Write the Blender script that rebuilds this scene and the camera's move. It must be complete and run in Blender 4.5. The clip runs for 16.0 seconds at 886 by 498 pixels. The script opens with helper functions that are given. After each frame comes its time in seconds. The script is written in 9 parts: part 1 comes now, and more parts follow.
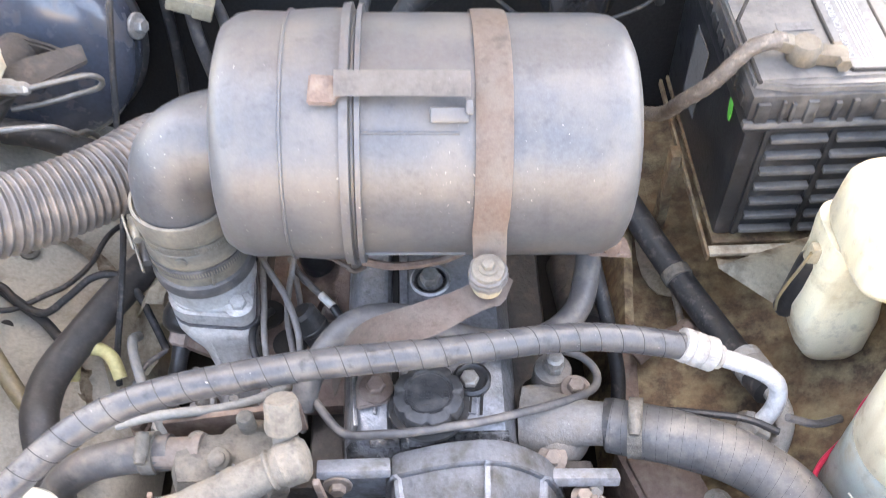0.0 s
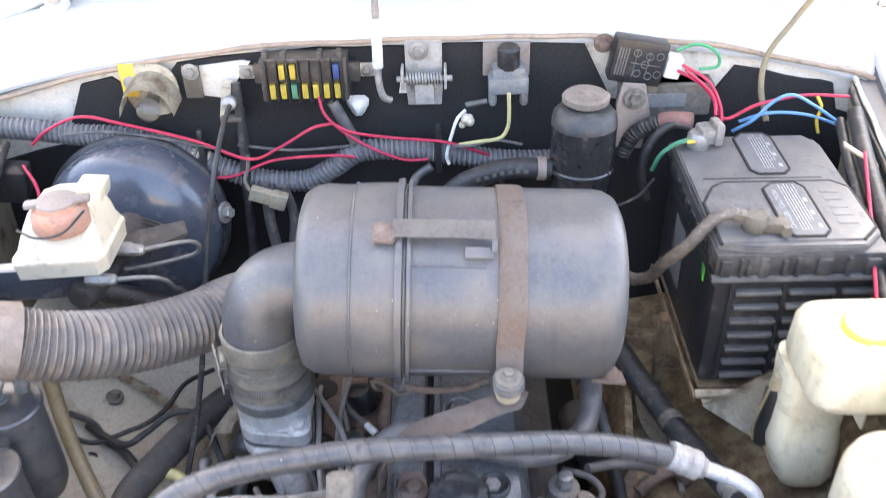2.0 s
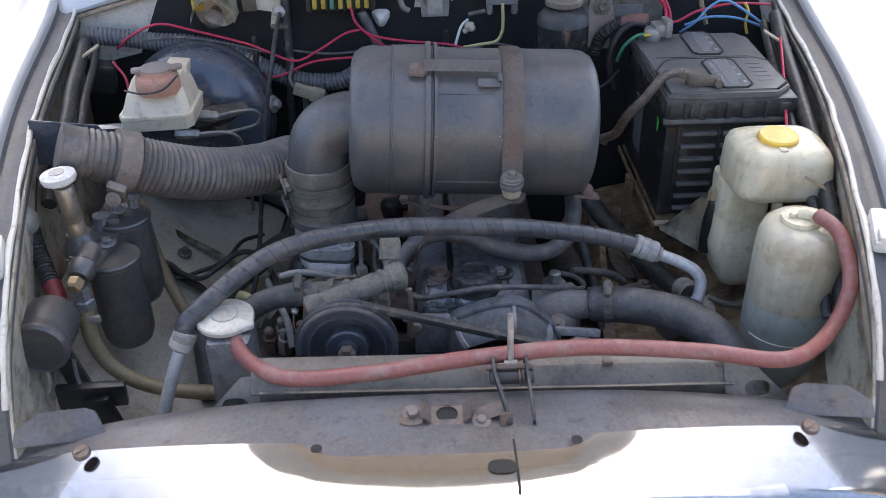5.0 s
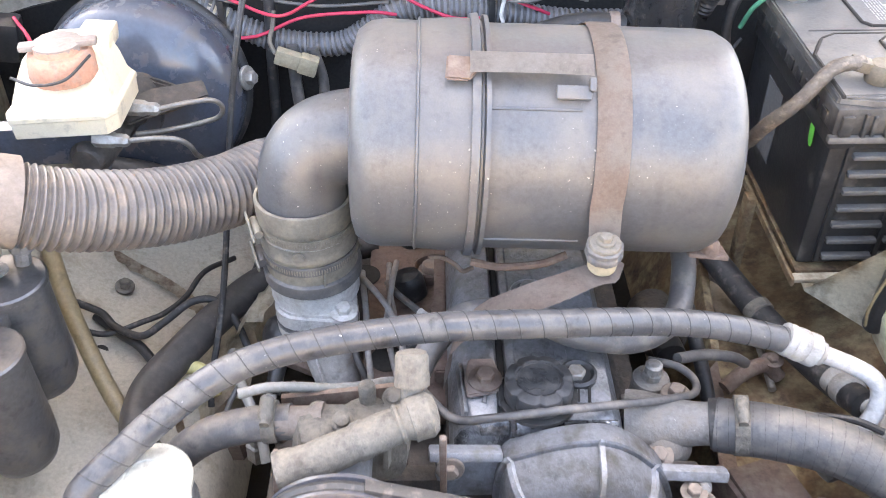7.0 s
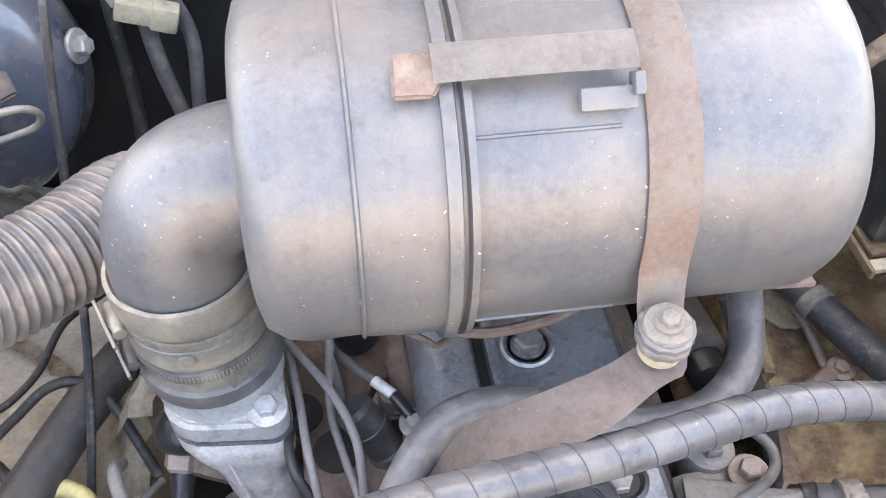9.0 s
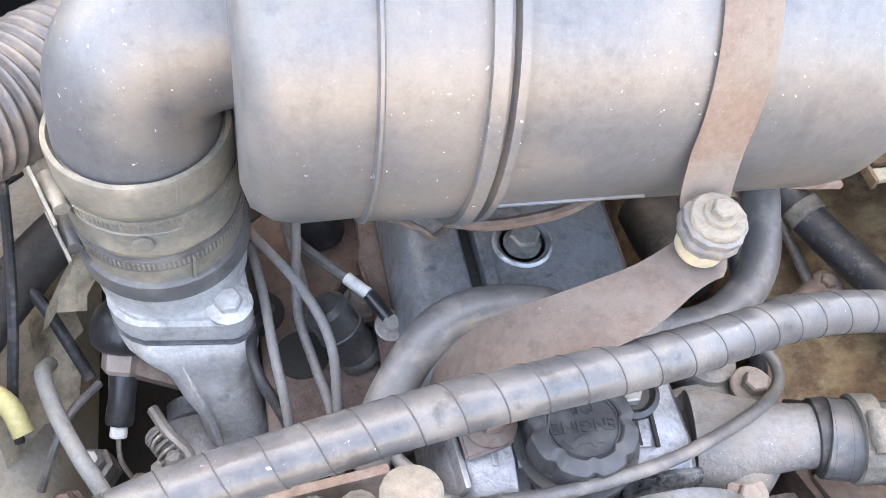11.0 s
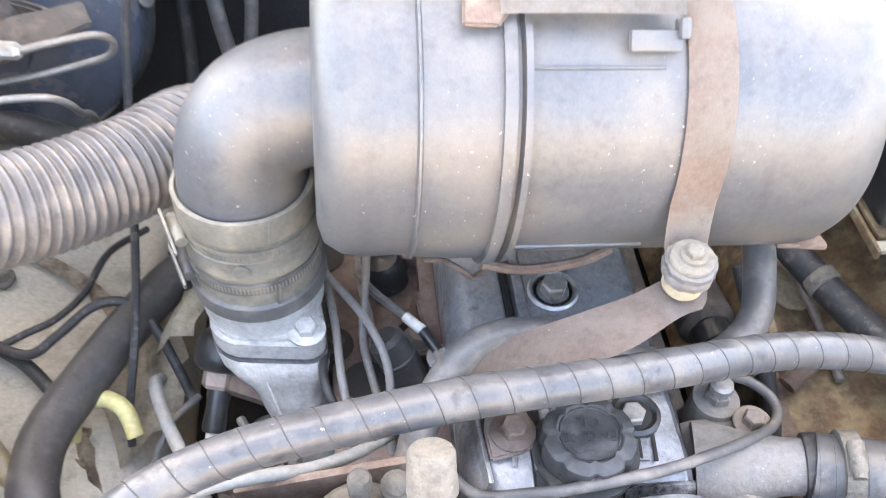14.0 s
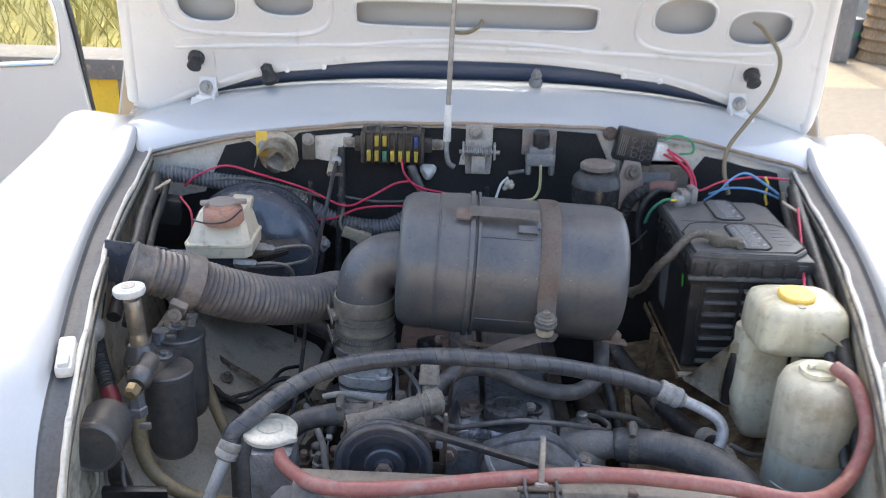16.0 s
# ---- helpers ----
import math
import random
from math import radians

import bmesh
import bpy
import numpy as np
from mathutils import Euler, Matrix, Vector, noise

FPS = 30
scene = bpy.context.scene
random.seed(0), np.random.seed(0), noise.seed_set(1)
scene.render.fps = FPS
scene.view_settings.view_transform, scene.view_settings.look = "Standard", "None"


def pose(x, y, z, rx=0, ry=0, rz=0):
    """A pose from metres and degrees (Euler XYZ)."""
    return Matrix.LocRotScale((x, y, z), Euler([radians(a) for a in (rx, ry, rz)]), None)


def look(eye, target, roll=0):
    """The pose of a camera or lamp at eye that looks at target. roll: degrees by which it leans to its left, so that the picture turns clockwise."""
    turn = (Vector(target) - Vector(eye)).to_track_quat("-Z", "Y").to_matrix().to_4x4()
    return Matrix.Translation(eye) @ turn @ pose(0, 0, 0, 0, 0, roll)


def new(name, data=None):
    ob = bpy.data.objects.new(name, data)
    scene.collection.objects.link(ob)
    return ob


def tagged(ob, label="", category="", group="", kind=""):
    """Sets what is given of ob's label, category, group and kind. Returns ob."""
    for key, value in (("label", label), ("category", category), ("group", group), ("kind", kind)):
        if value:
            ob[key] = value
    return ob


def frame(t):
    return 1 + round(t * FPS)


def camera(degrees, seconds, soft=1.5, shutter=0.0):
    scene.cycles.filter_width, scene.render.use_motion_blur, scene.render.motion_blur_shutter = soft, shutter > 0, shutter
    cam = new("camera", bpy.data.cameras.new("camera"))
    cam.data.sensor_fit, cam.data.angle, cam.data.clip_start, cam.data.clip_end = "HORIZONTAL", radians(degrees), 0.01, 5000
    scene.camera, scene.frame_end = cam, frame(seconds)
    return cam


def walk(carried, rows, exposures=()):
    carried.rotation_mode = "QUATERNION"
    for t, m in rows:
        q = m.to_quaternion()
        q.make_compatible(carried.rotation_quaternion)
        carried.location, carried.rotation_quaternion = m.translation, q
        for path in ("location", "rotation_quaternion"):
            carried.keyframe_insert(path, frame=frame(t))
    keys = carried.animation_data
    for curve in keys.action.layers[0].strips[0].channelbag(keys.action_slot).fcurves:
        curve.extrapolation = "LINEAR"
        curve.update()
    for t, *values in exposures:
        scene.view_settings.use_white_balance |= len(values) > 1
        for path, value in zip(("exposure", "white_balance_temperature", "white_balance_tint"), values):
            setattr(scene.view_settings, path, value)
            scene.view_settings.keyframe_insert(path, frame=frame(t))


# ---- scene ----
cam = camera(51.8, 16.0, 0.35, 0.3)
PATH = [
    (0, (0.064, -0.071, 1.562), (0.069, 1.186, 0.006), -1.8),
    (0.5, (0.046, -0.082, 1.643), (0.046, 1.202, 0.109), -1.9),
    (1, (0.032, -0.095, 1.651), (0.021, 1.235, 0.157), -2.2),
    (1.5, (0.047, -0.141, 1.645), (0.023, 1.275, 0.233), -2.2),
    (2, (0.047, -0.301, 1.618), (0.027, 1.332, 0.464), -1.5),
    (2.5, (-0.04, -0.566, 1.583), (-0.016, 1.08, 0.448), -1.6),
    (3, (-0.005, -0.817, 1.594), (0.026, 0.853, 0.494), -1.2),
    (3.5, (0.038, -0.994, 1.609), (0.068, 0.689, 0.53), -1.0),
    (4, (0.033, -0.999, 1.601), (0.049, 0.704, 0.55), -1.1),
    (4.5, (0.014, -0.86, 1.58), (0.04, 0.841, 0.528), -1.2),
    (4.7, (-0.008, -0.797, 1.573), (0.033, 0.898, 0.514), -1.1),
    (7, (-0.041, -0.226, 1.466), (-0.032, 1.324, 0.201), -0.6),
    (7.5, (-0.044, -0.123, 1.439), (-0.023, 1.402, 0.145), -0.2),
    (8, (-0.012, -0.027, 1.408), (0.025, 1.45, 0.06), 0.4),
    (8.2, (-0.02, 0.016, 1.403), (0.004, 1.447, 0.005), -2.2),
    (10.3, (-0.081, 0.135, 1.327), (0.292, 1.351, -0.217), 5.6),
    (10.5, (-0.084, 0.138, 1.32), (0.288, 1.329, -0.244), 6.4),
    (11, (-0.11, 0.145, 1.306), (0.255, 1.283, -0.297), 8.2),
    (11.5, (-0.102, 0.104, 1.316), (0.296, 1.196, -0.312), 10.9),
    (12, (-0.101, 0.101, 1.311), (0.329, 1.16, -0.33), 12.6),
    (12.5, (-0.1, 0.107, 1.308), (0.34, 1.146, -0.343), 13.3),
    (13, (-0.1, 0.105, 1.305), (0.33, 1.152, -0.343), 12.8),
    (13.5, (-0.104, 0.096, 1.314), (0.228, 1.246, -0.289), 8.5),
    (14, (-0.094, 0.037, 1.376), (0.081, 1.374, -0.101), 2.1),
    (14.5, (-0.024, -0.125, 1.433), (-0.024, 1.423, 0.167), -0.4),
    (15, (-0.015, -0.298, 1.491), (-0.045, 1.381, 0.405), -0.1),
    (15.5, (-0.08, -0.534, 1.53), (-0.086, 1.243, 0.612), 0.7),
    (16, (-0.051, -0.813, 1.558), (-0.051, 1.041, 0.809), 1.8),
]
EXPOSURES = [(0, 4.32, 8150, 10), (1, 4.18, 8150, 10), (1.5, 4.20, 8150, 10), (2, 3.80, 7420, 9), (2.5, 3.22, 7100, 5), (3, 2.42, 6220, 6), (3.5, 1.90, 6030, 8), (4.7, 2.0, 6370, 8), (7, 4.22, 8180, 10), (8.2, 4.4, 8280, 10), (10.3, 4.50, 8200, 9), (11.5, 4.68, 8250, 8), (13, 4.74, 8250, 8), (13.5, 4.70, 8250, 8), (14.5, 4.63, 8150, 8), (15, 4.32, 8120, 8), (15.3, 3.58, 7740, 5), (15.6, 3.05, 7390, 5), (16, 2.40, 6810, 5)]
walk(cam, [(t, look(eye, target, roll)) for t, eye, target, roll in PATH], EXPOSURES)

# ---- world, sun ----
world = bpy.data.worlds.new("sky")
scene.world = world
world.use_nodes = True
wn = world.node_tree.nodes
sky = wn.new("ShaderNodeTexSky")
sky.sky_type, sky.sun_disc = "NISHITA", False
sky.sun_elevation, sky.sun_rotation = radians(52), radians(2)
sky.air_density, sky.dust_density, sky.ozone_density = 0.7, 4.0, 0.7
wn["Background"].inputs[1].default_value = 0.15
world.node_tree.links.new(sky.outputs[0], wn["Background"].inputs[0])
sun = new("sun", bpy.data.lights.new("sun", "SUN"))
sun.data.energy, sun.data.angle, sun.data.color = 0.7, radians(1.5), (1.0, 0.94, 0.84)
sun.matrix_world = look((math.sin(radians(2)) * 5, math.cos(radians(2)) * 5, 7.0), (0, 0, 0.6))


# ---- materials ----
def mat(name, col, col2=None, rough=0.5, metal=0.0, scale=18.0, bump=0.15, fine=220.0, dust=0.0,
        dustcol=(0.34, 0.29, 0.24), coat=0.0, trans=0.0, sss=0.0, contrast=0.25, grain=0.25, pieces=0.0, specks=0.0, spots=0.45, lump=0.0, soft=8, dull=0.35,
        micro=0.06, streak=None, streaks=0.3):
    """Base colour mottled to col2 at two scales, patchy dust, uneven gloss and a fine relief."""
    m = bpy.data.materials.new(name)
    m.use_nodes = True
    nt = m.node_tree
    n, l = nt.nodes, nt.links
    b = n["Principled BSDF"]
    col2 = col2 or tuple(c * 0.72 for c in col)
    tc = n.new("ShaderNodeTexCoord")

    def noise_at(s, detail, lac=2.0):
        t = n.new("ShaderNodeTexNoise")
        t.inputs["Scale"].default_value, t.inputs["Detail"].default_value = s, detail
        t.inputs["Roughness"].default_value = 0.6
        l.new(tc.outputs["Object"], t.inputs["Vector"])
        return t

    def ramp(src, lo, hi):
        r = n.new("ShaderNodeMapRange")
        r.inputs[1].default_value, r.inputs[2].default_value = lo, hi
        l.new(src, r.inputs[0])
        return r.outputs[0]

    def mix(fac, a, c):
        x = n.new("ShaderNodeMix")
        x.data_type = "RGBA"
        for sock, v in ((x.inputs[0], fac), (x.inputs[6], a), (x.inputs[7], c)):
            if isinstance(v, bpy.types.NodeSocket):
                l.new(v, sock)
            elif isinstance(v, tuple):
                sock.default_value = (*v, 1)
            else:
                sock.default_value = v
        return x.outputs[2]

    big, small = noise_at(scale, 6), noise_at(fine, 3)
    c = mix(ramp(big.outputs[0], 0.5 - contrast, 0.5 + contrast), col, col2)
    c = mix(ramp(small.outputs[0], 0.35, 0.75), c, mix(grain, c, tuple(min(1, k * 1.8 + 0.03) for k in col)))
    rr = None
    if dust:
        dn = noise_at(scale * 2.3 + 5, soft)
        mask = ramp(dn.outputs[0], 0.72 - dust * 0.6, 0.9 - dust * 0.5)
        c = mix(mask, c, dustcol)
        rr = n.new("ShaderNodeMapRange")
        rr.inputs[3].default_value, rr.inputs[4].default_value = rough, min(1, rough + dull)
        l.new(mask, rr.inputs[0])
        rr = rr.outputs[0]
    if dust and spots:
        dk = noise_at(75, 5)
        c = mix(ramp(dk.outputs[0], 0.56, 0.74), c, mix(spots, c, tuple(k * 0.25 for k in col)))
    if specks:
        sp = noise_at(330, 2)
        pick = noise_at(scale * 1.7, 3)
        both = n.new("ShaderNodeMath")
        both.operation = "MULTIPLY"
        l.new(ramp(sp.outputs[0], 0.70, 0.74), both.inputs[0])
        l.new(ramp(pick.outputs[0], 0.5, 0.62), both.inputs[1])
        sc = n.new("ShaderNodeMath")
        sc.operation = "MULTIPLY"
        l.new(both.outputs[0], sc.inputs[0])
        sc.inputs[1].default_value = specks
        c = mix(sc.outputs[0], c, (0.55, 0.52, 0.48))
    if streak:
        mp = n.new("ShaderNodeMapping")
        mp.inputs["Scale"].default_value = streak
        l.new(tc.outputs["Object"], mp.inputs["Vector"])
        st = n.new("ShaderNodeTexNoise")
        st.inputs["Scale"].default_value, st.inputs["Detail"].default_value = 1.0, 4
        l.new(mp.outputs[0], st.inputs["Vector"])
        c = mix(ramp(st.outputs[0], 0.5, 0.68), c, mix(streaks, c, dustcol if dust else col2))
        c = mix(ramp(st.outputs[0], 0.46, 0.3), c, mix(streaks, c, tuple(k * 0.45 for k in col)))
    if micro:
        mn = noise_at(780, 2)
        mv = n.new("ShaderNodeMapRange")
        mv.inputs[1].default_value, mv.inputs[2].default_value = 0.3, 0.7
        mv.inputs[3].default_value, mv.inputs[4].default_value = 1 - micro, 1 + micro
        l.new(mn.outputs[0], mv.inputs[0])
        mh = n.new("ShaderNodeHueSaturation")
        l.new(mv.outputs[0], mh.inputs["Value"])
        l.new(c, mh.inputs["Color"])
        c = mh.outputs[0]
    if pieces:
        info = n.new("ShaderNodeObjectInfo")
        hs = n.new("ShaderNodeHueSaturation")
        pv = n.new("ShaderNodeMapRange")
        pv.inputs[3].default_value, pv.inputs[4].default_value = 1 - pieces, 1 + pieces
        l.new(info.outputs["Random"], pv.inputs[0])
        l.new(pv.outputs[0], hs.inputs["Value"])
        l.new(c, hs.inputs["Color"])
        c = hs.outputs[0]
    l.new(c, b.inputs["Base Color"])
    if rr is None:
        rr = n.new("ShaderNodeMapRange")
        rr.inputs[3].default_value, rr.inputs[4].default_value = rough * 0.8, min(1, rough * 1.25)
        l.new(big.outputs[0], rr.inputs[0])
        rr = rr.outputs[0]
    l.new(rr, b.inputs["Roughness"])
    b.inputs["Metallic"].default_value = metal
    b.inputs["Coat Weight"].default_value = coat
    b.inputs["Coat Roughness"].default_value = 0.04
    b.inputs["Transmission Weight"].default_value = trans
    if sss:
        b.inputs["Subsurface Weight"].default_value = sss
        b.inputs["Subsurface Radius"].default_value = (0.03, 0.025, 0.015)
        b.inputs["Subsurface Scale"].default_value = 0.5
    if bump:
        bp = n.new("ShaderNodeBump")
        bp.inputs["Strength"].default_value, bp.inputs["Distance"].default_value = bump, 0.002
        l.new(small.outputs[0], bp.inputs["Height"])
        if lump:
            lp, ln = n.new("ShaderNodeBump"), noise_at(70, 4)
            lp.inputs["Strength"].default_value, lp.inputs["Distance"].default_value = lump, 0.006
            l.new(ln.outputs[0], lp.inputs["Height"])
            l.new(lp.outputs[0], bp.inputs["Normal"])
        l.new(bp.outputs[0], b.inputs["Normal"])
    return m


def glass_mat(name, col, rough=0.02):
    m = bpy.data.materials.new(name)
    m.use_nodes = True
    b = m.node_tree.nodes["Principled BSDF"]
    b.inputs["Base Color"].default_value = (*col, 1)
    b.inputs["Roughness"].default_value = rough
    b.inputs["Transmission Weight"].default_value = 1.0
    b.inputs["IOR"].default_value = 1.45
    return m


WHITE = mat("white car paint", (0.50, 0.515, 0.525), (0.475, 0.49, 0.502), 0.3, scale=3, bump=0.02, coat=1.0, grain=0.05, micro=0.02)
UNDERWHITE = mat("cream bonnet underside", (0.78, 0.76, 0.73), (0.70, 0.675, 0.63), 0.45, scale=6, bump=0.06, dust=0.18, dustcol=(0.53, 0.495, 0.44), grain=0.08, spots=0)
GUTTERSIDE = mat("grey gutter sealing paint", (0.098, 0.101, 0.108), (0.072, 0.074, 0.078), 0.55, scale=12, dust=0.3, dustcol=(0.135, 0.125, 0.115), bump=0.15, specks=0.3)
GUTTER = mat("grey gutter paint", (0.125, 0.128, 0.138), (0.085, 0.074, 0.068), 0.32, scale=10, contrast=0.18, dust=0.36, dustcol=(0.165, 0.138, 0.118), bump=0.12, specks=0.5, spots=0.6)
CHROME = mat("chrome", (0.76, 0.765, 0.775), (0.71, 0.715, 0.725), 0.06, 1.0, scale=6, bump=0.0, grain=0.02)
GOLDCHROME = mat("yellowed chrome", (0.78, 0.70, 0.55), (0.7, 0.6, 0.45), 0.16, 1.0, scale=8, bump=0.02, grain=0.05)
CANPAINT = mat("dusty dark enamel", (0.082, 0.087, 0.097), (0.108, 0.105, 0.103), 0.36, scale=5, contrast=0.34, dust=0.42, dustcol=(0.150, 0.141, 0.132), bump=0.06, metal=0.2, specks=0.9, spots=0.3, soft=7, dull=0.16, streak=(70, 8, 8), streaks=0.16)
CLIPGREY = mat("dusty grey steel strip", (0.225, 0.205, 0.19), (0.175, 0.15, 0.135), 0.55, scale=14, dust=0.45, dustcol=(0.29, 0.262, 0.24), specks=0.4, spots=0.4)
STRAP = mat("dusty rust brown steel", (0.235, 0.198, 0.175), (0.235, 0.16, 0.125), 0.55, scale=9, contrast=0.2, dust=0.46, dustcol=(0.30, 0.262, 0.232), specks=0.3, spots=0.4)
RUST = mat("rusty steel", (0.165, 0.115, 0.09), (0.11, 0.075, 0.06), 0.75, scale=30, dust=0.4, dustcol=(0.22, 0.175, 0.145), bump=0.4, lump=0.3)
RUBBER = mat("black rubber", (0.022, 0.022, 0.024), (0.035, 0.034, 0.033), 0.5, scale=30, specks=0.25, dust=0.28, dustcol=(0.16, 0.14, 0.125))
GREYRUBBER = mat("dusty grey rubber", (0.068, 0.067, 0.069), (0.105, 0.098, 0.092), 0.42, scale=22, dust=0.4, dustcol=(0.19, 0.168, 0.15), specks=0.2)
WRAP = mat("spiral wrapped hose", (0.04, 0.042, 0.048), (0.085, 0.084, 0.085), 0.3, scale=16, contrast=0.18, dust=0.4, dustcol=(0.125, 0.118, 0.11), specks=0.6, spots=0.85, bump=0.1, lump=0.12)
SEAM = mat("wrap seam shadow gap", (0.045, 0.044, 0.044), None, 0.8, scale=30)
BRIGHTCAST = mat("bright dusty casting", (0.50, 0.497, 0.485), (0.36, 0.352, 0.338), 0.5, 0.25, scale=16, dust=0.34, dustcol=(0.35, 0.32, 0.285), bump=0.35, lump=0.3, specks=0.8, spots=0.5)
ARMBROWN = mat("dusty brown arm", (0.205, 0.165, 0.145), (0.155, 0.115, 0.098), 0.6, scale=20, dust=0.42, dustcol=(0.25, 0.215, 0.19), specks=0.4, lump=0.15)
JOINT = mat("dusty rubber sleeve", (0.165, 0.15, 0.122), (0.11, 0.098, 0.082), 0.42, scale=10, dust=0.45, dustcol=(0.29, 0.255, 0.19), spots=0.4)
ALLOY = mat("cast aluminium", (0.37, 0.362, 0.345), (0.24, 0.228, 0.21), 0.7, 0.08, scale=20, dust=0.46, dustcol=(0.33, 0.30, 0.26), bump=0.35, lump=0.45, specks=0.9, spots=0.6)
PALEALLOY = mat("pale mottled alloy", (0.48, 0.48, 0.49), (0.26, 0.255, 0.25), 0.3, 0.6, scale=30, dust=0.3, dustcol=(0.22, 0.2, 0.18), bump=0.3, lump=0.3, specks=0.6)
HEADBROWN = mat("rust brown casting", (0.145, 0.098, 0.08), (0.085, 0.056, 0.047), 0.6, scale=24, dust=0.38, dustcol=(0.185, 0.145, 0.125), bump=0.4, lump=0.5, spots=0.7)
DARKALLOY = mat("oily cast cover", (0.255, 0.262, 0.278), (0.12, 0.12, 0.126), 0.34, 0.4, scale=13, contrast=0.15, dust=0.36, dustcol=(0.20, 0.188, 0.172), bump=0.35, lump=0.3, specks=0.9, spots=0.8)
IRON = mat("dark engine iron", (0.05, 0.046, 0.044), (0.085, 0.07, 0.06), 0.6, 0.3, scale=25, dust=0.35, dustcol=(0.15, 0.125, 0.105), bump=0.4, lump=0.4)
STEEL = mat("dull steel", (0.36, 0.345, 0.325), (0.22, 0.205, 0.185), 0.42, 0.45, scale=40, dust=0.35, dustcol=(0.28, 0.24, 0.2))
DUSTCAST = mat("dust caked casting", (0.158, 0.143, 0.12), (0.088, 0.077, 0.064), 0.85, scale=34, contrast=0.18, dust=0.42, dustcol=(0.19, 0.168, 0.138), bump=0.6, lump=0.5, spots=0.6)
CREAM = mat("stained cream paint", (0.56, 0.51, 0.40), (0.38, 0.32, 0.235), 0.5, scale=9, contrast=0.18, dust=0.4, dustcol=(0.2, 0.145, 0.095), bump=0.15, specks=0.2, spots=0.6)
GRIME = mat("rusty grimy panel", (0.19, 0.12, 0.062), (0.055, 0.036, 0.025), 0.7, scale=17, contrast=0.12, dust=0.45, dustcol=(0.30, 0.245, 0.15), bump=0.4, lump=0.4)
ARCH = mat("pale arch paint", (0.475, 0.445, 0.375), (0.37, 0.34, 0.28), 0.45, scale=7, dust=0.28, dustcol=(0.26, 0.21, 0.15), bump=0.12, specks=0.2, spots=0.4)
LIDSIDE = mat("dusty black lid edge", (0.028, 0.028, 0.03), (0.05, 0.048, 0.046), 0.42, scale=16, dust=0.36, dustcol=(0.105, 0.097, 0.088), lump=0.2)
FELT = mat("black felt", (0.011, 0.011, 0.012), (0.018, 0.017, 0.017), 0.95, scale=40, bump=0.5, grain=0.3)
# near black for hidden parts; also stands in for shade in holes and gaps
DARK = mat("near black for underbody and gap shade", (0.02, 0.018, 0.016), (0.03, 0.026, 0.022), 0.9, scale=12)
CAPPL = mat("dusty cap plastic", (0.032, 0.032, 0.034), (0.052, 0.05, 0.05), 0.45, scale=30, dust=0.4, dustcol=(0.105, 0.098, 0.092))
CAPMETAL = mat("pale plated cap", (0.56, 0.54, 0.47), (0.46, 0.43, 0.36), 0.38, 0.15, scale=30, dust=0.3, dustcol=(0.42, 0.37, 0.28), spots=0.4)
BRIGHTALLOY = mat("clean aluminium tube", (0.55, 0.55, 0.55), (0.46, 0.46, 0.46), 0.35, 0.2, scale=20, dust=0.3, dustcol=(0.38, 0.35, 0.32))
BLACKPL = mat("black plastic", (0.017, 0.017, 0.019), (0.026, 0.026, 0.026), 0.3, scale=16, dust=0.26, dustcol=(0.10, 0.092, 0.084))
BATTOP = mat("dusty battery lid and painted ridge sheen", (0.078, 0.078, 0.079), (0.105, 0.102, 0.097), 0.42, scale=14, dust=0.44, dustcol=(0.17, 0.16, 0.146), spots=0.4)
LABELGREY = mat("grey label", (0.12, 0.12, 0.122), (0.10, 0.10, 0.10), 0.5, scale=30, dust=0.2, dustcol=(0.17, 0.16, 0.15))
PRINT = mat("pale print", (0.38, 0.38, 0.375), (0.3, 0.3, 0.3), 0.6, scale=60)
BOOST = mat("blue black enamel", (0.055, 0.068, 0.095), (0.07, 0.08, 0.10), 0.26, scale=7, dust=0.26, dustcol=(0.13, 0.11, 0.1), bump=0.04, coat=0.5, spots=0.2, streak=(30, 30, 5), streaks=0.25)
BOTTLE = mat("yellowed translucent plastic", (0.76, 0.71, 0.54), (0.64, 0.58, 0.40), 0.34, scale=9, contrast=0.2, dust=0.3, dustcol=(0.42, 0.33, 0.19), sss=0.12, bump=0.06, grain=0.05, spots=0.5, streak=(34, 34, 7), streaks=0.4)
COOLANT = mat("cloudy translucent plastic", (0.68, 0.64, 0.50), (0.54, 0.49, 0.36), 0.38, scale=8, contrast=0.2, dust=0.32, dustcol=(0.38, 0.30, 0.18), sss=0.12, bump=0.06, grain=0.06, spots=0.5, streak=(40, 40, 6), streaks=0.45)
LIQUID = mat("bottle filled with dull coolant", (0.30, 0.335, 0.31), (0.22, 0.25, 0.235), 0.4, scale=8, dust=0.4, dustcol=(0.27, 0.235, 0.17), sss=0.15, bump=0.06, grain=0.06, streak=(40, 40, 6), streaks=0.4)
RESERV = mat("cream brake reservoir plastic", (0.70, 0.61, 0.46), (0.60, 0.51, 0.37), 0.38, scale=9, dust=0.22, dustcol=(0.42, 0.33, 0.24), sss=0.15, bump=0.05, grain=0.05)
ORANGECAP = mat("faded orange cap", (0.48, 0.25, 0.17), (0.38, 0.19, 0.13), 0.55, scale=30, dust=0.3)
YELLOW = mat("yellow cap plastic", (0.80, 0.50, 0.09), (0.72, 0.42, 0.06), 0.35, scale=20, sss=0.1, bump=0.05)
REDHOSE = mat("faded red hose", (0.27, 0.105, 0.092), (0.22, 0.08, 0.07), 0.42, scale=14, dust=0.34, dustcol=(0.31, 0.21, 0.185), spots=0.4)
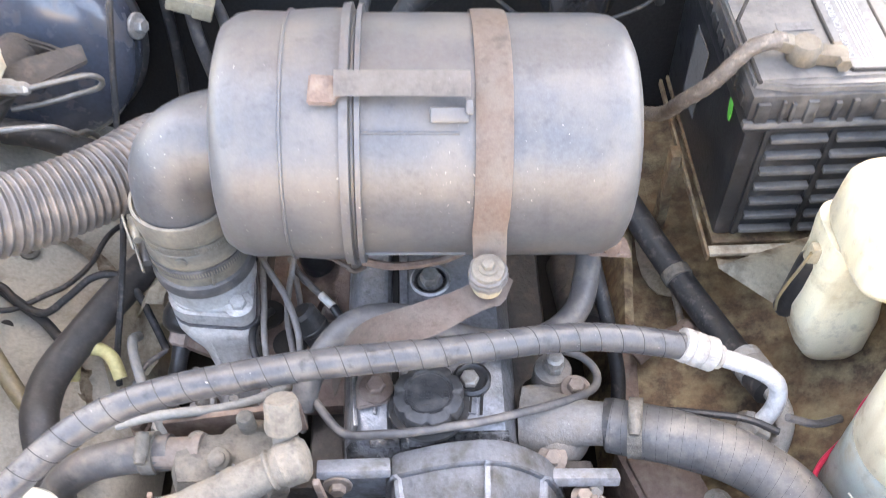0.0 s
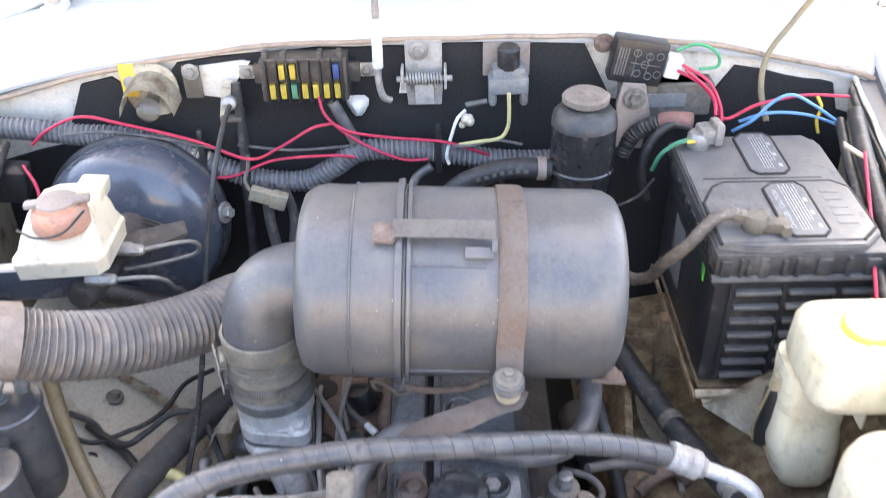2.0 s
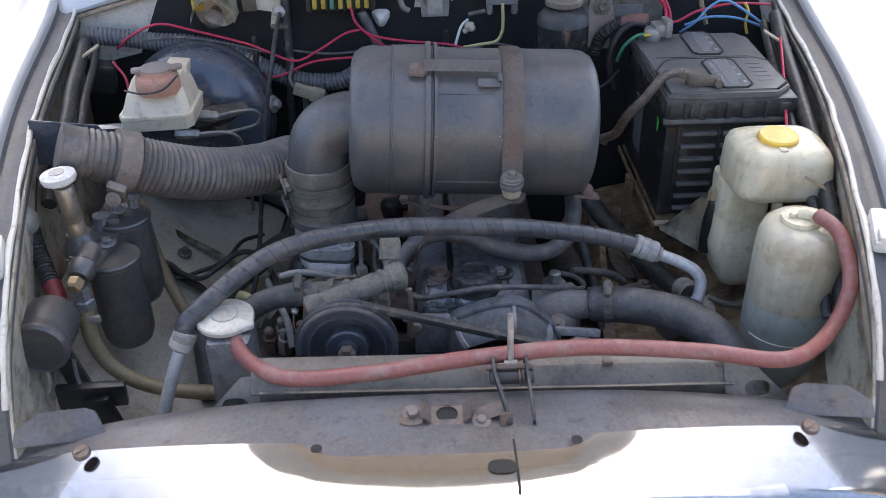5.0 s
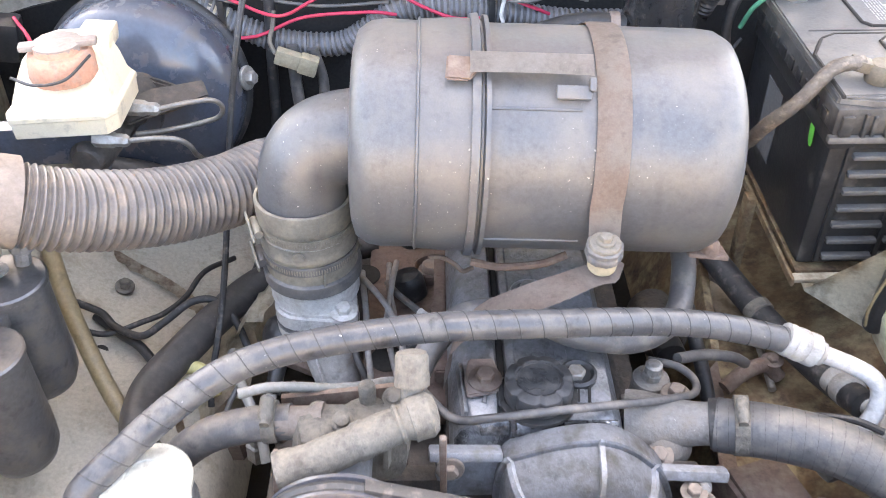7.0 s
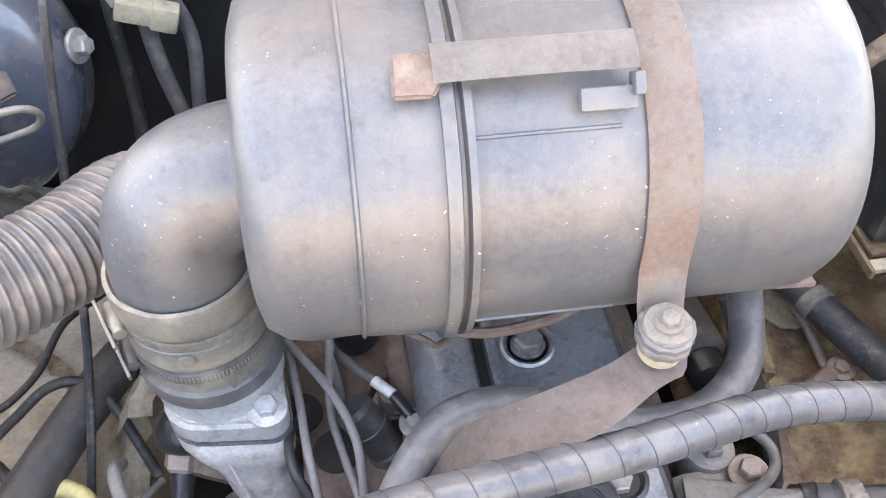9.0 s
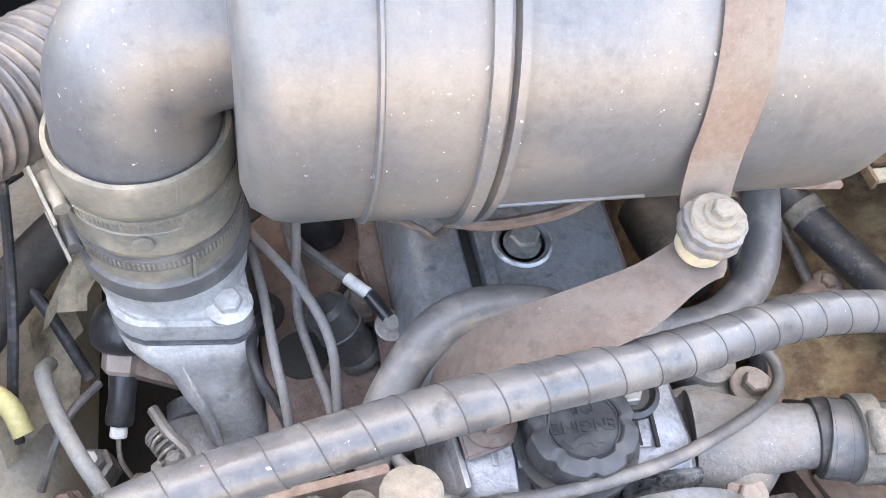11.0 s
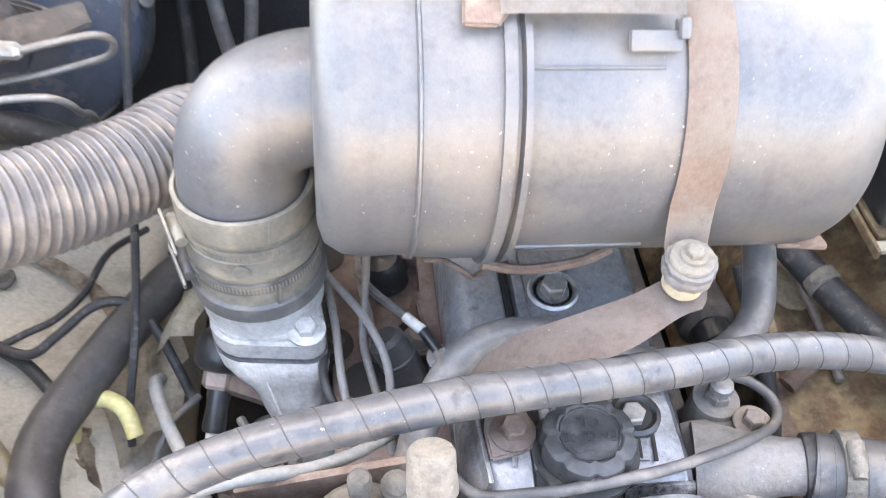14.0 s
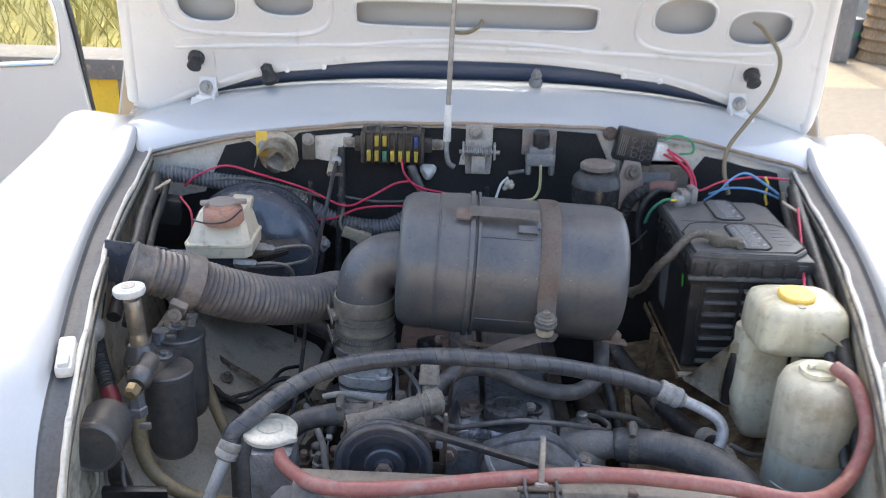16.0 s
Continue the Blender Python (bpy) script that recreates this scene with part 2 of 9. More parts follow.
REDWIRE = mat("red wire", (0.5, 0.028, 0.075), (0.4, 0.02, 0.055), 0.4, scale=30)
WHITEPL = mat("white plastic", (0.72, 0.71, 0.67), (0.58, 0.56, 0.51), 0.45, scale=25, dust=0.28, dustcol=(0.4, 0.36, 0.3))
TORN = mat("torn rusty cream paint", (0.43, 0.385, 0.30), (0.22, 0.165, 0.12), 0.75, scale=30, contrast=0.12, dust=0.4, dustcol=(0.2, 0.14, 0.1), bump=0.4, lump=0.5, spots=0.8)
DARKHOSE = mat("dark dusty hose rubber", (0.038, 0.035, 0.034), (0.06, 0.054, 0.05), 0.5, scale=18, dust=0.34, dustcol=(0.115, 0.1, 0.09), specks=0.3)
YGREEN = mat("pale yellow rubber", (0.55, 0.49, 0.23), (0.44, 0.39, 0.18), 0.5, scale=25, dust=0.25, dustcol=(0.42, 0.37, 0.24))
GREEN = mat("green paint mark", (0.1, 0.55, 0.08), None, 0.5)
BLUEWIRE = mat("blue wire", (0.12, 0.3, 0.55), None, 0.45)
OLIVE = mat("olive tube", (0.24, 0.19, 0.105), (0.17, 0.13, 0.075), 0.45, scale=20, dust=0.3, dustcol=(0.22, 0.18, 0.13))
AMBER = mat("amber lens", (0.85, 0.30, 0.02), (0.75, 0.24, 0.01), 0.15, scale=10, coat=0.6, sss=0.2, bump=0.0)
GREYPL = mat("grey plastic", (0.2, 0.2, 0.2), (0.14, 0.14, 0.14), 0.55, scale=20, dust=0.3)
BRASS = mat("dull brass", (0.15, 0.13, 0.10), (0.10, 0.085, 0.066), 0.6, 0.3, scale=30, dust=0.4, dustcol=(0.18, 0.165, 0.14))
FUSE_COLS = [mat("fuse " + nm, c, None, 0.4, scale=40, bump=0) for nm, c in (("yellow", (0.45, 0.32, 0.05)), ("red", (0.25, 0.04, 0.03)), ("green", (0.07, 0.22, 0.13)), ("blue", (0.04, 0.07, 0.22)))]
CLAMPBROWN = mat("dusty brown clamp", (0.20, 0.165, 0.14), (0.15, 0.12, 0.10), 0.65, scale=20, dust=0.4, dustcol=(0.28, 0.235, 0.195))
LOCKSTEEL = mat("rusty grey lock steel", (0.14, 0.11, 0.092), (0.085, 0.06, 0.048), 0.5, scale=30, dust=0.35, dustcol=(0.22, 0.18, 0.15), metal=0.3)
SHELLGREY = mat("dusty black horn shell", (0.05, 0.052, 0.057), (0.07, 0.066, 0.062), 0.4, scale=14, dust=0.36, dustcol=(0.12, 0.105, 0.09))
GLOSSBLACK = mat("glossy black enamel", (0.018, 0.018, 0.02), (0.03, 0.028, 0.027), 0.16, scale=12, dust=0.2, dustcol=(0.13, 0.115, 0.1), coat=0.6)
BUSH = mat("cream bush", (0.33, 0.29, 0.205), (0.25, 0.215, 0.15), 0.6, scale=30, dust=0.3, dustcol=(0.26, 0.22, 0.17))
PALEHOSE = mat("pale grey hose", (0.235, 0.235, 0.225), (0.175, 0.172, 0.16), 0.5, scale=20, dust=0.35, dustcol=(0.26, 0.235, 0.2))
PULLEY = mat("dark pulley enamel", (0.045, 0.05, 0.064), (0.06, 0.06, 0.068), 0.3, scale=16, dust=0.3, dustcol=(0.12, 0.105, 0.09), coat=0.3)
SUP = mat("worn brown support", (0.165, 0.147, 0.125), (0.085, 0.075, 0.065), 0.45, scale=12, contrast=0.18, dust=0.4, dustcol=(0.215, 0.19, 0.16), metal=0.3, specks=0.6, spots=0.6)
COVERCAST = mat("dusty grey cast cover", (0.265, 0.275, 0.298), (0.195, 0.2, 0.212), 0.5, scale=15, contrast=0.2, dust=0.42, dustcol=(0.155, 0.146, 0.132), bump=0.3, lump=0.15, specks=0.6, spots=0.5)
OUTLET = mat("dust stained water outlet", (0.215, 0.207, 0.197), (0.14, 0.124, 0.108), 0.68, scale=18, contrast=0.2, dust=0.45, dustcol=(0.215, 0.188, 0.16), bump=0.35, lump=0.35, specks=1.0, spots=0.6)
CLEAR = glass_mat("clear glass", (0.95, 0.97, 0.96))
SEALNAVY = mat("navy black seal rubber", (0.024, 0.04, 0.085), (0.03, 0.045, 0.08), 0.3, scale=8)
RADRUBBER = mat("dusty radiator hose rubber", (0.062, 0.063, 0.066), (0.09, 0.087, 0.084), 0.42, scale=14, dust=0.4, dustcol=(0.165, 0.15, 0.135), spots=0.5, specks=0.3)
BLOTCHALLOY = mat("glossy alloy blotched pale and black", (0.46, 0.46, 0.47), (0.03, 0.03, 0.032), 0.2, 0.6, scale=26, contrast=0.1, dust=0.3, dustcol=(0.11, 0.1, 0.09), bump=0.3, lump=0.4, specks=0.6, spots=0.8)
ZINC = mat("dull zinc plate", (0.50, 0.49, 0.46), (0.37, 0.35, 0.32), 0.42, 0.35, scale=24, dust=0.35, dustcol=(0.38, 0.33, 0.27), spots=0.4)
BULKCREAM = mat("chipped cream bulkhead paint", (0.66, 0.625, 0.55), (0.56, 0.51, 0.42), 0.45, scale=14, dust=0.26, dustcol=(0.36, 0.26, 0.17), bump=0.1, spots=0.5)
FUSEBROWN = mat("brown black bakelite", (0.05, 0.042, 0.036), (0.08, 0.068, 0.058), 0.45, scale=30, dust=0.36, dustcol=(0.17, 0.14, 0.115))
SCREEN = glass_mat("windscreen glass", (0.55, 0.62, 0.66))


# ---- mesh helpers ----
def smooth_bm(bm, angle=40):
    for f in bm.faces:
        f.smooth = True
    for e in bm.edges:
        if len(e.link_faces) == 2 and e.calc_face_angle(0) > radians(angle):
            e.smooth = False
    return bm


def link_bm(name, bm, material, angle=40):
    bmesh.ops.recalc_face_normals(bm, faces=bm.faces)
    smooth_bm(bm, angle)
    me = bpy.data.meshes.new(name)
    bm.to_mesh(me)
    bm.free()
    me.materials.append(material)
    return new(name, me)


def thing(name, at, label, category, group="", kind=""):
    ob = new(name)
    ob.empty_display_size = 0.02
    ob.location = at
    return tagged(ob, label, category, group, kind)


def part(name, bm, material, parent, label="", angle=40):
    ob = link_bm(name, bm, material, angle)
    ob.parent = parent
    if parent.type == "EMPTY":
        ob.matrix_parent_inverse = parent.matrix_basis.inverted()
    return tagged(ob, label)


def solo(name, bm, material, label, category="", group="", kind="", angle=40):
    return tagged(link_bm(name, bm, material, angle), label, category, group, kind)


def spline(points, n):
    p = [Vector(q) for q in points]
    p = [2 * p[0] - p[1]] + p + [2 * p[-1] - p[-2]]
    k = len(points) - 1
    out = []
    for s in range(n + 1):
        u = s / n * k
        i = min(int(u), k - 1)
        f = u - i
        a, b, c, d = p[i:i + 4]
        out.append(0.5 * (2 * b + (c - a) * f + (2 * a - 5 * b + 4 * c - d) * f * f + (3 * b - a - 3 * c + d) * f ** 3))
    return out


def frames_along(pts):
    """Tangent and two normals at each point, without twist."""
    out = []
    up = None
    for i, p in enumerate(pts):
        t = (pts[min(i + 1, len(pts) - 1)] - pts[max(i - 1, 0)]).normalized()
        if up is None:
            up = t.orthogonal().normalized()
        up = (up - t * up.dot(t)).normalized()
        out.append((t, up, t.cross(up)))
    return out


def tube(points, r, seg=14, n=0, radii=None, bm=None, wall=0.0):
    """A round tube along a smooth curve. radii(s): factor along its length 0..1."""
    bm = bm or bmesh.new()
    length = sum((Vector(b) - Vector(a)).length for a, b in zip(points, points[1:]))
    n = n or max(6, min(90, int(length / max(r, 0.004) * 1.6)))
    pts = spline(points, n) if len(points) > 2 else [Vector(points[0]).lerp(Vector(points[1]), s / n) for s in range(n + 1)]
    rings = []
    for i, (p, (t, a, b)) in enumerate(zip(pts, frames_along(pts))):
        k = r * (radii(i / n) if radii else 1)
        rings.append([bm.verts.new(p + (a * math.cos(q) + b * math.sin(q)) * k) for q in (2 * math.pi * j / seg for j in range(seg))])
    for u, v in zip(rings, rings[1:]):
        for j in range(seg):
            bm.faces.new((u[j], u[(j + 1) % seg], v[(j + 1) % seg], v[j]))
    for ring in (rings[0], rings[-1]):
        bm.faces.new(ring)
    return bm


def helix(points, r, pitch, wire, seg=6):
    """A thin ridge wound round a hose."""
    dense = spline(points, 400)
    run = [0.0]
    for a, b in zip(dense, dense[1:]):
        run.append(run[-1] + (b - a).length)
    turns = run[-1] / pitch
    n = int(turns * 30)
    pts, k = [], 0
    for i in range(n + 1):
        s = run[-1] * i / n
        while k < 399 and run[k + 1] < s:
            k += 1
        pts.append(dense[k].lerp(dense[k + 1], min(1, (s - run[k]) / max(1e-9, run[k + 1] - run[k]))))
    fr = frames_along(pts)
    path = [p + (a * math.cos(2 * math.pi * turns * i / n) + b * math.sin(2 * math.pi * turns * i / n)) * r for i, (p, (t, a, b)) in enumerate(zip(pts, fr))]
    bm = bmesh.new()
    rings = []
    for p, (t, a, b) in zip(path, frames_along(path)):
        rings.append([bm.verts.new(p + (a * math.cos(q) + b * math.sin(q)) * wire) for q in (2 * math.pi * j / seg for j in range(seg))])
    for u, v in zip(rings, rings[1:]):
        for j in range(seg):
            bm.faces.new((u[j], u[(j + 1) % seg], v[(j + 1) % seg], v[j]))
    return bm


def axis_matrix(origin, direction):
    return Matrix.Translation(origin) @ Vector(direction).to_track_quat("Z", "Y").to_matrix().to_4x4()


def lathe(profile, origin=(0, 0, 0), direction=(0, 0, 1), seg=28, bm=None, wob=None):
    """Spins (radius, height) pairs round an axis."""
    bm = bm or bmesh.new()
    m = axis_matrix(origin, direction)
    rings = []
    for r, h in profile:
        rings.append([bm.verts.new(m @ Vector((r * (wob(q) if wob else 1) * math.cos(q), r * (wob(q) if wob else 1) * math.sin(q), h))) for q in (2 * math.pi * j / seg for j in range(seg))])
    for u, v in zip(rings, rings[1:]):
        for j in range(seg):
            bm.faces.new((u[j], u[(j + 1) % seg], v[(j + 1) % seg], v[j]))
    bm.faces.new(rings[0])
    bm.faces.new(rings[-1])
    return bm


def rod(a, b, r, seg=12, bm=None):
    d = Vector(b) - Vector(a)
    return lathe([(r * 0.92, 0), (r, r * 0.1), (r, d.length - r * 0.1), (r * 0.92, d.length)], a, d, seg, bm)


def box(size, at=(0, 0, 0), bevel=0.003, rot=(0, 0, 0), bm=None, taper=1.0, seg=2):
    """A bevelled block centred on at; taper scales its foot."""
    bm = bm or bmesh.new()
    tmp = bmesh.new()
    bmesh.ops.create_cube(tmp, size=1)
    for v in tmp.verts:
        k = taper if v.co.z < 0 else 1
        v.co = Vector((v.co.x * size[0] * k, v.co.y * size[1] * k, v.co.z * size[2]))
    if bevel:
        bmesh.ops.bevel(tmp, geom=tmp.edges[:] + tmp.verts[:], offset=min(bevel, min(size) * 0.45), segments=seg, affect="EDGES", profile=0.6)
    m = Matrix.Translation(at) @ Euler([radians(a) for a in rot]).to_matrix().to_4x4()
    add_bm(bm, tmp, m)
    return bm


def add_bm(bm, other, m=None):
    vs = {}
    for v in other.verts:
        vs[v] = bm.verts.new((m @ v.co) if m else v.co)
    for f in other.faces:
        try:
            bm.faces.new([vs[v] for v in f.verts])
        except ValueError:
            pass
    other.free()
    return bm


def slab(outline, thick, m=None, bevel=0.0, bm=None, holes=()):
    """A plate from a 2D outline (local xy), thick along local z, with holes."""
    tmp = bmesh.new()
    edges = []
    for loop in (outline, *holes):
        vs = [tmp.verts.new((x, y, 0)) for x, y in loop]
        edges += [tmp.edges.new((vs[i], vs[(i + 1) % len(vs)])) for i in range(len(vs))]
    if holes:
        bmesh.ops.triangle_fill(tmp, use_beauty=True, edges=edges, normal=(0, 0, 1))
    else:
        tmp.faces.new(tmp.verts[:])
    r = bmesh.ops.extrude_face_region(tmp, geom=tmp.faces[:])
    bmesh.ops.translate(tmp, verts=[v for v in r["geom"] if isinstance(v, bmesh.types.BMVert)], vec=(0, 0, thick))
    if bevel and not holes:
        bmesh.ops.recalc_face_normals(tmp, faces=tmp.faces)
        bmesh.ops.bevel(tmp, geom=[e for e in tmp.edges if e.calc_face_angle(0) > 0.6], offset=bevel, segments=2, affect="EDGES")
    bm = bm or bmesh.new()
    return add_bm(bm, tmp, m)


def loft(rows, closed=False, bm=None):
    """A skin over rows of points of equal number."""
    bm = bm or bmesh.new()
    grid = [[bm.verts.new(p) for p in row] for row in rows]
    for u, v in zip(grid, grid[1:]):
        for j in range(len(u) - (0 if closed else 1)):
            k = (j + 1) % len(u)
            bm.faces.new((u[j], u[k], v[k], v[j]))
    return bm


def skin(rows, nu, nv, thick=0.0, bm=None):
    """A smooth sheet through a coarse net of points, with thickness along its normal."""
    fine = [spline(row, nv) for row in rows]
    cols = [spline([row[j] for row in fine], nu) for j in range(nv + 1)]
    b = loft([[cols[j][i] for j in range(nv + 1)] for i in range(nu + 1)])
    if thick:
        bmesh.ops.recalc_face_normals(b, faces=b.faces)
        bmesh.ops.solidify(b, geom=b.faces[:], thickness=thick)
    if bm:
        return add_bm(bm, b)
    return b


def oval(cx, cy, a, b, n=20, power=2.0):
    out = []
    for j in range(n):
        q = 2 * math.pi * j / n
        c, s = math.cos(q), math.sin(q)
        out.append((cx + a * math.copysign(abs(c) ** (2 / power), c), cy + b * math.copysign(abs(s) ** (2 / power), s)))
    return out


def hull(circles, n=20):
    """Convex outline round some circles (x, y, r)."""
    pts = sorted((x + r * math.cos(2 * math.pi * k / n), y + r * math.sin(2 * math.pi * k / n)) for x, y, r in circles for k in range(n))
    out = []
    for seq_ in (pts, pts[::-1]):
        side = []
        for p in seq_:
            while len(side) > 1 and (side[-1][0] - side[-2][0]) * (p[1] - side[-2][1]) - (side[-1][1] - side[-2][1]) * (p[0] - side[-2][0]) <= 1e-9:
                side.pop()
            side.append(p)
        out += side[:-1]
    return out


def bolt(parent, at, r=0.008, h=0.007, direction=(0, 0, 1), material=None, washer=True, name="bolt", label=""):
    bm = bmesh.new()
    d = Vector(direction).normalized()
    if washer:
        lathe([(r * 1.75, 0), (r * 1.75, h * 0.22), (r * 1.6, h * 0.3)], at, d, 18, bm)
    lathe([(r, h * 0.25), (r, h * 0.95), (r * 0.85, h * 1.1)], at, d, 6, bm)
    return part(name, bm, material or STEEL, parent, label, 30)


def text_part(words, size, m, material, parent, depth=0.0006, name="lettering"):
    cu = bpy.data.curves.new(name, "FONT")
    cu.body, cu.size, cu.extrude, cu.align_x, cu.align_y = words, size, depth, "CENTER", "CENTER"
    tmp = bpy.data.objects.new(name, cu)
    scene.collection.objects.link(tmp)
    me = bpy.data.meshes.new_from_object(tmp.evaluated_get(bpy.context.evaluated_depsgraph_get()))
    bpy.data.objects.remove(tmp)
    me.materials.clear()
    me.materials.append(material)
    me.transform(m)
    ob = new(name, me)
    ob.parent = parent
    if parent.type == "EMPTY":
        ob.matrix_parent_inverse = parent.matrix_basis.inverted()
    return ob


def clamp_band(parent, at, direction, r, width=0.012, material=None, screw=(1, 0, 0), name="hose_clamp"):
    """A worm drive clamp: a band with a screw housing on its side."""
    bm = lathe([(r, -width / 2), (r + 0.0018, -width / 2), (r + 0.0018, width / 2), (r, width / 2)], at, direction, 32)
    d = Vector(direction).normalized()
    s = Vector(screw)
    s = (s - d * s.dot(d)).normalized()
    c = Vector(at) + s * (r + 0.005)
    tdir = d.cross(s)
    lathe([(0.0055, -0.011), (0.006, -0.009), (0.006, 0.009), (0.0045, 0.011), (0.0045, 0.015)], c, tdir, 10, bm)
    lathe([(0.0085, -0.003), (0.0085, 0.003)], c - s * 0.003, d, 8, bm)
    return part(name, bm, material or STEEL, parent)


# ---- ground and surroundings ----
def ground_mat():
    m = mat("sandy earth", (0.29, 0.235, 0.165), (0.22, 0.175, 0.12), 0.95, scale=1.2, fine=14, bump=0.5, dust=0.3, dustcol=(0.34, 0.285, 0.21), streak=(0.5, 3, 1), streaks=0.5)
    return m


SAND = ground_mat()
rows = []
for i in range(41):
    y = -400 + 20 * i
    rows.append([(-400 + 20 * j, y, -0.004) for j in range(41)])
solo("ground", loft(rows), SAND, "bare sandy earth yard with tyre marks", "ground", kind="structure")

PAVER = mat("concrete paver", (0.29, 0.262, 0.225), (0.24, 0.212, 0.18), 0.9, scale=9, fine=90, bump=0.5, dust=0.3, dustcol=(0.32, 0.285, 0.24), pieces=0.12)
PAVERPINK = mat("pinkish concrete paver", (0.25, 0.21, 0.19), (0.20, 0.165, 0.148), 0.9, scale=9, fine=90, bump=0.5, dust=0.3, dustcol=(0.30, 0.26, 0.225), pieces=0.12)
bm = box((3.4, 9.0, 0.02), (2.6, 2.5, 0.0), 0.004)
pavement = solo("pavement", bm, mat("paver joints", (0.15, 0.13, 0.105), None, 0.95, scale=20), "interlocking concrete paving beside the car", "pavement", kind="structure")


def paver_mesh(material):
    w, h, k = 0.112, 0.056, 0.014
    out = [(-w, -h), (-w / 2, -h + k), (0, -h), (w / 2, -h - k), (w, -h), (w, h), (w / 2, h - k), (0, h), (-w / 2, h + k), (-w, h)]
    b = slab([(x * 0.972, y * 0.95) for x, y in out], 0.014)
    for v in b.verts:
        if v.co.z > 0.01:
            v.co.x, v.co.y = v.co.x * 0.985, v.co.y * 0.97
    me = bpy.data.meshes.new("paver")
    b.to_mesh(me)
    b.free()
    me.materials.append(material)
    return me


# ---- car body ----
car = thing("car", (0, 1.6, 0), "white saloon car with its bonnet raised", "car")

# inner edge of the wing beside the bonnet opening: y, x, z
GUT = [(0.02, 0.495, 0.822), (0.055, 0.5, 0.88), (0.1, 0.504, 0.94), (0.187, 0.515, 0.99), (0.36, 0.555, 1.014), (0.58, 0.602, 1.026), (0.84, 0.632, 1.05), (0.98, 0.655, 1.066)]


def wing(side):
    """Front wing: gutter, crown, flank and nose round the headlamp."""
    s = side
    rows = []
    # front of the wing, from beside the grille up to the crown: inner edge, then height, depth and bow of each row
    for xi, yi, zi, zo, yo in ((0.56, -0.03, 0.40, 0.40, -0.035), (0.572, -0.034, 0.57, 0.57, -0.045), (0.592, -0.037, 0.62, 0.62, -0.05), (0.593, -0.038, 0.72, 0.725, -0.053), (0.586, -0.036, 0.775, 0.785, -0.053),
                               (0.562, -0.028, 0.803, 0.835, -0.051), (0.528, 0.0, 0.817, 0.875, -0.046), (0.5125, 0.02, 0.828, 0.92, -0.032), (0.5165, 0.055, 0.882, 0.975, -0.004), (0.5205, 0.10, 0.94, 1.03, 0.05)):
        row = []
        for q, f in ((0.0, 0.0), (0.12, 0.42), (0.3, 0.8), (0.5, 1.0), (0.72, 1.0)):
            row.append((s * (xi + (0.82 - xi) * q), yi + (yo - yi) * f + 0.05 * max(0, q - 0.5) ** 2, zi + (zo - zi) * f))
        row += [(s * 0.815, yo + 0.05, zo - 0.01), (s * 0.838, yo + 0.12, min(zo, 0.86) - 0.02), (s * 0.84, yo + 0.13, min(zo, 0.6) - 0.02), (s * 0.82, yo + 0.13, 0.36)]
        rows.append(row)
    for y, gx, gz in GUT[3:]:
        ox = 0.85 - 0.045 * max(0, (0.3 - y) / 0.3) ** 2
        cr = max(gz + 0.03, 1.045 + 0.02 * y)
        a, b = gx + 0.0165, ox
        w = b - a
        rows.append([(s * a, y, gz), (s * (a + 0.03 * w), y, gz + 0.5 * (cr - gz)), (s * (a + 0.2 * w), y, cr - 0.012), (s * (a + 0.45 * w), y, cr + 0.008),
                     (s * (a + 0.74 * w), y, cr + 0.008), (s * (a + 0.95 * w), y, cr - 0.06), (s * b, y, cr - 0.2), (s * b, y, 0.6), (s * (b - 0.02), y, 0.36)])
    for y in (1.15, 1.3):
        rows.append([(s * 0.69, y, 1.05), (s * 0.7, y, 1.06), (s * 0.72, y, 1.062), (s * 0.75, y, 1.06), (s * 0.79, y, 1.04), (s * 0.83, y, 0.98), (s * 0.85, y, 0.87), (s * 0.85, y, 0.6), (s * 0.83, y, 0.36)])
    return skin(rows, 90, 40, 0.004)


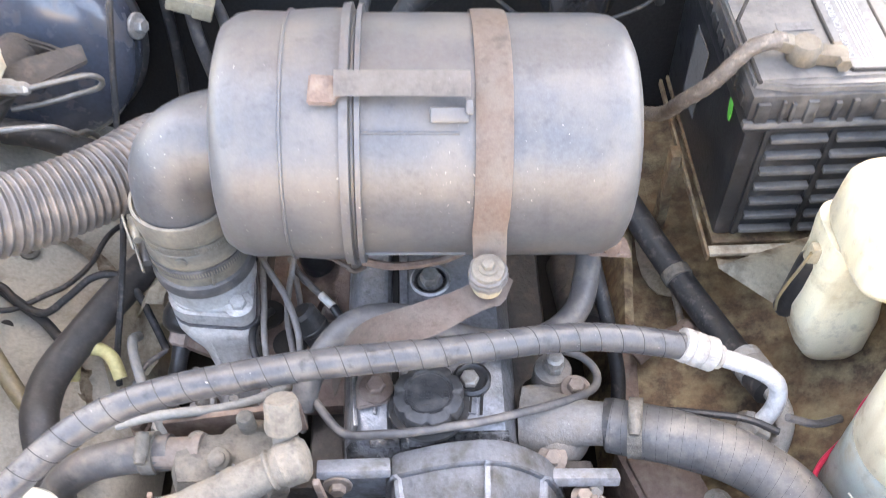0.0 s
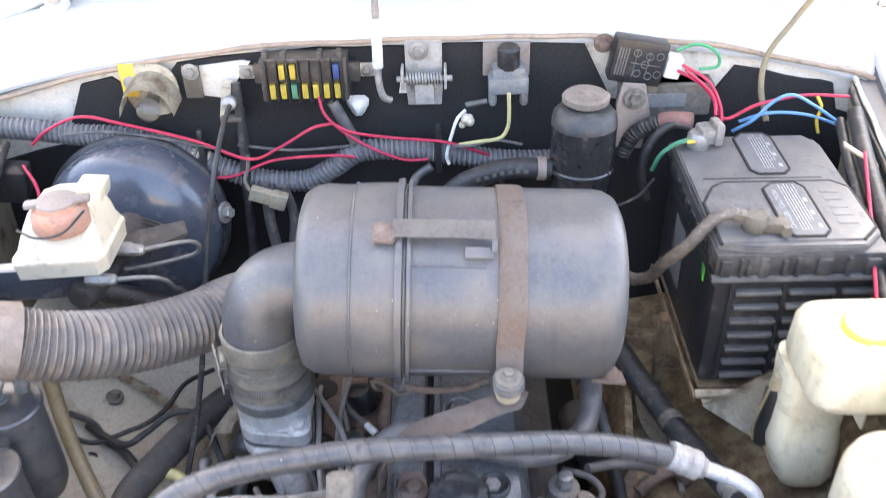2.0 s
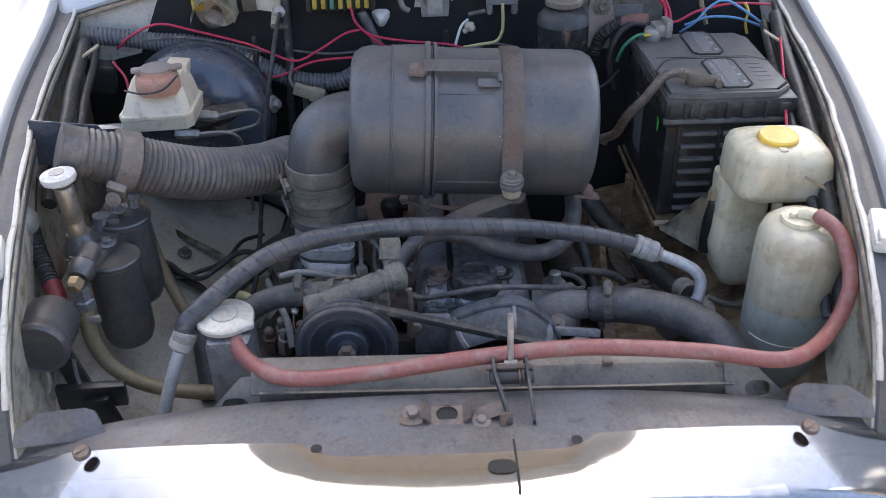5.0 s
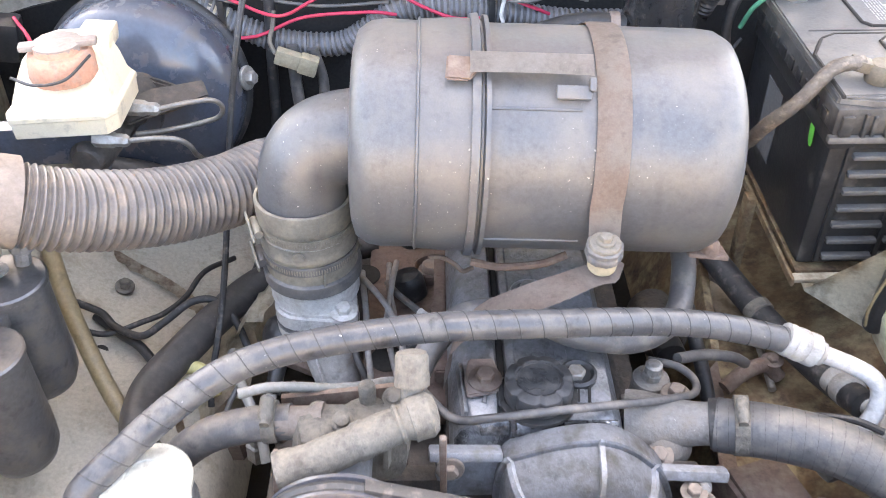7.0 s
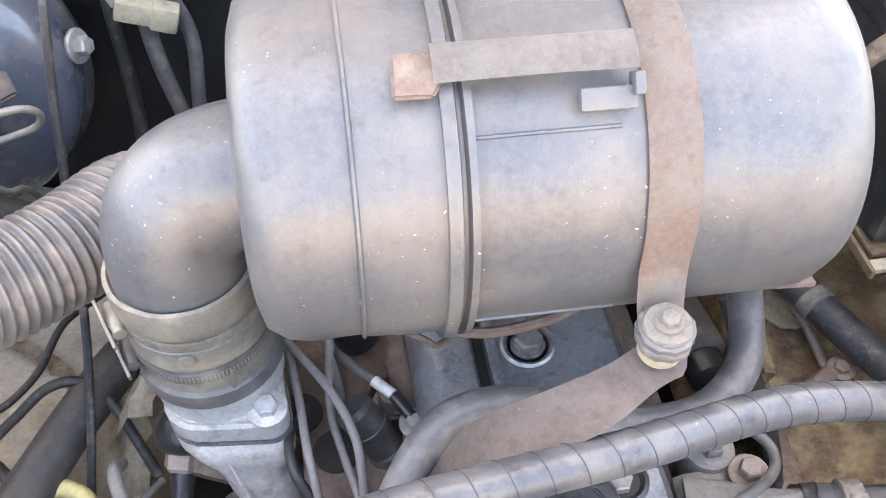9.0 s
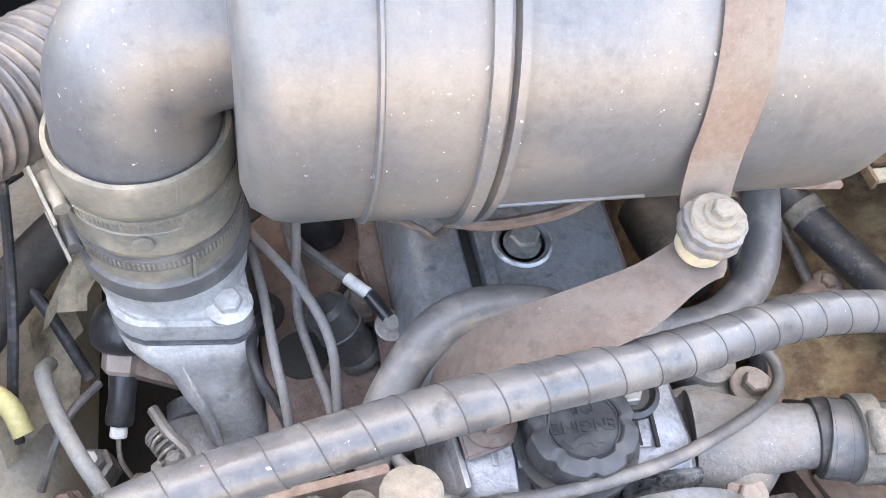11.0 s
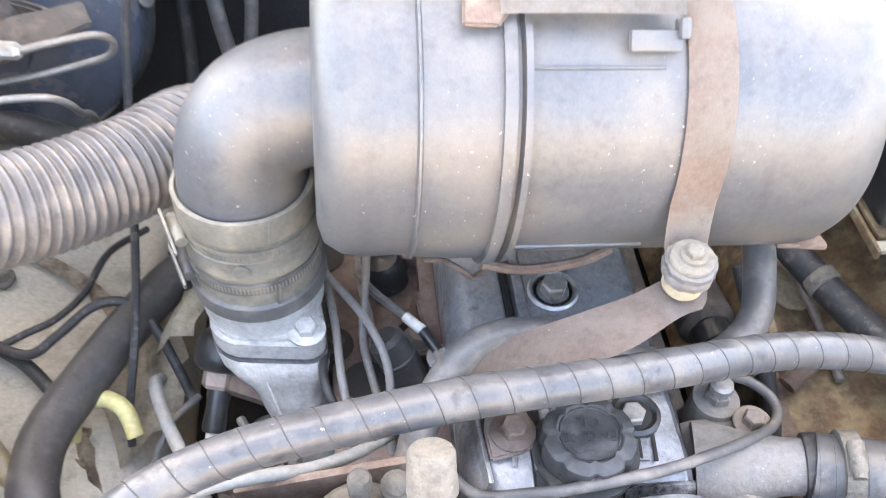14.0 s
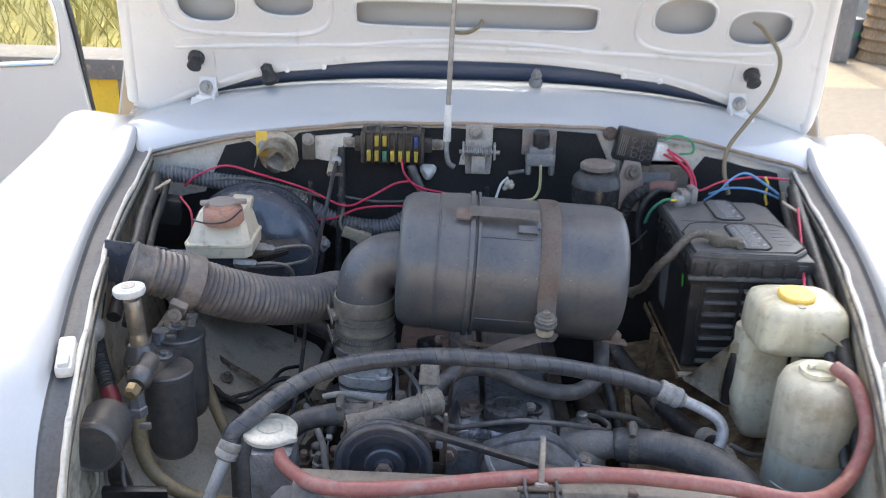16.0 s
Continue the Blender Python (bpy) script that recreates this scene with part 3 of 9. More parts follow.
for s in (-1, 1):
    part("wing", wing(s), WHITE, car, "glossy white front wing")
    # gutter strip and its inner lip
    rows = []
    for y, gx, gz in GUT:
        rows.append([(s * (gx + 0.0185), y, gz + 0.001), (s * (gx + 0.0145), y, gz - 0.007), (s * gx, y, gz - 0.009), (s * (gx - 0.012), y, gz - 0.006), (s * (gx - 0.0155), y, gz - 0.03)])
    part("gutter", skin(rows, 40, 8, 0.002), GUTTERSIDE, car, "grey dusty bonnet gutter")
    lip = [(s * (gx - 0.0140 + 0.0012 * math.sin(y * 41)), y, gz - 0.002 + 0.0012 * math.sin(y * 67)) for y, gx, gz in [spline(GUT[1:], 30)[k] for k in range(31)]]
    lipmesh = tube(lip, 0.0036, 8, 90, lambda q: 1 + 0.22 * math.sin(q * 57) * math.sin(q * 23))
    part("lip", lipmesh, BULKCREAM, car, "chipped cream weld lip")
    # side of the engine bay
    rows = []
    for y, gx, gz in GUT:
        rows.append([(s * (gx - 0.0155), y, gz - 0.012), (s * (gx - 0.008), y, gz - 0.06), (s * (gx + 0.002), y, 0.86), (s * (gx + 0.0), y, 0.78), (s * (gx - 0.02), y, 0.68), (s * (gx - 0.05), y, 0.5)] if gz > 0.93 else
                    [(s * (gx - 0.0155), y, gz - 0.012), (s * (gx - 0.0155), y, gz - 0.02), (s * (gx - 0.0155), y, gz - 0.03), (s * (gx - 0.02), y, gz - 0.06), (s * (gx - 0.02), y, 0.66), (s * (gx - 0.03), y, 0.5)])
    part("inner_wing", skin(rows, 24, 10, 0.003), CREAM, car, "stained cream inner wing panel")
    # rubber buffer on the gutter
    buf = box((0.022, 0.062, 0.018), (s * 0.517, 0.187, 0.993), 0.006, (14, 0, s * -14))
    box((0.014, 0.02, 0.022), (s * 0.512, 0.168, 0.993), 0.004, (14, 0, s * -14), buf)
    part("buffer", buf, WHITEPL, car, "white rubber bonnet buffer")

# wheel arch slopes inside the bay
rows = [[(-0.56, y, 0.80), (-0.47, y, 0.715), (-0.38, y, 0.67 + 0.012 * math.sin(y * 17)), (-0.30, y, 0.64), (-0.275, y, 0.55)] for y in (0.14, 0.3, 0.5, 0.7, 0.88)]
part("chassis_panel", skin(rows, 12, 14, 0.004), ARCH, car, "cream inner arch panel with oil stains")
rows = [[(0.56, y, 0.80), (0.48, y, 0.73), (0.40, y, 0.69), (0.30, y, 0.66), (0.24, y, 0.56)] for y in (0.14, 0.3, 0.5, 0.7, 0.88)]
part("chassis_panel", skin(rows, 12, 14, 0.004), GRIME, car, "rust stained inner arch panel")
bolt(car, (-0.44, 0.645, 0.700), 0.007, 0.012, (0.3, -0.2, 1), DUSTCAST, name="panel_bolt")
part("panel_hole", lathe([(0.008, 0), (0.008, 0.002), (0.0, 0.002)], (-0.44, 0.535, 0.697), (0.4, -0.1, 1), 14), DARK, car, "dark drain hole")
# torn seam and crumpled sheet metal beside the engine
seam = spline([(-0.505, 0.718, 0.725), (-0.445, 0.688, 0.702), (-0.392, 0.665, 0.684), (-0.352, 0.635, 0.672), (-0.335, 0.605, 0.666), (-0.33, 0.57, 0.66)], 26)
rows = []
for k, p in enumerate(seam):
    j = 0.004 * noise.noise(Vector((k * 0.9, 2, 0)))
    rows.append([p + Vector((-0.004 + j, -0.005 + j, 0.001)), p + Vector((0, 0, 0.0025 + 0.5 * j)), p + Vector((0.005 - j, 0.007 + j, 0.001))])
bm = loft(rows)
bmesh.ops.solidify(bm, geom=bm.faces[:], thickness=0.002)
part("torn_seam", bm, TORN, car, "torn brown stained panel seam")


def crumpled(corners, seed, amp, nu=9, nv=7):
    """A bent sheet between four corners, creased by noise."""
    p00, p10, p11, p01 = [Vector(c) for c in corners]
    rows = []
    for i in range(nu):
        u = i / (nu - 1)
        row = []
        for j in range(nv):
            v = j / (nv - 1)
            p = (p00 * (1 - u) + p10 * u) * (1 - v) + (p01 * (1 - u) + p11 * u) * v
            n = noise.noise(Vector((u * 3 + seed, v * 3, seed)))
            row.append(p + Vector((0.5 * amp * noise.noise(Vector((v * 5, seed, u * 5))), 0.5 * amp * n, amp * n + amp * math.sin(math.pi * v))))
        rows.append(row)
    bm = loft(rows)
    bmesh.ops.solidify(bm, geom=bm.faces[:], thickness=0.002)
    return bm


part("bent_plate", crumpled([(-0.35, 0.575, 0.665), (-0.262, 0.60, 0.69), (-0.258, 0.485, 0.69), (-0.315, 0.455, 0.655)], 2.0, 0.014), CREAM, car, "dented cream reinforcement plate")
part("bent_plate", crumpled([(-0.275, 0.515, 0.735), (-0.262, 0.56, 0.74), (-0.222, 0.565, 0.778), (-0.238, 0.512, 0.762)], 5.0, 0.010), CREAM, car, "curled torn cream sheet metal")
part("bent_plate", crumpled([(-0.40, 0.52, 0.66), (-0.345, 0.50, 0.665), (-0.325, 0.43, 0.655), (-0.375, 0.44, 0.64)], 8.0, 0.012), TORN, car, "rusty torn panel edge")
bm = crumpled([(-0.545, 0.72, 0.80), (-0.525, 0.715, 0.775), (-0.50, 0.615, 0.742), (-0.52, 0.62, 0.765)], 11.0, 0.010, 10, 6)
part("torn_edge", bm, TORN, car, "flaked brown panel edge")
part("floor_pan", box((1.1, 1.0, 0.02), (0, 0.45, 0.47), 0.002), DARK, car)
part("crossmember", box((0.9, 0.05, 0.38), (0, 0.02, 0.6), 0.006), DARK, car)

# bulkhead with its felt and the scuttle above
FWY = 0.91
top = [(-0.66, 1.035), (-0.62, 1.047), (-0.44, 1.091), (-0.22, 1.122), (0, 1.128), (0.2, 1.129), (0.4, 1.113), (0.56, 1.08), (0.63, 1.065), (0.66, 1.05)]
tops = [(p.x, p.y) for p in spline([(x, z, 0) for x, z in top], 40)]
m_fw = Matrix(((1, 0, 0, 0), (0, 0, -1, FWY), (0, 1, 0, 0), (0, 0, 0, 1)))
part("bulkhead", slab([(-0.66, 0.5)] + tops + [(0.66, 0.5)], -0.02, m_fw), BULKCREAM, car, "cream painted bulkhead")


def felt_drop(x):
    for lim, d in ((-0.505, 0.10), (-0.415, 0.016), (-0.365, 0.06), (0.268, 0.013), (0.42, 0.10), (0.60, 0.03)):
        if x < lim:
            return d
    return 0.07


seq = []
for x, z in tops:
    if abs(x) <= 0.645:
        seq.append((x, z - felt_drop(x) - 0.005 * noise.noise(Vector((x * 23, 1.3, 0)))))
part("felt", slab([(-0.645, 0.51)] + seq + [(0.645, 0.51)], 0.006, m_fw), FELT, car, "black felt glued to the bulkhead")
patch = slab([(-0.318, 1.05), (-0.262, 1.04), (-0.255, 1.07), (-0.232, 1.098), (-0.245, 1.1), (-0.31, 1.092)], 0.009, m_fw)
part("bare_patch", patch, BULKCREAM, car, "bare cream patch where the felt is cut away")
patch = slab([(-0.025, 1.045), (0.035, 1.043), (0.038, 1.062), (-0.022, 1.064)], 0.009, m_fw)
part("bare_patch", patch, BULKCREAM, car, "bare cream patch under the prop bracket")
# scuttle: rolls up from the bulkhead edge and back to the windscreen
rows = []
for i in range(13):
    x = -0.7 + 1.4 * i / 12
    zt = 1.128 - 0.19 * abs(x / 0.7) ** 2.6 * 0.5
    wy = 1.14 - 0.05 * (1 - abs(x / 0.7) ** 2)
    rows.append([(x, FWY - 0.008, zt - 0.008), (x, FWY - 0.006, zt + 0.002), (x, FWY + 0.04, zt + 0.03), (x, FWY + 0.1, zt + 0.05), (x, wy, zt + 0.047), (x, wy + 0.04, zt + 0.03)])
part("scuttle", skin(rows, 48, 14, 0.003), WHITE, car, "white scuttle panel under the windscreen")
edge = [(x, FWY - 0.009, z - 0.003 + 0.003 * noise.noise(Vector((x * 40, 5, 0)))) for x, z in tops]
part("scuttle_edge", tube(edge, 0.004, 8, 80), mat("brown sealant", (0.36, 0.27, 0.2), None, 0.9, scale=40, dust=0.4, bump=0.5), car, "brown crumbling sealant edge")

# windscreen and cabin behind the raised bonnet
seal = [(-0.64, 1.165, 1.105), (-0.4, 1.115, 1.165), (-0.2, 1.098, 1.186), (0, 1.092, 1.19), (0.2, 1.098, 1.186), (0.4, 1.115, 1.165), (0.64, 1.165, 1.105)]
part("windscreen_seal", tube([(x, y, z + 0.008) for x, y, z in seal], 0.025, 12, 50), SEALNAVY, car, "navy black windscreen seal")
rows = [[(x, y + 0.004, z) for x, y, z in seal], [(x * 0.97, y + 0.13, z + 0.18) for x, y, z in seal], [(x * 0.9, y + 0.3, z * 0.3 + 1.18) for x, y, z in seal]]
part("windscreen", skin(rows, 10, 30, 0.004), SCREEN, car, "clear windscreen")
rows = []
for y, hw, zt in ((1.13, 0.70, 1.08), (1.3, 0.72, 1.4), (1.5, 0.66, 1.54), (1.8, 0.66, 1.58), (2.4, 0.65, 1.57), (2.9, 0.62, 1.45), (3.3, 0.66, 1.1), (3.9, 0.6, 0.95), (4.1, 0.5, 0.6)):
    rows.append([(-0.84, y, 0.36), (-0.85, y, 0.75), (-0.83, y, min(1.0, zt)), (-hw, y, zt - 0.06), (-hw * 0.6, y, zt), (0, y, zt + 0.015), (hw * 0.6, y, zt), (hw, y, zt - 0.06), (0.83, y, min(1.0, zt)), (0.85, y, 0.75), (0.84, y, 0.36)])
part("cabin_body", skin(rows[1:], 40, 40, 0.004), WHITE, car, "white cabin and tail")
part("dashboard", box((1.3, 0.3, 0.3), (0, 1.4, 0.95), 0.05), BLACKPL, car, "dark dashboard behind the windscreen")
for x, y in ((-0.67, 0.45), (0.67, 0.45), (-0.67, 2.95), (0.67, 2.95)):
    part("tyre", lathe([(0.19, -0.08), (0.29, -0.08), (0.31, -0.05), (0.315, 0), (0.31, 0.05), (0.29, 0.08), (0.19, 0.08)], (x, y, 0.315), (1, 0, 0), 40), RUBBER, car)
# wiper spindle and washer jet on the scuttle
part("wiper_spindle", lathe([(0.016, 0), (0.018, 0.01), (0.012, 0.02), (0.012, 0.035), (0.006, 0.04)], (-0.415, 1.05, 1.165), (-0.2, -0.4, 1)), RUBBER, car)
bm = lathe([(0.014, 0), (0.014, 0.008), (0.009, 0.014), (0.011, 0.02), (0.006, 0.032)], (0.125, 1.02, 1.182), (0, -0.3, 1))
part("washer_jet", bm, GREYPL, car, "grey washer jet")

# ---- raised bonnet ----
BON = radians(64)
HY, HZ = 1.10, 1.085
bon_m = Matrix(((1, 0, 0, 0), (0, -math.cos(BON), -math.sin(BON), HY), (0, math.sin(BON), -math.cos(BON), HZ), (0, 0, 0, 1)))
bonnet = thing("bonnet", (0, HY, HZ), "raised white bonnet seen from its cream underside", "bonnet")
bon_out = [(-0.715, 0.02), (-0.675, 0.008), (-0.56, 0.062), (-0.4, 0.121), (-0.2, 0.155), (0, 0.163), (0.2, 0.155), (0.4, 0.121), (0.56, 0.062), (0.675, 0.008), (0.715, 0.02),
           (0.675, 0.3), (0.635, 0.6), (0.56, 0.92), (0.42, 1.08), (0, 1.13), (-0.42, 1.08), (-0.56, 0.92), (-0.635, 0.6), (-0.675, 0.3)]
holes = [oval(-0.52, 0.27, 0.058, 0.045, 18, 2.6), oval(-0.37, 0.285, 0.06, 0.042, 18, 2.6), oval(0.40, 0.27, 0.06, 0.042, 18, 2.6), oval(0.55, 0.25, 0.062, 0.04, 18, 2.6),
         oval(0, 0.258, 0.235, 0.03, 28, 8), oval(0, 0.70, 0.46, 0.27, 36, 4)]
part("inner_panel", slab(bon_out, -0.006, bon_m, holes=holes), UNDERWHITE, bonnet, "cream pressed inner panel")
part("outer_skin", slab([(x * 1.008, y * 1.0 - 0.004) for x, y in bon_out], -0.004, bon_m @ Matrix.Translation((0, 0, -0.03))), WHITE, bonnet, "white outer skin")
# added unseen sheet: warm bounce light as tan colour, mirrored by the nose chrome
part("skin_lining", slab(oval(0, 0.70, 0.49, 0.30, 36, 4), -0.002, bon_m @ Matrix.Translation((0, 0, -0.006))), mat("tan bounce light colour", (0.74, 0.61, 0.47), (0.66, 0.53, 0.40), 0.6, scale=8), bonnet, "added tan sheet, warm light put into its colour for the chrome to mirror")
rim = [bon_m @ Vector((x, y, -0.014)) for x, y in bon_out]
part("edge", tube([*rim, rim[0]], 0.017, 10, 120), UNDERWHITE, bonnet, "rolled bonnet edge")
for cx, cy, a, b, pw, n in ((-0.445, 0.275, 0.165, 0.075, 3.5, 34), (0.475, 0.262, 0.165, 0.075, 3.5, 34)):
    ring = [bon_m @ Vector((x, y, 0.0)) for x, y in oval(cx, cy, a, b, n, pw)]
    part("pressed_rib", tube([*ring, ring[0]], 0.005, 8, 90), UNDERWHITE, bonnet)
for h in holes[:5]:
    ring = [bon_m @ Vector((x, y, 0.0)) for x, y in h]
    part("hole_flange", tube([*ring, ring[0]], 0.003, 6, 60), UNDERWHITE, bonnet)
for x0, x1, y0, y1 in ((-0.6, 0.6, 0.185, 0.17), (-0.25, 0.25, 0.2, 0.2)):
    pts = [bon_m @ Vector((x0 + (x1 - x0) * k / 10, y0 - 0.02 * abs(2 * k / 10 - 1) ** 2, 0.0)) for k in range(11)]
    part("pressed_rib", tube(pts, 0.005, 8, 60), UNDERWHITE, bonnet)
for s in (-1, 1):
    part("buffer_seat", slab(oval(s * 0.56, 0.145, 0.036, 0.045, 20, 3.5), 0.003, bon_m, 0.001), UNDERWHITE, bonnet)
    bm = lathe([(0.0165, 0), (0.0165, 0.010), (0.012, 0.014), (0.0135, 0.026), (0.0145, 0.03)], bon_m @ Vector((s * 0.56, 0.145, 0.002)), bon_m.to_3x3() @ Vector((0, -0.1, 1)), 20)
    part("bump_stop", bm, RUBBER, bonnet, "black rubber bump stop")
    bm = slab([(s * 0.30, 0.125), (s * 0.385, 0.115), (s * 0.385, 0.127), (s * 0.30, 0.137)], 0.003, bon_m)
    for u in (0.305, 0.38):
        lathe([(0.006, 0), (0.006, 0.006), (0.004, 0.008)], bon_m @ Vector((s * u, 0.13 - 0.01 * (u > 0.35), 0)), bon_m.to_3x3() @ Vector((0, 0, 1)), 10, bm)
    part("trim_clip", bm, UNDERWHITE, bonnet)
    # hinge
    bm = box((0.05, 0.056, 0.006), (s * 0.548, 1.010, 1.118), 0.002, (25, 0, s * -8))
    box((0.036, 0.05, 0.006), (s * 0.546, 1.05, 1.145), 0.002, (70, 0, 0), bm)
    box((0.006, 0.03, 0.03), (s * 0.526, 1.03, 1.132), 0.002, (25, 0, 0), bm)
    hinge = part("hinge", bm, UNDERWHITE, bonnet, "small painted steel hinge")
    part("knuckle", rod((s * 0.546 - 0.02, 1.035, 1.128), (s * 0.546 + 0.02, 1.035, 1.128), 0.008), UNDERWHITE, hinge)
    bolt(hinge, (s * 0.548, 1.045, 1.15), 0.008, 0.008, (0, -1, 0.3), STEEL)
    bolt(hinge, (s * 0.548, 1.0, 1.115), 0.007, 0.006, (0, -0.4, 1), STEEL)

# prop rod from its bulkhead bracket to the bonnet
prop = thing("bonnet_prop", (0, 0.89, 1.06), "thin steel bonnet prop rod standing in its bracket", "prop rod")
part("rod", tube([(-0.035, 0.868, 1.05), (-0.045, 0.864, 1.058), (-0.05, 0.865, 1.08), (-0.05, 0.868, 1.12), (-0.045, 0.87, 1.35), (-0.03, 0.875, 1.62)], 0.005, 10, 40), STEEL, prop)
part("sleeve", rod((-0.05, 0.867, 1.1), (-0.049, 0.868, 1.17), 0.0075), WHITEPL, prop)
bm = slab([(-0.024, -0.056), (0.024, -0.056), (0.026, -0.03), (0.026, 0.042), (-0.026, 0.042), (-0.026, -0.03)], 0.003, m_fw @ Matrix.Translation((0.012, 1.084, 0.011)), 0.001)
part("bracket", bm, ZINC, prop, "dull zinc bracket plate")
for x in (-0.018, 0.042):
    part("bracket_ear", box((0.004, 0.026, 0.03), (x, 0.884, 1.078), 0.0015), ZINC, prop)
part("hinge_pin", rod((-0.026, 0.876, 1.078), (0.052, 0.876, 1.078), 0.0042, 12), STEEL, prop)
part("hinge_spring", helix([(-0.012, 0.876, 1.078), (0.012, 0.876, 1.078), (0.036, 0.876, 1.078)], 0.0075, 0.0042, 0.0017), STEEL, prop, "coiled steel spring")
part("bracket_tongue", box((0.026, 0.003, 0.036), (0.012, 0.886, 1.055), 0.001, (-8, 0, 0)), ZINC, prop)
bolt(prop, (0.005, 0.893, 1.112), 0.008, 0.006, (0, -1, 0), STEEL)
bolt(prop, (0.005, 0.893, 1.06), 0.008, 0.006, (0, -1, 0), STEEL)

# ---- front: chrome panel, grille, lamps ----
def front_curve(x):
    """Front edge of the nose: (y, z) at x."""
    k = abs(x) / 0.56
    return -0.1 + 0.058 * k ** 2, 0.876 - 0.089 * k ** 2.25


def rear_curve(x):
    k = min(1, abs(x) / 0.5)
    e = max(0, (abs(x) - 0.5) / 0.09)
    return -0.018 + 0.05 * k ** 2 - 0.05 * e ** 2, 0.881 - 0.058 * k ** 3 - 0.012 * e


rows = []
for i in range(61):
    x = -0.588 + 1.176 * i / 60
    (fy, fz), (ry, rz) = front_curve(x), rear_curve(x)
    ry = ry - 0.02 * max(0, min(1, (0.15 - abs(x)) / 0.018))
    row = []
    for j in range(9):
        q = j / 8
        row.append((x, ry + (fy - ry) * q, rz + (fz - rz) * q + (0.0012 + 0.004 * max(0, (abs(x) - 0.5) / 0.09)) * math.sin(math.pi * q)))
    row += [(x, fy - 0.006, fz - 0.008), (x, fy - 0.002, fz - 0.016)]
    rows.append(row)
nose = loft(rows)
bmesh.ops.solidify(nose, geom=nose.faces[:], thickness=0.002)
part("nose_panel", nose, CHROME, car, "polished chrome panel above the grille")
for x in (-0.39, 0.39):
    bm = lathe([(0.0095, -0.002), (0.0095, 0.001), (0.008, 0.003)], (x, 0, 0.8635), (0, -0.2, 1), 16)
    box((0.015, 0.002, 0.001), (x, 0, 0.867), 0, (0, 0, 40), bm)
    part("panel_screw", bm, LOCKSTEEL, car, "slotted chrome panel screw")
for x in (-0.138, 0.133):
    part("panel_hole", lathe([(0.006, 0), (0.006, 0.0006)], (x, -0.023, 0.8796), (0, -0.05, 1), 16), DARK, car)
bm = lathe([(0.012, 0), (0.012, 0.0008)], (0.052, -0.058, 0.8806), (0, -0.05, 1), 20, wob=lambda q: 1 + 0.25 * math.cos(q * 2))
part("badge_hole", bm, DARK, car, "dark empty badge hole")
part("panel_seam", box((0.0025, 0.07, 0.001), (0.067, -0.055, 0.8805), 0), DARK, car)
# painted lock platform behind the chrome
rows = []
for i in range(21):
    x = -0.48 + 0.96 * i / 20
    ry, rz = rear_curve(x)
    rows.append([(x, ry - 0.035, rz - 0.007), (x, ry + 0.008, rz - 0.005), (x, 0.052, rz - 0.006), (x, 0.07, rz - 0.016), (x, 0.075, rz - 0.04)])
part("lock_platform", skin(rows, 40, 12, 0.003), GUTTER, car, "grey painted bonnet lock platform")
for s in (-1, 1):
    tab = [(0.375, -0.004), (0.482, -0.012), (0.482, 0.006), (0.455, 0.026), (0.405, 0.030), (0.392, 0.026), (0.383, 0.008)]
    mt_ = Matrix.Translation((0, 0.045, 0.846)) @ Euler((radians(48), 0, 0)).to_matrix().to_4x4()
    part("platform_tab", slab([(s * x, y) for x, y in (tab if s > 0 else tab[::-1])], 0.004, mt_, 0.001), GUTTER, car, "grey upturned end flap of the platform")
lock = thing("bonnet_lock", (0.02, 0.03, 0.87), "dirty brown steel bonnet lock plate with a round hole", "lock")
m = Matrix.Translation((-0.001, 0.024, 0.8775)) @ Euler((radians(18), 0, 0)).to_matrix().to_4x4()
part("lock_plate", slab([(-0.019, -0.014), (0.019, -0.014), (0.021, 0.012), (0.012, 0.009), (-0.012, 0.009), (-0.021, 0.012)], 0.003, m, 0.0008, holes=[oval(0.0, -0.001, 0.0118, 0.0095, 20)]), LOCKSTEEL, lock)
for k in (-1, 1):
    bm = slab([(0, -0.013), (0.013, -0.010), (0.014, 0.014), (0.009, 0.017), (0.0, 0.011)] if k > 0 else [(0, 0.011), (-0.009, 0.017), (-0.014, 0.014), (-0.013, -0.010), (0, -0.013)], 0.003, m @ Matrix.Translation((k * 0.0185, 0, 0.0005)) @ Euler((0, -k * radians(48), 0)).to_matrix().to_4x4(), 0.0008)
    part("plate_wing", bm, LOCKSTEEL, lock)
part("guide_cup", lathe([(0.0125, 0.0), (0.012, -0.004), (0.0, -0.004)], (-0.001, 0.023, 0.8778), (0, -0.3, 0.95), 20), DARK, lock)
part("catch", slab(oval(0, 0, 0.014, 0.010, 18, 3), 0.004, Matrix.Translation((-0.039, 0.019, 0.876)) @ Euler((radians(14), 0, 0)).to_matrix().to_4x4(), 0.001), LOCKSTEEL, lock)
bolt(lock, (-0.038, 0.024, 0.879), 0.0068, 0.009, (0, -0.35, 1), ARMBROWN)
bm = box((0.036, 0.016, 0.0035), (0.048, 0.022, 0.882), 0.0012, (22, -14, 6))
box((0.014, 0.0035, 0.020), (0.062, 0.008, 0.880), 0.0012, (-14, 0, 12), bm)
part("catch", bm, LOCKSTEEL, lock, "bent rusty catch")
bolt(lock, (0.036, 0.014, 0.877), 0.006, 0.004, (0, -0.2, 1), ARMBROWN)
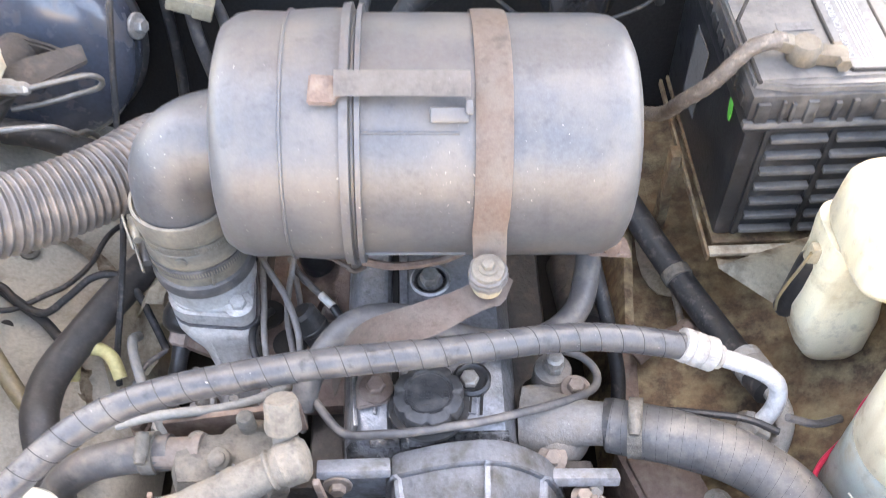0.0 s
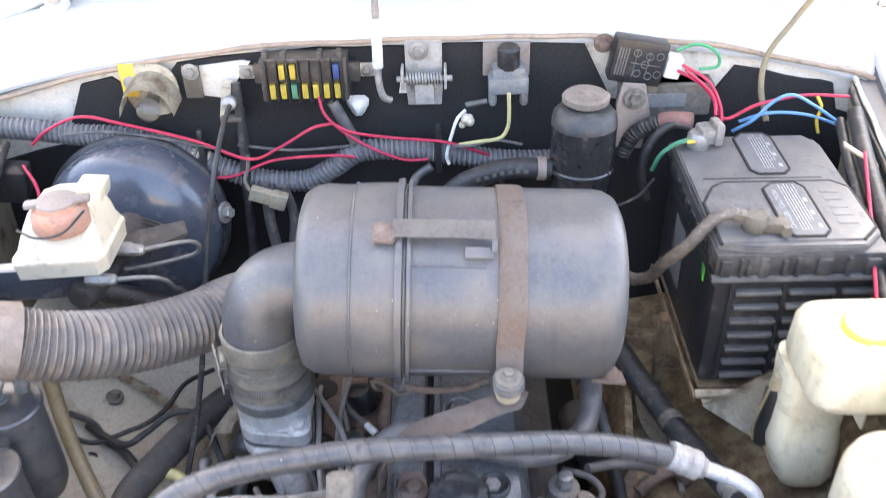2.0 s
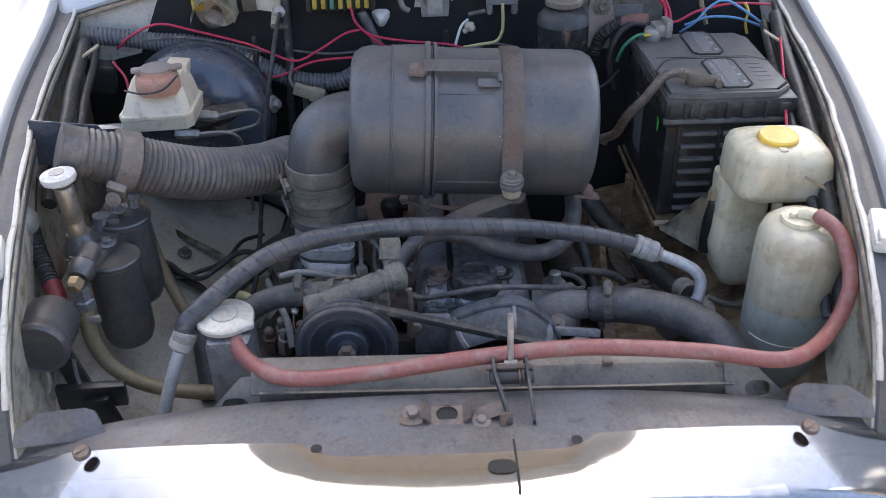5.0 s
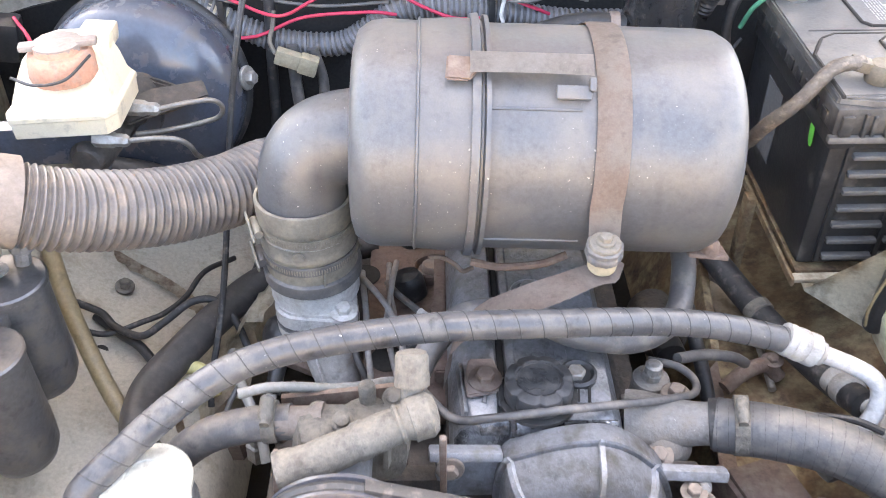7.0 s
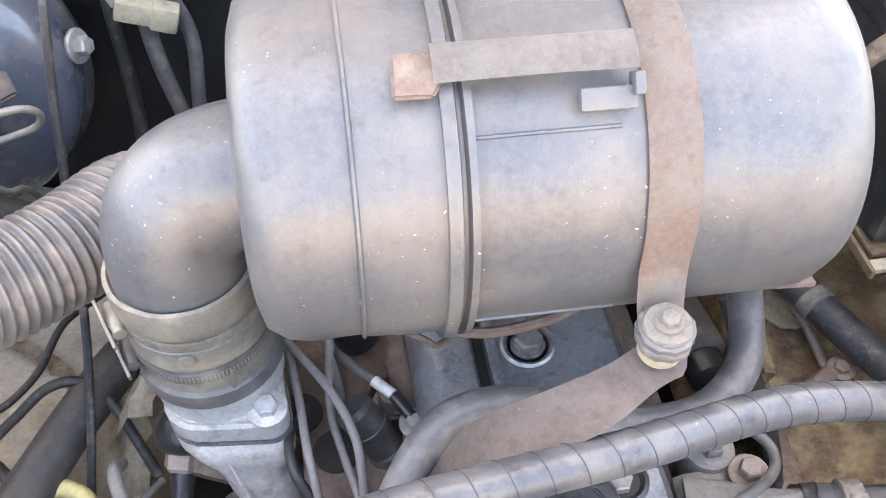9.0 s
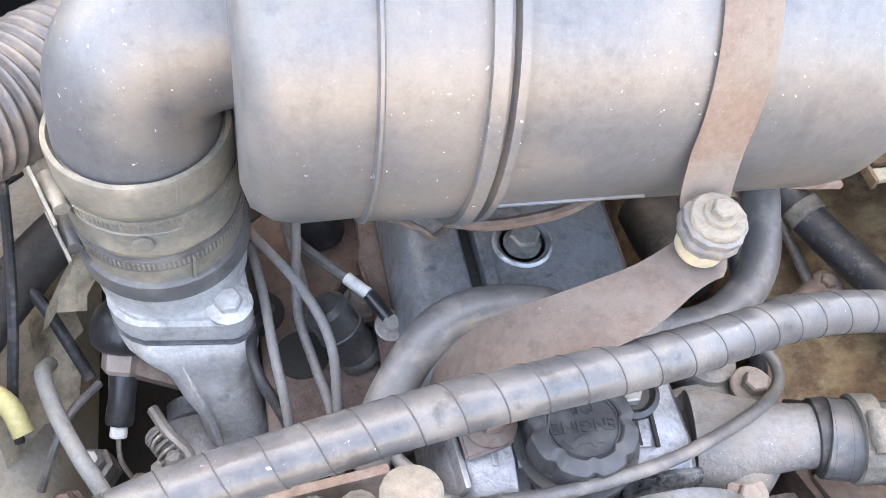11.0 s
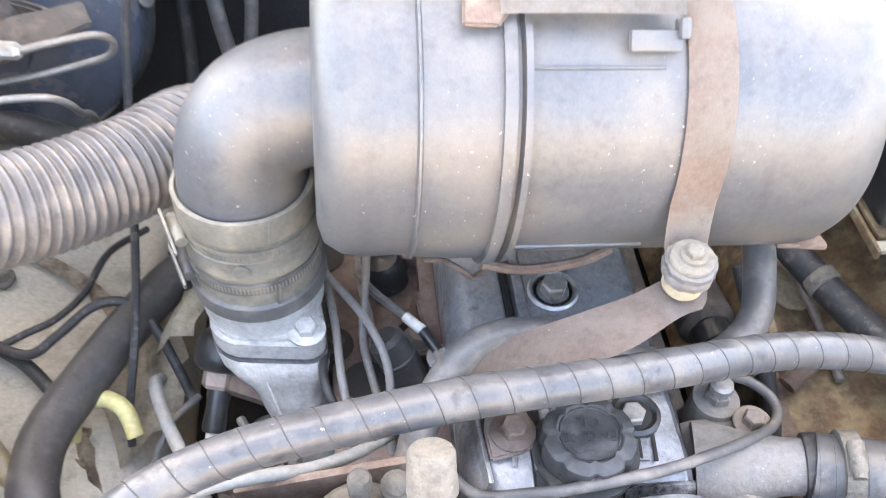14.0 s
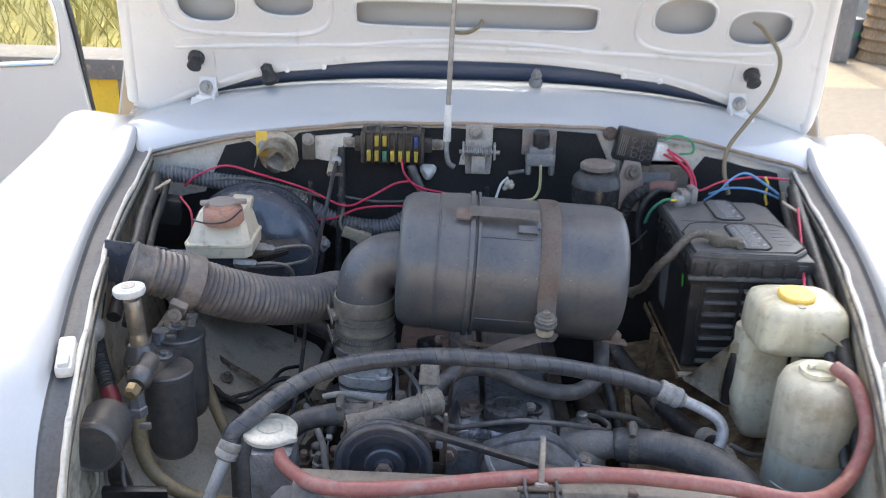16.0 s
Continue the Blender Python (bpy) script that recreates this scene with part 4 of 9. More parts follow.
for x, dx in ((0.052, 0.013), (0.089, 0.003)):
    strip = spline([(x, 0.088, 0.878), (x, 0.078, 0.903), (x, 0.066, 0.910), (x + 0.1 * dx, 0.052, 0.902), (x + 0.6 * dx, 0.028, 0.890), (x + dx, 0.010, 0.879), (x + dx, 0.004, 0.874)], 20)
    rows = [[p + Vector((-0.0016, 0, 0)), p + Vector((-0.0016, 0.001, 0.0075)), p + Vector((0.0016, 0.001, 0.0075)), p + Vector((0.0016, 0, 0)), p + Vector((-0.0016, 0, 0))] for p in strip]
    part("hook_stay", loft(rows), LIDSIDE, lock, "black steel stay", 30)
part("pivot_drum", rod((0.048, 0.064, 0.894), (0.097, 0.064, 0.894), 0.0085, 16), LIDSIDE, lock, "black pivot drum")
part("pivot_pin", rod((0.044, 0.066, 0.906), (0.096, 0.066, 0.906), 0.0035), LOCKSTEEL, lock)
bm = box((0.0065, 0.010, 0.062), (0.0718, 0.078, 0.934), 0.002, (-14, 0, 0))
box((0.016, 0.006, 0.012), (0.0718, 0.068, 0.907), 0.002, (0, 0, 0), bm)
part("safety_hook", bm, STEEL, lock, "bare steel safety hook")
part("spring", helix([(0.08, 0.064, 0.894), (0.086, 0.064, 0.894), (0.092, 0.064, 0.894)], 0.0095, 0.004, 0.0015), LOCKSTEEL, lock)

grille = thing("grille", (0, -0.08, 0.6), "chrome horizontal bar radiator grille with a yellowed centre bar", "grille")


def bar_line(z, back=0.0, hw=0.55):
    out = []
    for i in range(15):
        x = -hw + 2 * hw * i / 14
        y, _ = front_curve(x)
        out.append((x, y + 0.004 + back, z))
    return out


def flat_bar(z, h, d, back=0.004, hw=0.55):
    rows = []
    for x, y, zz in bar_line(z, back, hw):
        rows.append([(x, y + d, zz + h / 2), (x, y, zz + h / 2), (x, y - h * 0.15, zz), (x, y, zz - h / 2), (x, y + d, zz - h / 2)])
    return skin(rows, 30, 8, 0.0008)


for z, hw in ((0.831, 0.35), (0.801, 0.51), (0.771, 0.567), (0.682, 0.572), (0.653, 0.57), (0.624, 0.562)):
    part("bar", flat_bar(z, 0.0062, 0.018, hw=hw), CHROME, grille)
part("bar", flat_bar(0.7595, 0.016, 0.02, hw=0.567), WHITE, grille, "white painted bar")
part("centre_bar", flat_bar(0.7285, 0.045, 0.03, -0.004, 0.572), GOLDCHROME, grille, "wide yellowed chrome centre bar")
# dark sheet painted as the shade behind the grille
part("backing", flat_bar(0.685, 0.19, 0.002, 0.05, 0.54), DARK, grille, "dark sheet in place of the shade behind the bars")
for x in (-0.24, 0.0, 0.225):
    y, _ = front_curve(x)
    part("upright", box((0.008, 0.012, 0.25), (x, y + 0.03, 0.715), 0.002), GREYPL, grille)
half = [(0.0, 0.867), (0.15, 0.861), (0.30, 0.842), (0.42, 0.818), (0.50, 0.796), (0.545, 0.783), (0.568, 0.771), (0.58, 0.752), (0.583, 0.72), (0.583, 0.665), (0.582, 0.628), (0.573, 0.604), (0.55, 0.59), (0.49, 0.582), (0.4, 0.577), (0.22, 0.574), (0.0, 0.572)]
trim = [(x, front_curve(x)[0] - 0.001, z) for x, z in half] + [(-x, front_curve(x)[0] - 0.001, z) for x, z in half[-2::-1]]
part("surround", tube(trim, 0.0085, 10, 160), GOLDCHROME, grille, "chrome grille surround")
rows = [[(-0.86 + 1.72 * i / 20, front_curve(-0.86 + 1.72 * i / 20)[0] + 0.02 if abs(-0.86 + 1.72 * i / 20) < 0.6 else -0.03, z) for i in range(21)] for z in (0.57, 0.48, 0.36)]
part("valance", skin(rows, 6, 40, 0.003), WHITE, car, "white front valance")


def headlamp(s):
    lamp = thing("headlamp", (s * 0.665, -0.05, 0.93), "round headlamp with a chrome rim", "headlamp", "headlamps")
    d = (s * 0.05, -1, 0.06)
    o = (s * 0.655, -0.038, 0.952)
    part("rim", lathe([(0.1333, 0.0), (0.1345, 0.012), (0.1266, 0.024), (0.1153, 0.03), (0.1096, 0.024), (0.1062, 0.016)], o, d, 48), CHROME, lamp, "chrome rim")
    part("inner_ring", lathe([(0.1073, 0.006), (0.1073, 0.022), (0.09944, 0.026), (0.09831, 0.01)], o, d, 48), STEEL, lamp)
    part("reflector", lathe([(0, -0.05), (0.0452, -0.046), (0.0791, -0.02), (0.09944, 0.008), (0.1, 0.006), (0.0791, -0.024), (0, -0.054)], o, d, 40), CHROME, lamp)
    part("lens", lathe([(0.09944, 0.014), (0.0904, 0.022), (0.0565, 0.032), (0, 0.036), (0, 0.033), (0.0565, 0.029), (0.0904, 0.019), (0.09831, 0.011)], o, d, 40), CLEAR, lamp, "clear fluted glass")
    part("bulb", lathe([(0.01356, -0.04), (0.01582, -0.01), (0.00678, 0.004)], o, d, 16), STEEL, lamp)
    ind = thing("indicator_lamp", (s * 0.67, -0.06, 0.715), "round amber indicator lamp with a black rubber base", "indicator", "indicators")
    o = (s * 0.66, -0.052, 0.738)
    part("base", lathe([(0.069, 0.0), (0.069, 0.012), (0.0645, 0.017)], o, (s * 0.1, -1, 0.05), 40), RUBBER, ind)
    prof = [(0.064, 0.014)] + [(0.064 - 0.008 * k, 0.022 + 0.004 * (k % 2) + 0.0022 * k) for k in range(8)]
    part("lens", lathe(prof, o, (s * 0.1, -1, 0.05), 40), AMBER, ind, "ribbed amber lens", 20)


headlamp(1)
headlamp(-1)


# ---- air cleaner ----
CX, CY, CZ = 0.058, 0.517, 0.995
AX = Vector((1, 0, -0.048)).normalized()


def can_pt(u, ang, r):
    """Point on the canister: u along the axis from its middle, ang in degrees (0 forward, 90 up)."""
    up = Vector((0.048, 0, 1)).normalized()
    a = radians(ang)
    return Vector((CX, CY, CZ)) + AX * u + (Vector((0, -1, 0)) * math.cos(a) + up * math.sin(a)) * r


cleaner = thing("air_cleaner", (CX, CY, CZ - 0.107), "dusty dark steel air cleaner canister on a rusty bracket", "air cleaner")
O = Vector((CX, CY, CZ))
part("cover_shell", lathe([(0.02, -0.178), (0.085, -0.178), (0.097, -0.174), (0.1045, -0.163), (0.107, -0.15), (0.1062, -0.1205), (0.1092, -0.1195), (0.1094, -0.118), (0.1078, -0.117), (0.1095, -0.09), (0.1095, -0.068)], O, AX, 72), CANPAINT, cleaner, "dusty end cover")
part("main_shell", lathe([(0.106, -0.064), (0.1065, 0.138), (0.105, 0.152), (0.099, 0.163), (0.088, 0.169), (0.02, 0.17)], O, AX, 72), CANPAINT, cleaner, "dusty main shell")
part("clamp_ring", lathe([(0.106, -0.073), (0.1135, -0.073), (0.1145, -0.068), (0.1145, -0.066), (0.108, -0.0645), (0.108, -0.0625), (0.113, -0.061), (0.113, -0.057), (0.106, -0.057)], O, AX, 72), CANPAINT, cleaner)
# shallow pressed seams on the shell
part("seam", tube([can_pt(u, -28, 0.1065) for u in (-0.068, -0.02, 0.03)], 0.0013, 6), CANPAINT, cleaner)
part("seam", tube([can_pt(u, 45, 0.1062) for u in (-0.065, -0.02, 0.02)], 0.0012, 6), CANPAINT, cleaner)
# over-centre clip: flat bar with its hooks
bm = bmesh.new()
rows = []
for k in range(9):
    u = -0.076 + 0.104 * k / 8
    rows.append([can_pt(u, 58, 0.121 + 0.0015 * math.sin(k * 0.4)), can_pt(u, 63, 0.1225), can_pt(u, 68, 0.1215)])
bm = loft(rows)
bmesh.ops.solidify(bm, geom=bm.faces[:], thickness=0.002)
part("clip_bar", bm, CLIPGREY, cleaner, "bent dusty grey clip bar")
bm = slab([(-0.014, -0.012), (0.006, -0.015), (0.014, -0.006), (0.014, 0.008), (-0.01, 0.012)], 0.004, axis_matrix(can_pt(-0.084, 62, 0.114), can_pt(0, 62, 1) - can_pt(0, 62, 0)), 0.0015)
part("clip_hook", bm, RUST, cleaner, "rusted clip hook")
bm = box((0.03, 0.006, 0.012), can_pt(0.012, 52, 0.113), 0.002, (-38, 3, 0))
box((0.006, 0.012, 0.012), can_pt(0.027, 55, 0.116), 0.002, (-38, 3, 0), bm)
part("clip_keeper", bm, CANPAINT, cleaner, "dark clip keeper")
# mounting strap: round the shell, then hanging straight to the mount
line = [(ang, 0.1085, None) for ang in range(236, 4, -6)]
centres = [can_pt(0.0475, ang, r) for ang, r, _ in line]
centres += [Vector((0.1045, 0.4065, 0.993)), Vector((0.1045, 0.4035, 0.978)), Vector((0.1045, 0.400, 0.966)), Vector((0.1045, 0.395, 0.9595)), Vector((0.1045, 0.385, 0.9575))]
rows = []
for k, p in enumerate(centres):
    hw = 0.01475 - 0.0012 * max(0, k - 36) / 8
    out = (p - O - AX * (p - O).dot(AX)).normalized()
    rows.append([p - AX * hw, p - AX * (hw - 0.003) + out * 0.001, p + out * 0.0014, p + AX * (hw - 0.003) + out * 0.001, p + AX * hw])
bm = loft(rows)
bmesh.ops.solidify(bm, geom=bm.faces[:], thickness=0.0022)
part("strap", bm, STRAP, cleaner, "rust brown mounting strap")
# small tab behind the top of the clamp ring and lower hook
part("ring_bolt", tube([(-0.01, 0.462, 0.888), (0.02, 0.458, 0.884), (0.06, 0.462, 0.884), (0.085, 0.468, 0.89)], 0.004, 8), RUST, cleaner)
part("spring_hook", tube([(-0.05, 0.47, 0.888), (-0.038, 0.462, 0.894), (-0.025, 0.455, 0.89), (-0.018, 0.455, 0.882), (-0.008, 0.462, 0.88)], 0.0024, 8), LOCKSTEEL, cleaner)
bm = box((0.04, 0.025, 0.005), (0.22, 0.462, 0.897), 0.002, (-10, 8, 0))
lathe([(0.009, 0), (0.009, 0.012), (0.005, 0.018)], (0.222, 0.458, 0.898), (0, 0, 1), 12, bm)
part("side_bracket", bm, RUST, cleaner, "rusty side bracket")
# outlet elbow
elb = [(-0.095, 0.517, 1.0), (-0.125, 0.516, 1.001), (-0.152, 0.514, 0.993), (-0.168, 0.511, 0.974), (-0.173, 0.508, 0.945), (-0.173, 0.507, 0.92)]
part("outlet_elbow", tube(elb, 0.0445, 40, 40), CANPAINT, cleaner, "bent dusty outlet elbow")

sleeve = thing("intake_sleeve", (-0.173, 0.507, 0.85), "dusty brown rubber intake sleeve with worm clamps", "hose sleeve")
prof = [(0.042, 0.0), (0.0485, 0.0), (0.0492, 0.004), (0.0478, 0.008), (0.0466, 0.024), (0.0466, 0.036), (0.0484, 0.0385), (0.0490, 0.041), (0.0478, 0.044), (0.0470, 0.056), (0.0484, 0.0575), (0.0470, 0.0590), (0.0470, 0.0690), (0.0486, 0.0705), (0.0492, 0.075), (0.0496, 0.094), (0.0490, 0.0965), (0.0462, 0.0970), (0.0448, 0.094)]
part("sleeve", lathe(prof, (-0.173, 0.507, 0.848), (0, 0, 1), 64, wob=lambda q: 1 + 0.006 * math.sin(3 * q) + 0.003 * math.sin(11 * q)), JOINT, sleeve)
clamp_band(sleeve, (-0.173, 0.507, 0.912), (0.04, 0, 1), 0.0468, 0.0095, JOINT, (-1, -0.35, 0))
clamp_band(sleeve, (-0.173, 0.507, 0.878), (-0.04, 0, 1), 0.0474, 0.0095, GREYRUBBER, (-1, -0.3, 0))
for z, tilt in ((0.917, 34), (0.882, 24)):
    part("clamp_tail", box((0.0022, 0.034, 0.0095), (-0.2265, 0.483, z), 0.0008, (tilt, 0, 22)), JOINT, sleeve, "loose tail of the clamp strip")
for z in (0.869, 0.9335):
    q = radians(292)
    part("moulded_seam", box((0.0022, 0.0018, 0.02), (-0.173 + 0.0488 * math.cos(q), 0.507 + 0.0488 * math.sin(q), z), 0.0006, (0, 6, 22)), JOINT, sleeve)
for z, r_ in ((0.912, 0.0490), (0.878, 0.0496)):
    bm = bmesh.new()
    for k in range(56):
        q = radians(180 + k * 180 / 56)
        box((0.0011, 0.0018, 0.0052), (-0.173 + (r_ - 0.0009) * math.cos(q), 0.507 + (r_ - 0.0009) * math.sin(q), z), 0, (0, 0, math.degrees(q) + 90), bm)
    part("clamp_teeth", bm, JOINT, sleeve)
part("lower_lip", lathe([(0.047, -0.004), (0.051, -0.003), (0.0515, 0.004), (0.0505, 0.010), (0.048, 0.012)], (-0.173, 0.507, 0.848), (0, 0, 1), 48), GREYRUBBER, sleeve, "dusty grey lower lip")
part("moulded_dot", lathe([(0.006, 0), (0.006, 0.002), (0.004, 0.0025)], (-0.178, 0.4602, 0.898), (0, -1, 0), 12), JOINT, sleeve)

# inlet manifold neck below the sleeve
mani = thing("inlet_manifold", (-0.16, 0.46, 0.7), "cast aluminium inlet manifold with a bolted flange", "manifold")
part("neck", lathe([(0.042, 0.03), (0.047, 0.03), (0.047, 0.05), (0.043, 0.052), (0.043, 0.065)], (-0.173, 0.507, 0.79), (0, 0, 1), 40), BRIGHTCAST, mani)
FL = hull([(-0.173, 0.506, 0.043), (-0.141, 0.467, 0.0145), (-0.185, 0.488, 0.03), (-0.16, 0.535, 0.025)])
part("flange", slab(FL, 0.024, Matrix.Translation((0, 0, 0.796)), 0.004), BRIGHTCAST, mani)
part("gasket", slab([((x + 0.165) * 1.012 - 0.165, (y - 0.49) * 1.012 + 0.49) for x, y in FL], 0.002, Matrix.Translation((0, 0, 0.7942))), DARKALLOY, mani)
bolt(mani, (-0.140, 0.466, 0.819), 0.0085, 0.009, (0, -0.1, 1), BRIGHTCAST)
rows = []
for z, k in ((0.794, 1.0), (0.788, 1.0), (0.784, 0.985), (0.776, 0.9), (0.768, 0.76), (0.758, 0.66), (0.745, 0.61), (0.72, 0.60), (0.69, 0.63), (0.655, 0.66), (0.60, 0.66)):
    cx, cy = -0.165 + 0.02 * min(1, (0.794 - z) / 0.09) + 0.01 * max(0, (0.72 - z) / 0.1), 0.49 - 0.034 * min(1, (0.794 - z) / 0.05) - 0.03 * max(0, (0.72 - z) / 0.1)
    row = []
    for p in FL:
        d_ = Vector((p[0] + 0.165, p[1] - 0.49))
        c_ = d_.normalized() * 0.042
        w = max(0, min(1, (k - 0.5) / 0.5))
        e_ = (c_.lerp(d_, w)) * k
        row.append((cx + e_.x, cy + e_.y, z))
    rows.append(row)
part("runner", loft(rows, True), BRIGHTCAST, mani, "cast runner narrowing to a column", 50)
part("casting_edge", tube([(-0.174, 0.447, 0.782), (-0.166, 0.435, 0.755), (-0.162, 0.434, 0.72), (-0.158, 0.42, 0.68)], 0.003, 8, radii=lambda s: min(1, 0.15 + 2 * s)), BRIGHTCAST, mani)

part("log", tube([(-0.15, 0.36, 0.66), (-0.14, 0.45, 0.65), (-0.13, 0.6, 0.65), (-0.13, 0.75, 0.65)], 0.04, 16), IRON, mani)

# ---- corrugated intake hose and its clamp ----
CORR = [(-0.44, 0.43, 0.994), (-0.384, 0.456, 0.962), (-0.322, 0.508, 0.926), (-0.266, 0.561, 0.906), (-0.222, 0.622, 0.888), (-0.2, 0.66, 0.83)]
chose = thing("corrugated_hose", (-0.32, 0.5, 0.87), "long grey corrugated air intake hose", "hose")
ctot = sum((b - a).length for a, b in zip(spline(CORR, 60), spline(CORR, 60)[1:]))
nr = int(ctot / 0.0078)


CORRU = mat("grey corrugated hose", (0.092, 0.084, 0.080), (0.14, 0.12, 0.108), 0.34, scale=14, dust=0.38, dustcol=(0.25, 0.205, 0.17))


def ribs(s):
    return 1.0 + 0.055 * math.copysign(abs(math.cos(2 * math.pi * s * nr)) ** 0.7, math.cos(2 * math.pi * s * nr))


part("hose", tube(CORR, 0.0375, 32, nr * 8, ribs), CORRU, chose)
SLV = [(-0.505, 0.404, 1.026), (-0.475, 0.414, 1.012), (-0.435, 0.432, 0.992)]
part("end_sleeve", tube(SLV, 0.0345, 40, 90, lambda s: 1 + 0.045 * (math.cos(2 * math.pi * s * 11) if s > 0.45 else (0.9 if s < 0.05 or 0.4 < s < 0.45 else 0))), CORRU, chose, "dusty ribbed rubber end sleeve")
d = (Vector(CORR[0]) - Vector(SLV[1])).normalized()
bm = lathe([(0.0395, -0.014), (0.0425, -0.014), (0.0425, 0.014), (0.0395, 0.014)], (-0.432, 0.434, 0.99), d, 40)
box((0.026, 0.012, 0.024), (-0.437, 0.394, 0.966), 0.003, (35, 25, 0), bm)
part("clamp", bm, CLAMPBROWN, chose, "brown metal clamp with a bolt")
bolt(chose, (-0.44, 0.383, 0.957), 0.006, 0.006, (0, -1, 0.2), CLAMPBROWN)
# air horn box behind the sleeve
plate_m = Matrix.Translation((-0.495, 0.482, 1.0)) @ Euler((radians(90), radians(5), radians(4))).to_matrix().to_4x4()
solo("air_duct", slab([(-0.075, -0.04), (0.085, -0.04), (0.085, -0.002), (0.03, 0.006), (0.018, 0.024), (-0.075, 0.03)], 0.004, plate_m, 0.001), BOOST, "blue black sheet metal plate beside the wing", "plate")

# ---- brake booster, master cylinder, reservoir ----
servo = thing("brake_servo", (-0.385, 0.8, 0.82), "large round blue black brake servo drum", "brake servo")
sd = (0.03, -1, 0.16)
so = Vector((-0.413, 0.83, 0.882))
part("front_shell", lathe([(0.126, 0.0), (0.1265, 0.03), (0.125, 0.045), (0.119, 0.06), (0.106, 0.071), (0.085, 0.079), (0.058, 0.084), (0.037, 0.086), (0.035, 0.094), (0.0, 0.094)], so, sd, 72), BOOST, servo)
part("crimp_ring", lathe([(0.125, -0.008), (0.1315, -0.006), (0.1325, 0.002), (0.130, 0.006), (0.125, 0.008)], so, sd, 72), RUBBER, servo, "crimped black rim")
part("rear_shell", lathe([(0.117, -0.008), (0.114, -0.03), (0.095, -0.05), (0.04, -0.062)], so, sd, 48), BOOST, servo)
bolt(servo, (-0.282, 0.81, 0.905), 0.009, 0.012, (1, -0.4, 0.2), STEEL)
BRAKEPIPE = mat("dull brake pipe", (0.24, 0.225, 0.205), (0.16, 0.145, 0.13), 0.45, 0.4, scale=40, dust=0.3, dustcol=(0.2, 0.17, 0.14))
master = thing("brake_master_cylinder", (-0.405, 0.65, 0.93), "grimy cast brake master cylinder", "master cylinder")
part("body", lathe([(0.02, 0), (0.024, 0.004), (0.024, 0.05), (0.021, 0.055), (0.021, 0.16), (0.015, 0.17)], (-0.392, 0.75, 0.925), (-0.12, -1, 0.03), 24), IRON, master)
part("mount_flange", slab(oval(0, 0, 0.06, 0.026, 24, 1.5), 0.01, axis_matrix((-0.39, 0.745, 0.92), (-0.1, -1, 0.1)), 0.003), IRON, master)
for (x, y, z) in ((-0.378, 0.585, 0.957), (-0.358, 0.640, 0.962)):
    bm = lathe([(0.009, -0.02), (0.009, 0.0), (0.007, 0.004), (0.007, 0.014), (0.0045, 0.018)], (x, y, z), (1, -0.15, 0), 6)
    part("pipe_nut", bm, STEEL, master, "steel pipe nut", 25)
part("brake_pipe", tube([(-0.36, 0.583, 0.957), (-0.335, 0.585, 0.958), (-0.315, 0.592, 0.952), (-0.306, 0.602, 0.938), (-0.306, 0.62, 0.915), (-0.312, 0.66, 0.88), (-0.32, 0.70, 0.82), (-0.325, 0.72, 0.74)], 0.003, 10), BRAKEPIPE, master, "bent steel brake pipe")
part("brake_pipe", tube([(-0.342, 0.638, 0.962), (-0.31, 0.642, 0.967), (-0.288, 0.655, 0.962), (-0.281, 0.668, 0.946), (-0.29, 0.676, 0.928), (-0.315, 0.676, 0.92), (-0.35, 0.665, 0.918), (-0.38, 0.655, 0.92)], 0.003, 10), BRAKEPIPE, master, "bent steel brake pipe")
part("link_plate", slab([(-0.05, -0.012), (0.05, -0.02), (0.058, 0.004), (0.0, 0.02), (-0.05, 0.02)], 0.006, axis_matrix((-0.352, 0.68, 0.945), (0.3, -0.3, 1)), 0.002), IRON, master)
res = thing("brake_reservoir", (-0.42, 0.61, 0.98), "cream plastic brake fluid reservoir with an orange cap", "reservoir")
base = [(-0.478, 0.553), (-0.362, 0.563), (-0.350, 0.58), (-0.350, 0.675), (-0.372, 0.70), (-0.455, 0.695), (-0.484, 0.67), (-0.486, 0.57)]
mid = Vector((-0.418, 0.628))
rows = []
for z, k, back in ((0.968, 0.77, 0), (0.969, 0.785, 0), (0.986, 0.80, 0), (0.9875, 0.815, 0), (0.992, 0.815, 0), (0.9935, 0.80, 0), (0.9945, 0.745, 0), (1.018, 0.64, 0.008), (1.036, 0.53, 0.014), (1.0375, 0.515, 0.0145)):
    row = []
    for p in base:
        q = mid + (Vector(p) - mid) * k
        row.append((q.x - 0.004, q.y + back, z))
    rows.append(row)
bm = loft(rows, True)
bm.faces.new(bm.verts[-len(base):])
bm.faces.new(bm.verts[:len(base)])
part("tank", bm, RESERV, res, "cream plastic tank", 24)
part("ridge", box((0.034, 0.05, 0.02), (-0.400, 0.672, 1.032), 0.004, (-6, 6, 4)), RESERV, res)
part("cap", lathe([(0.033, 0.0), (0.034, 0.006), (0.032, 0.022), (0.029, 0.027), (0.024, 0.028), (0.023, 0.034), (0.010, 0.036), (0.0, 0.036)], (-0.417, 0.608, 1.022), (0, -0.04, 1), 32, wob=lambda q: 1 + 0.02 * math.cos(12 * q)), ORANGECAP, res, "faded orange screw cap")
bm = box((0.075, 0.014, 0.007), (-0.415, 0.606, 1.056), 0.003, (0, 0, 12))
lathe([(0.024, 0), (0.024, 0.007), (0.02, 0.009)], (-0.417, 0.608, 1.05), (0, 0, 1), 24, bm)
part("cap_lid", bm, STRAP, res, "brown lid plate")
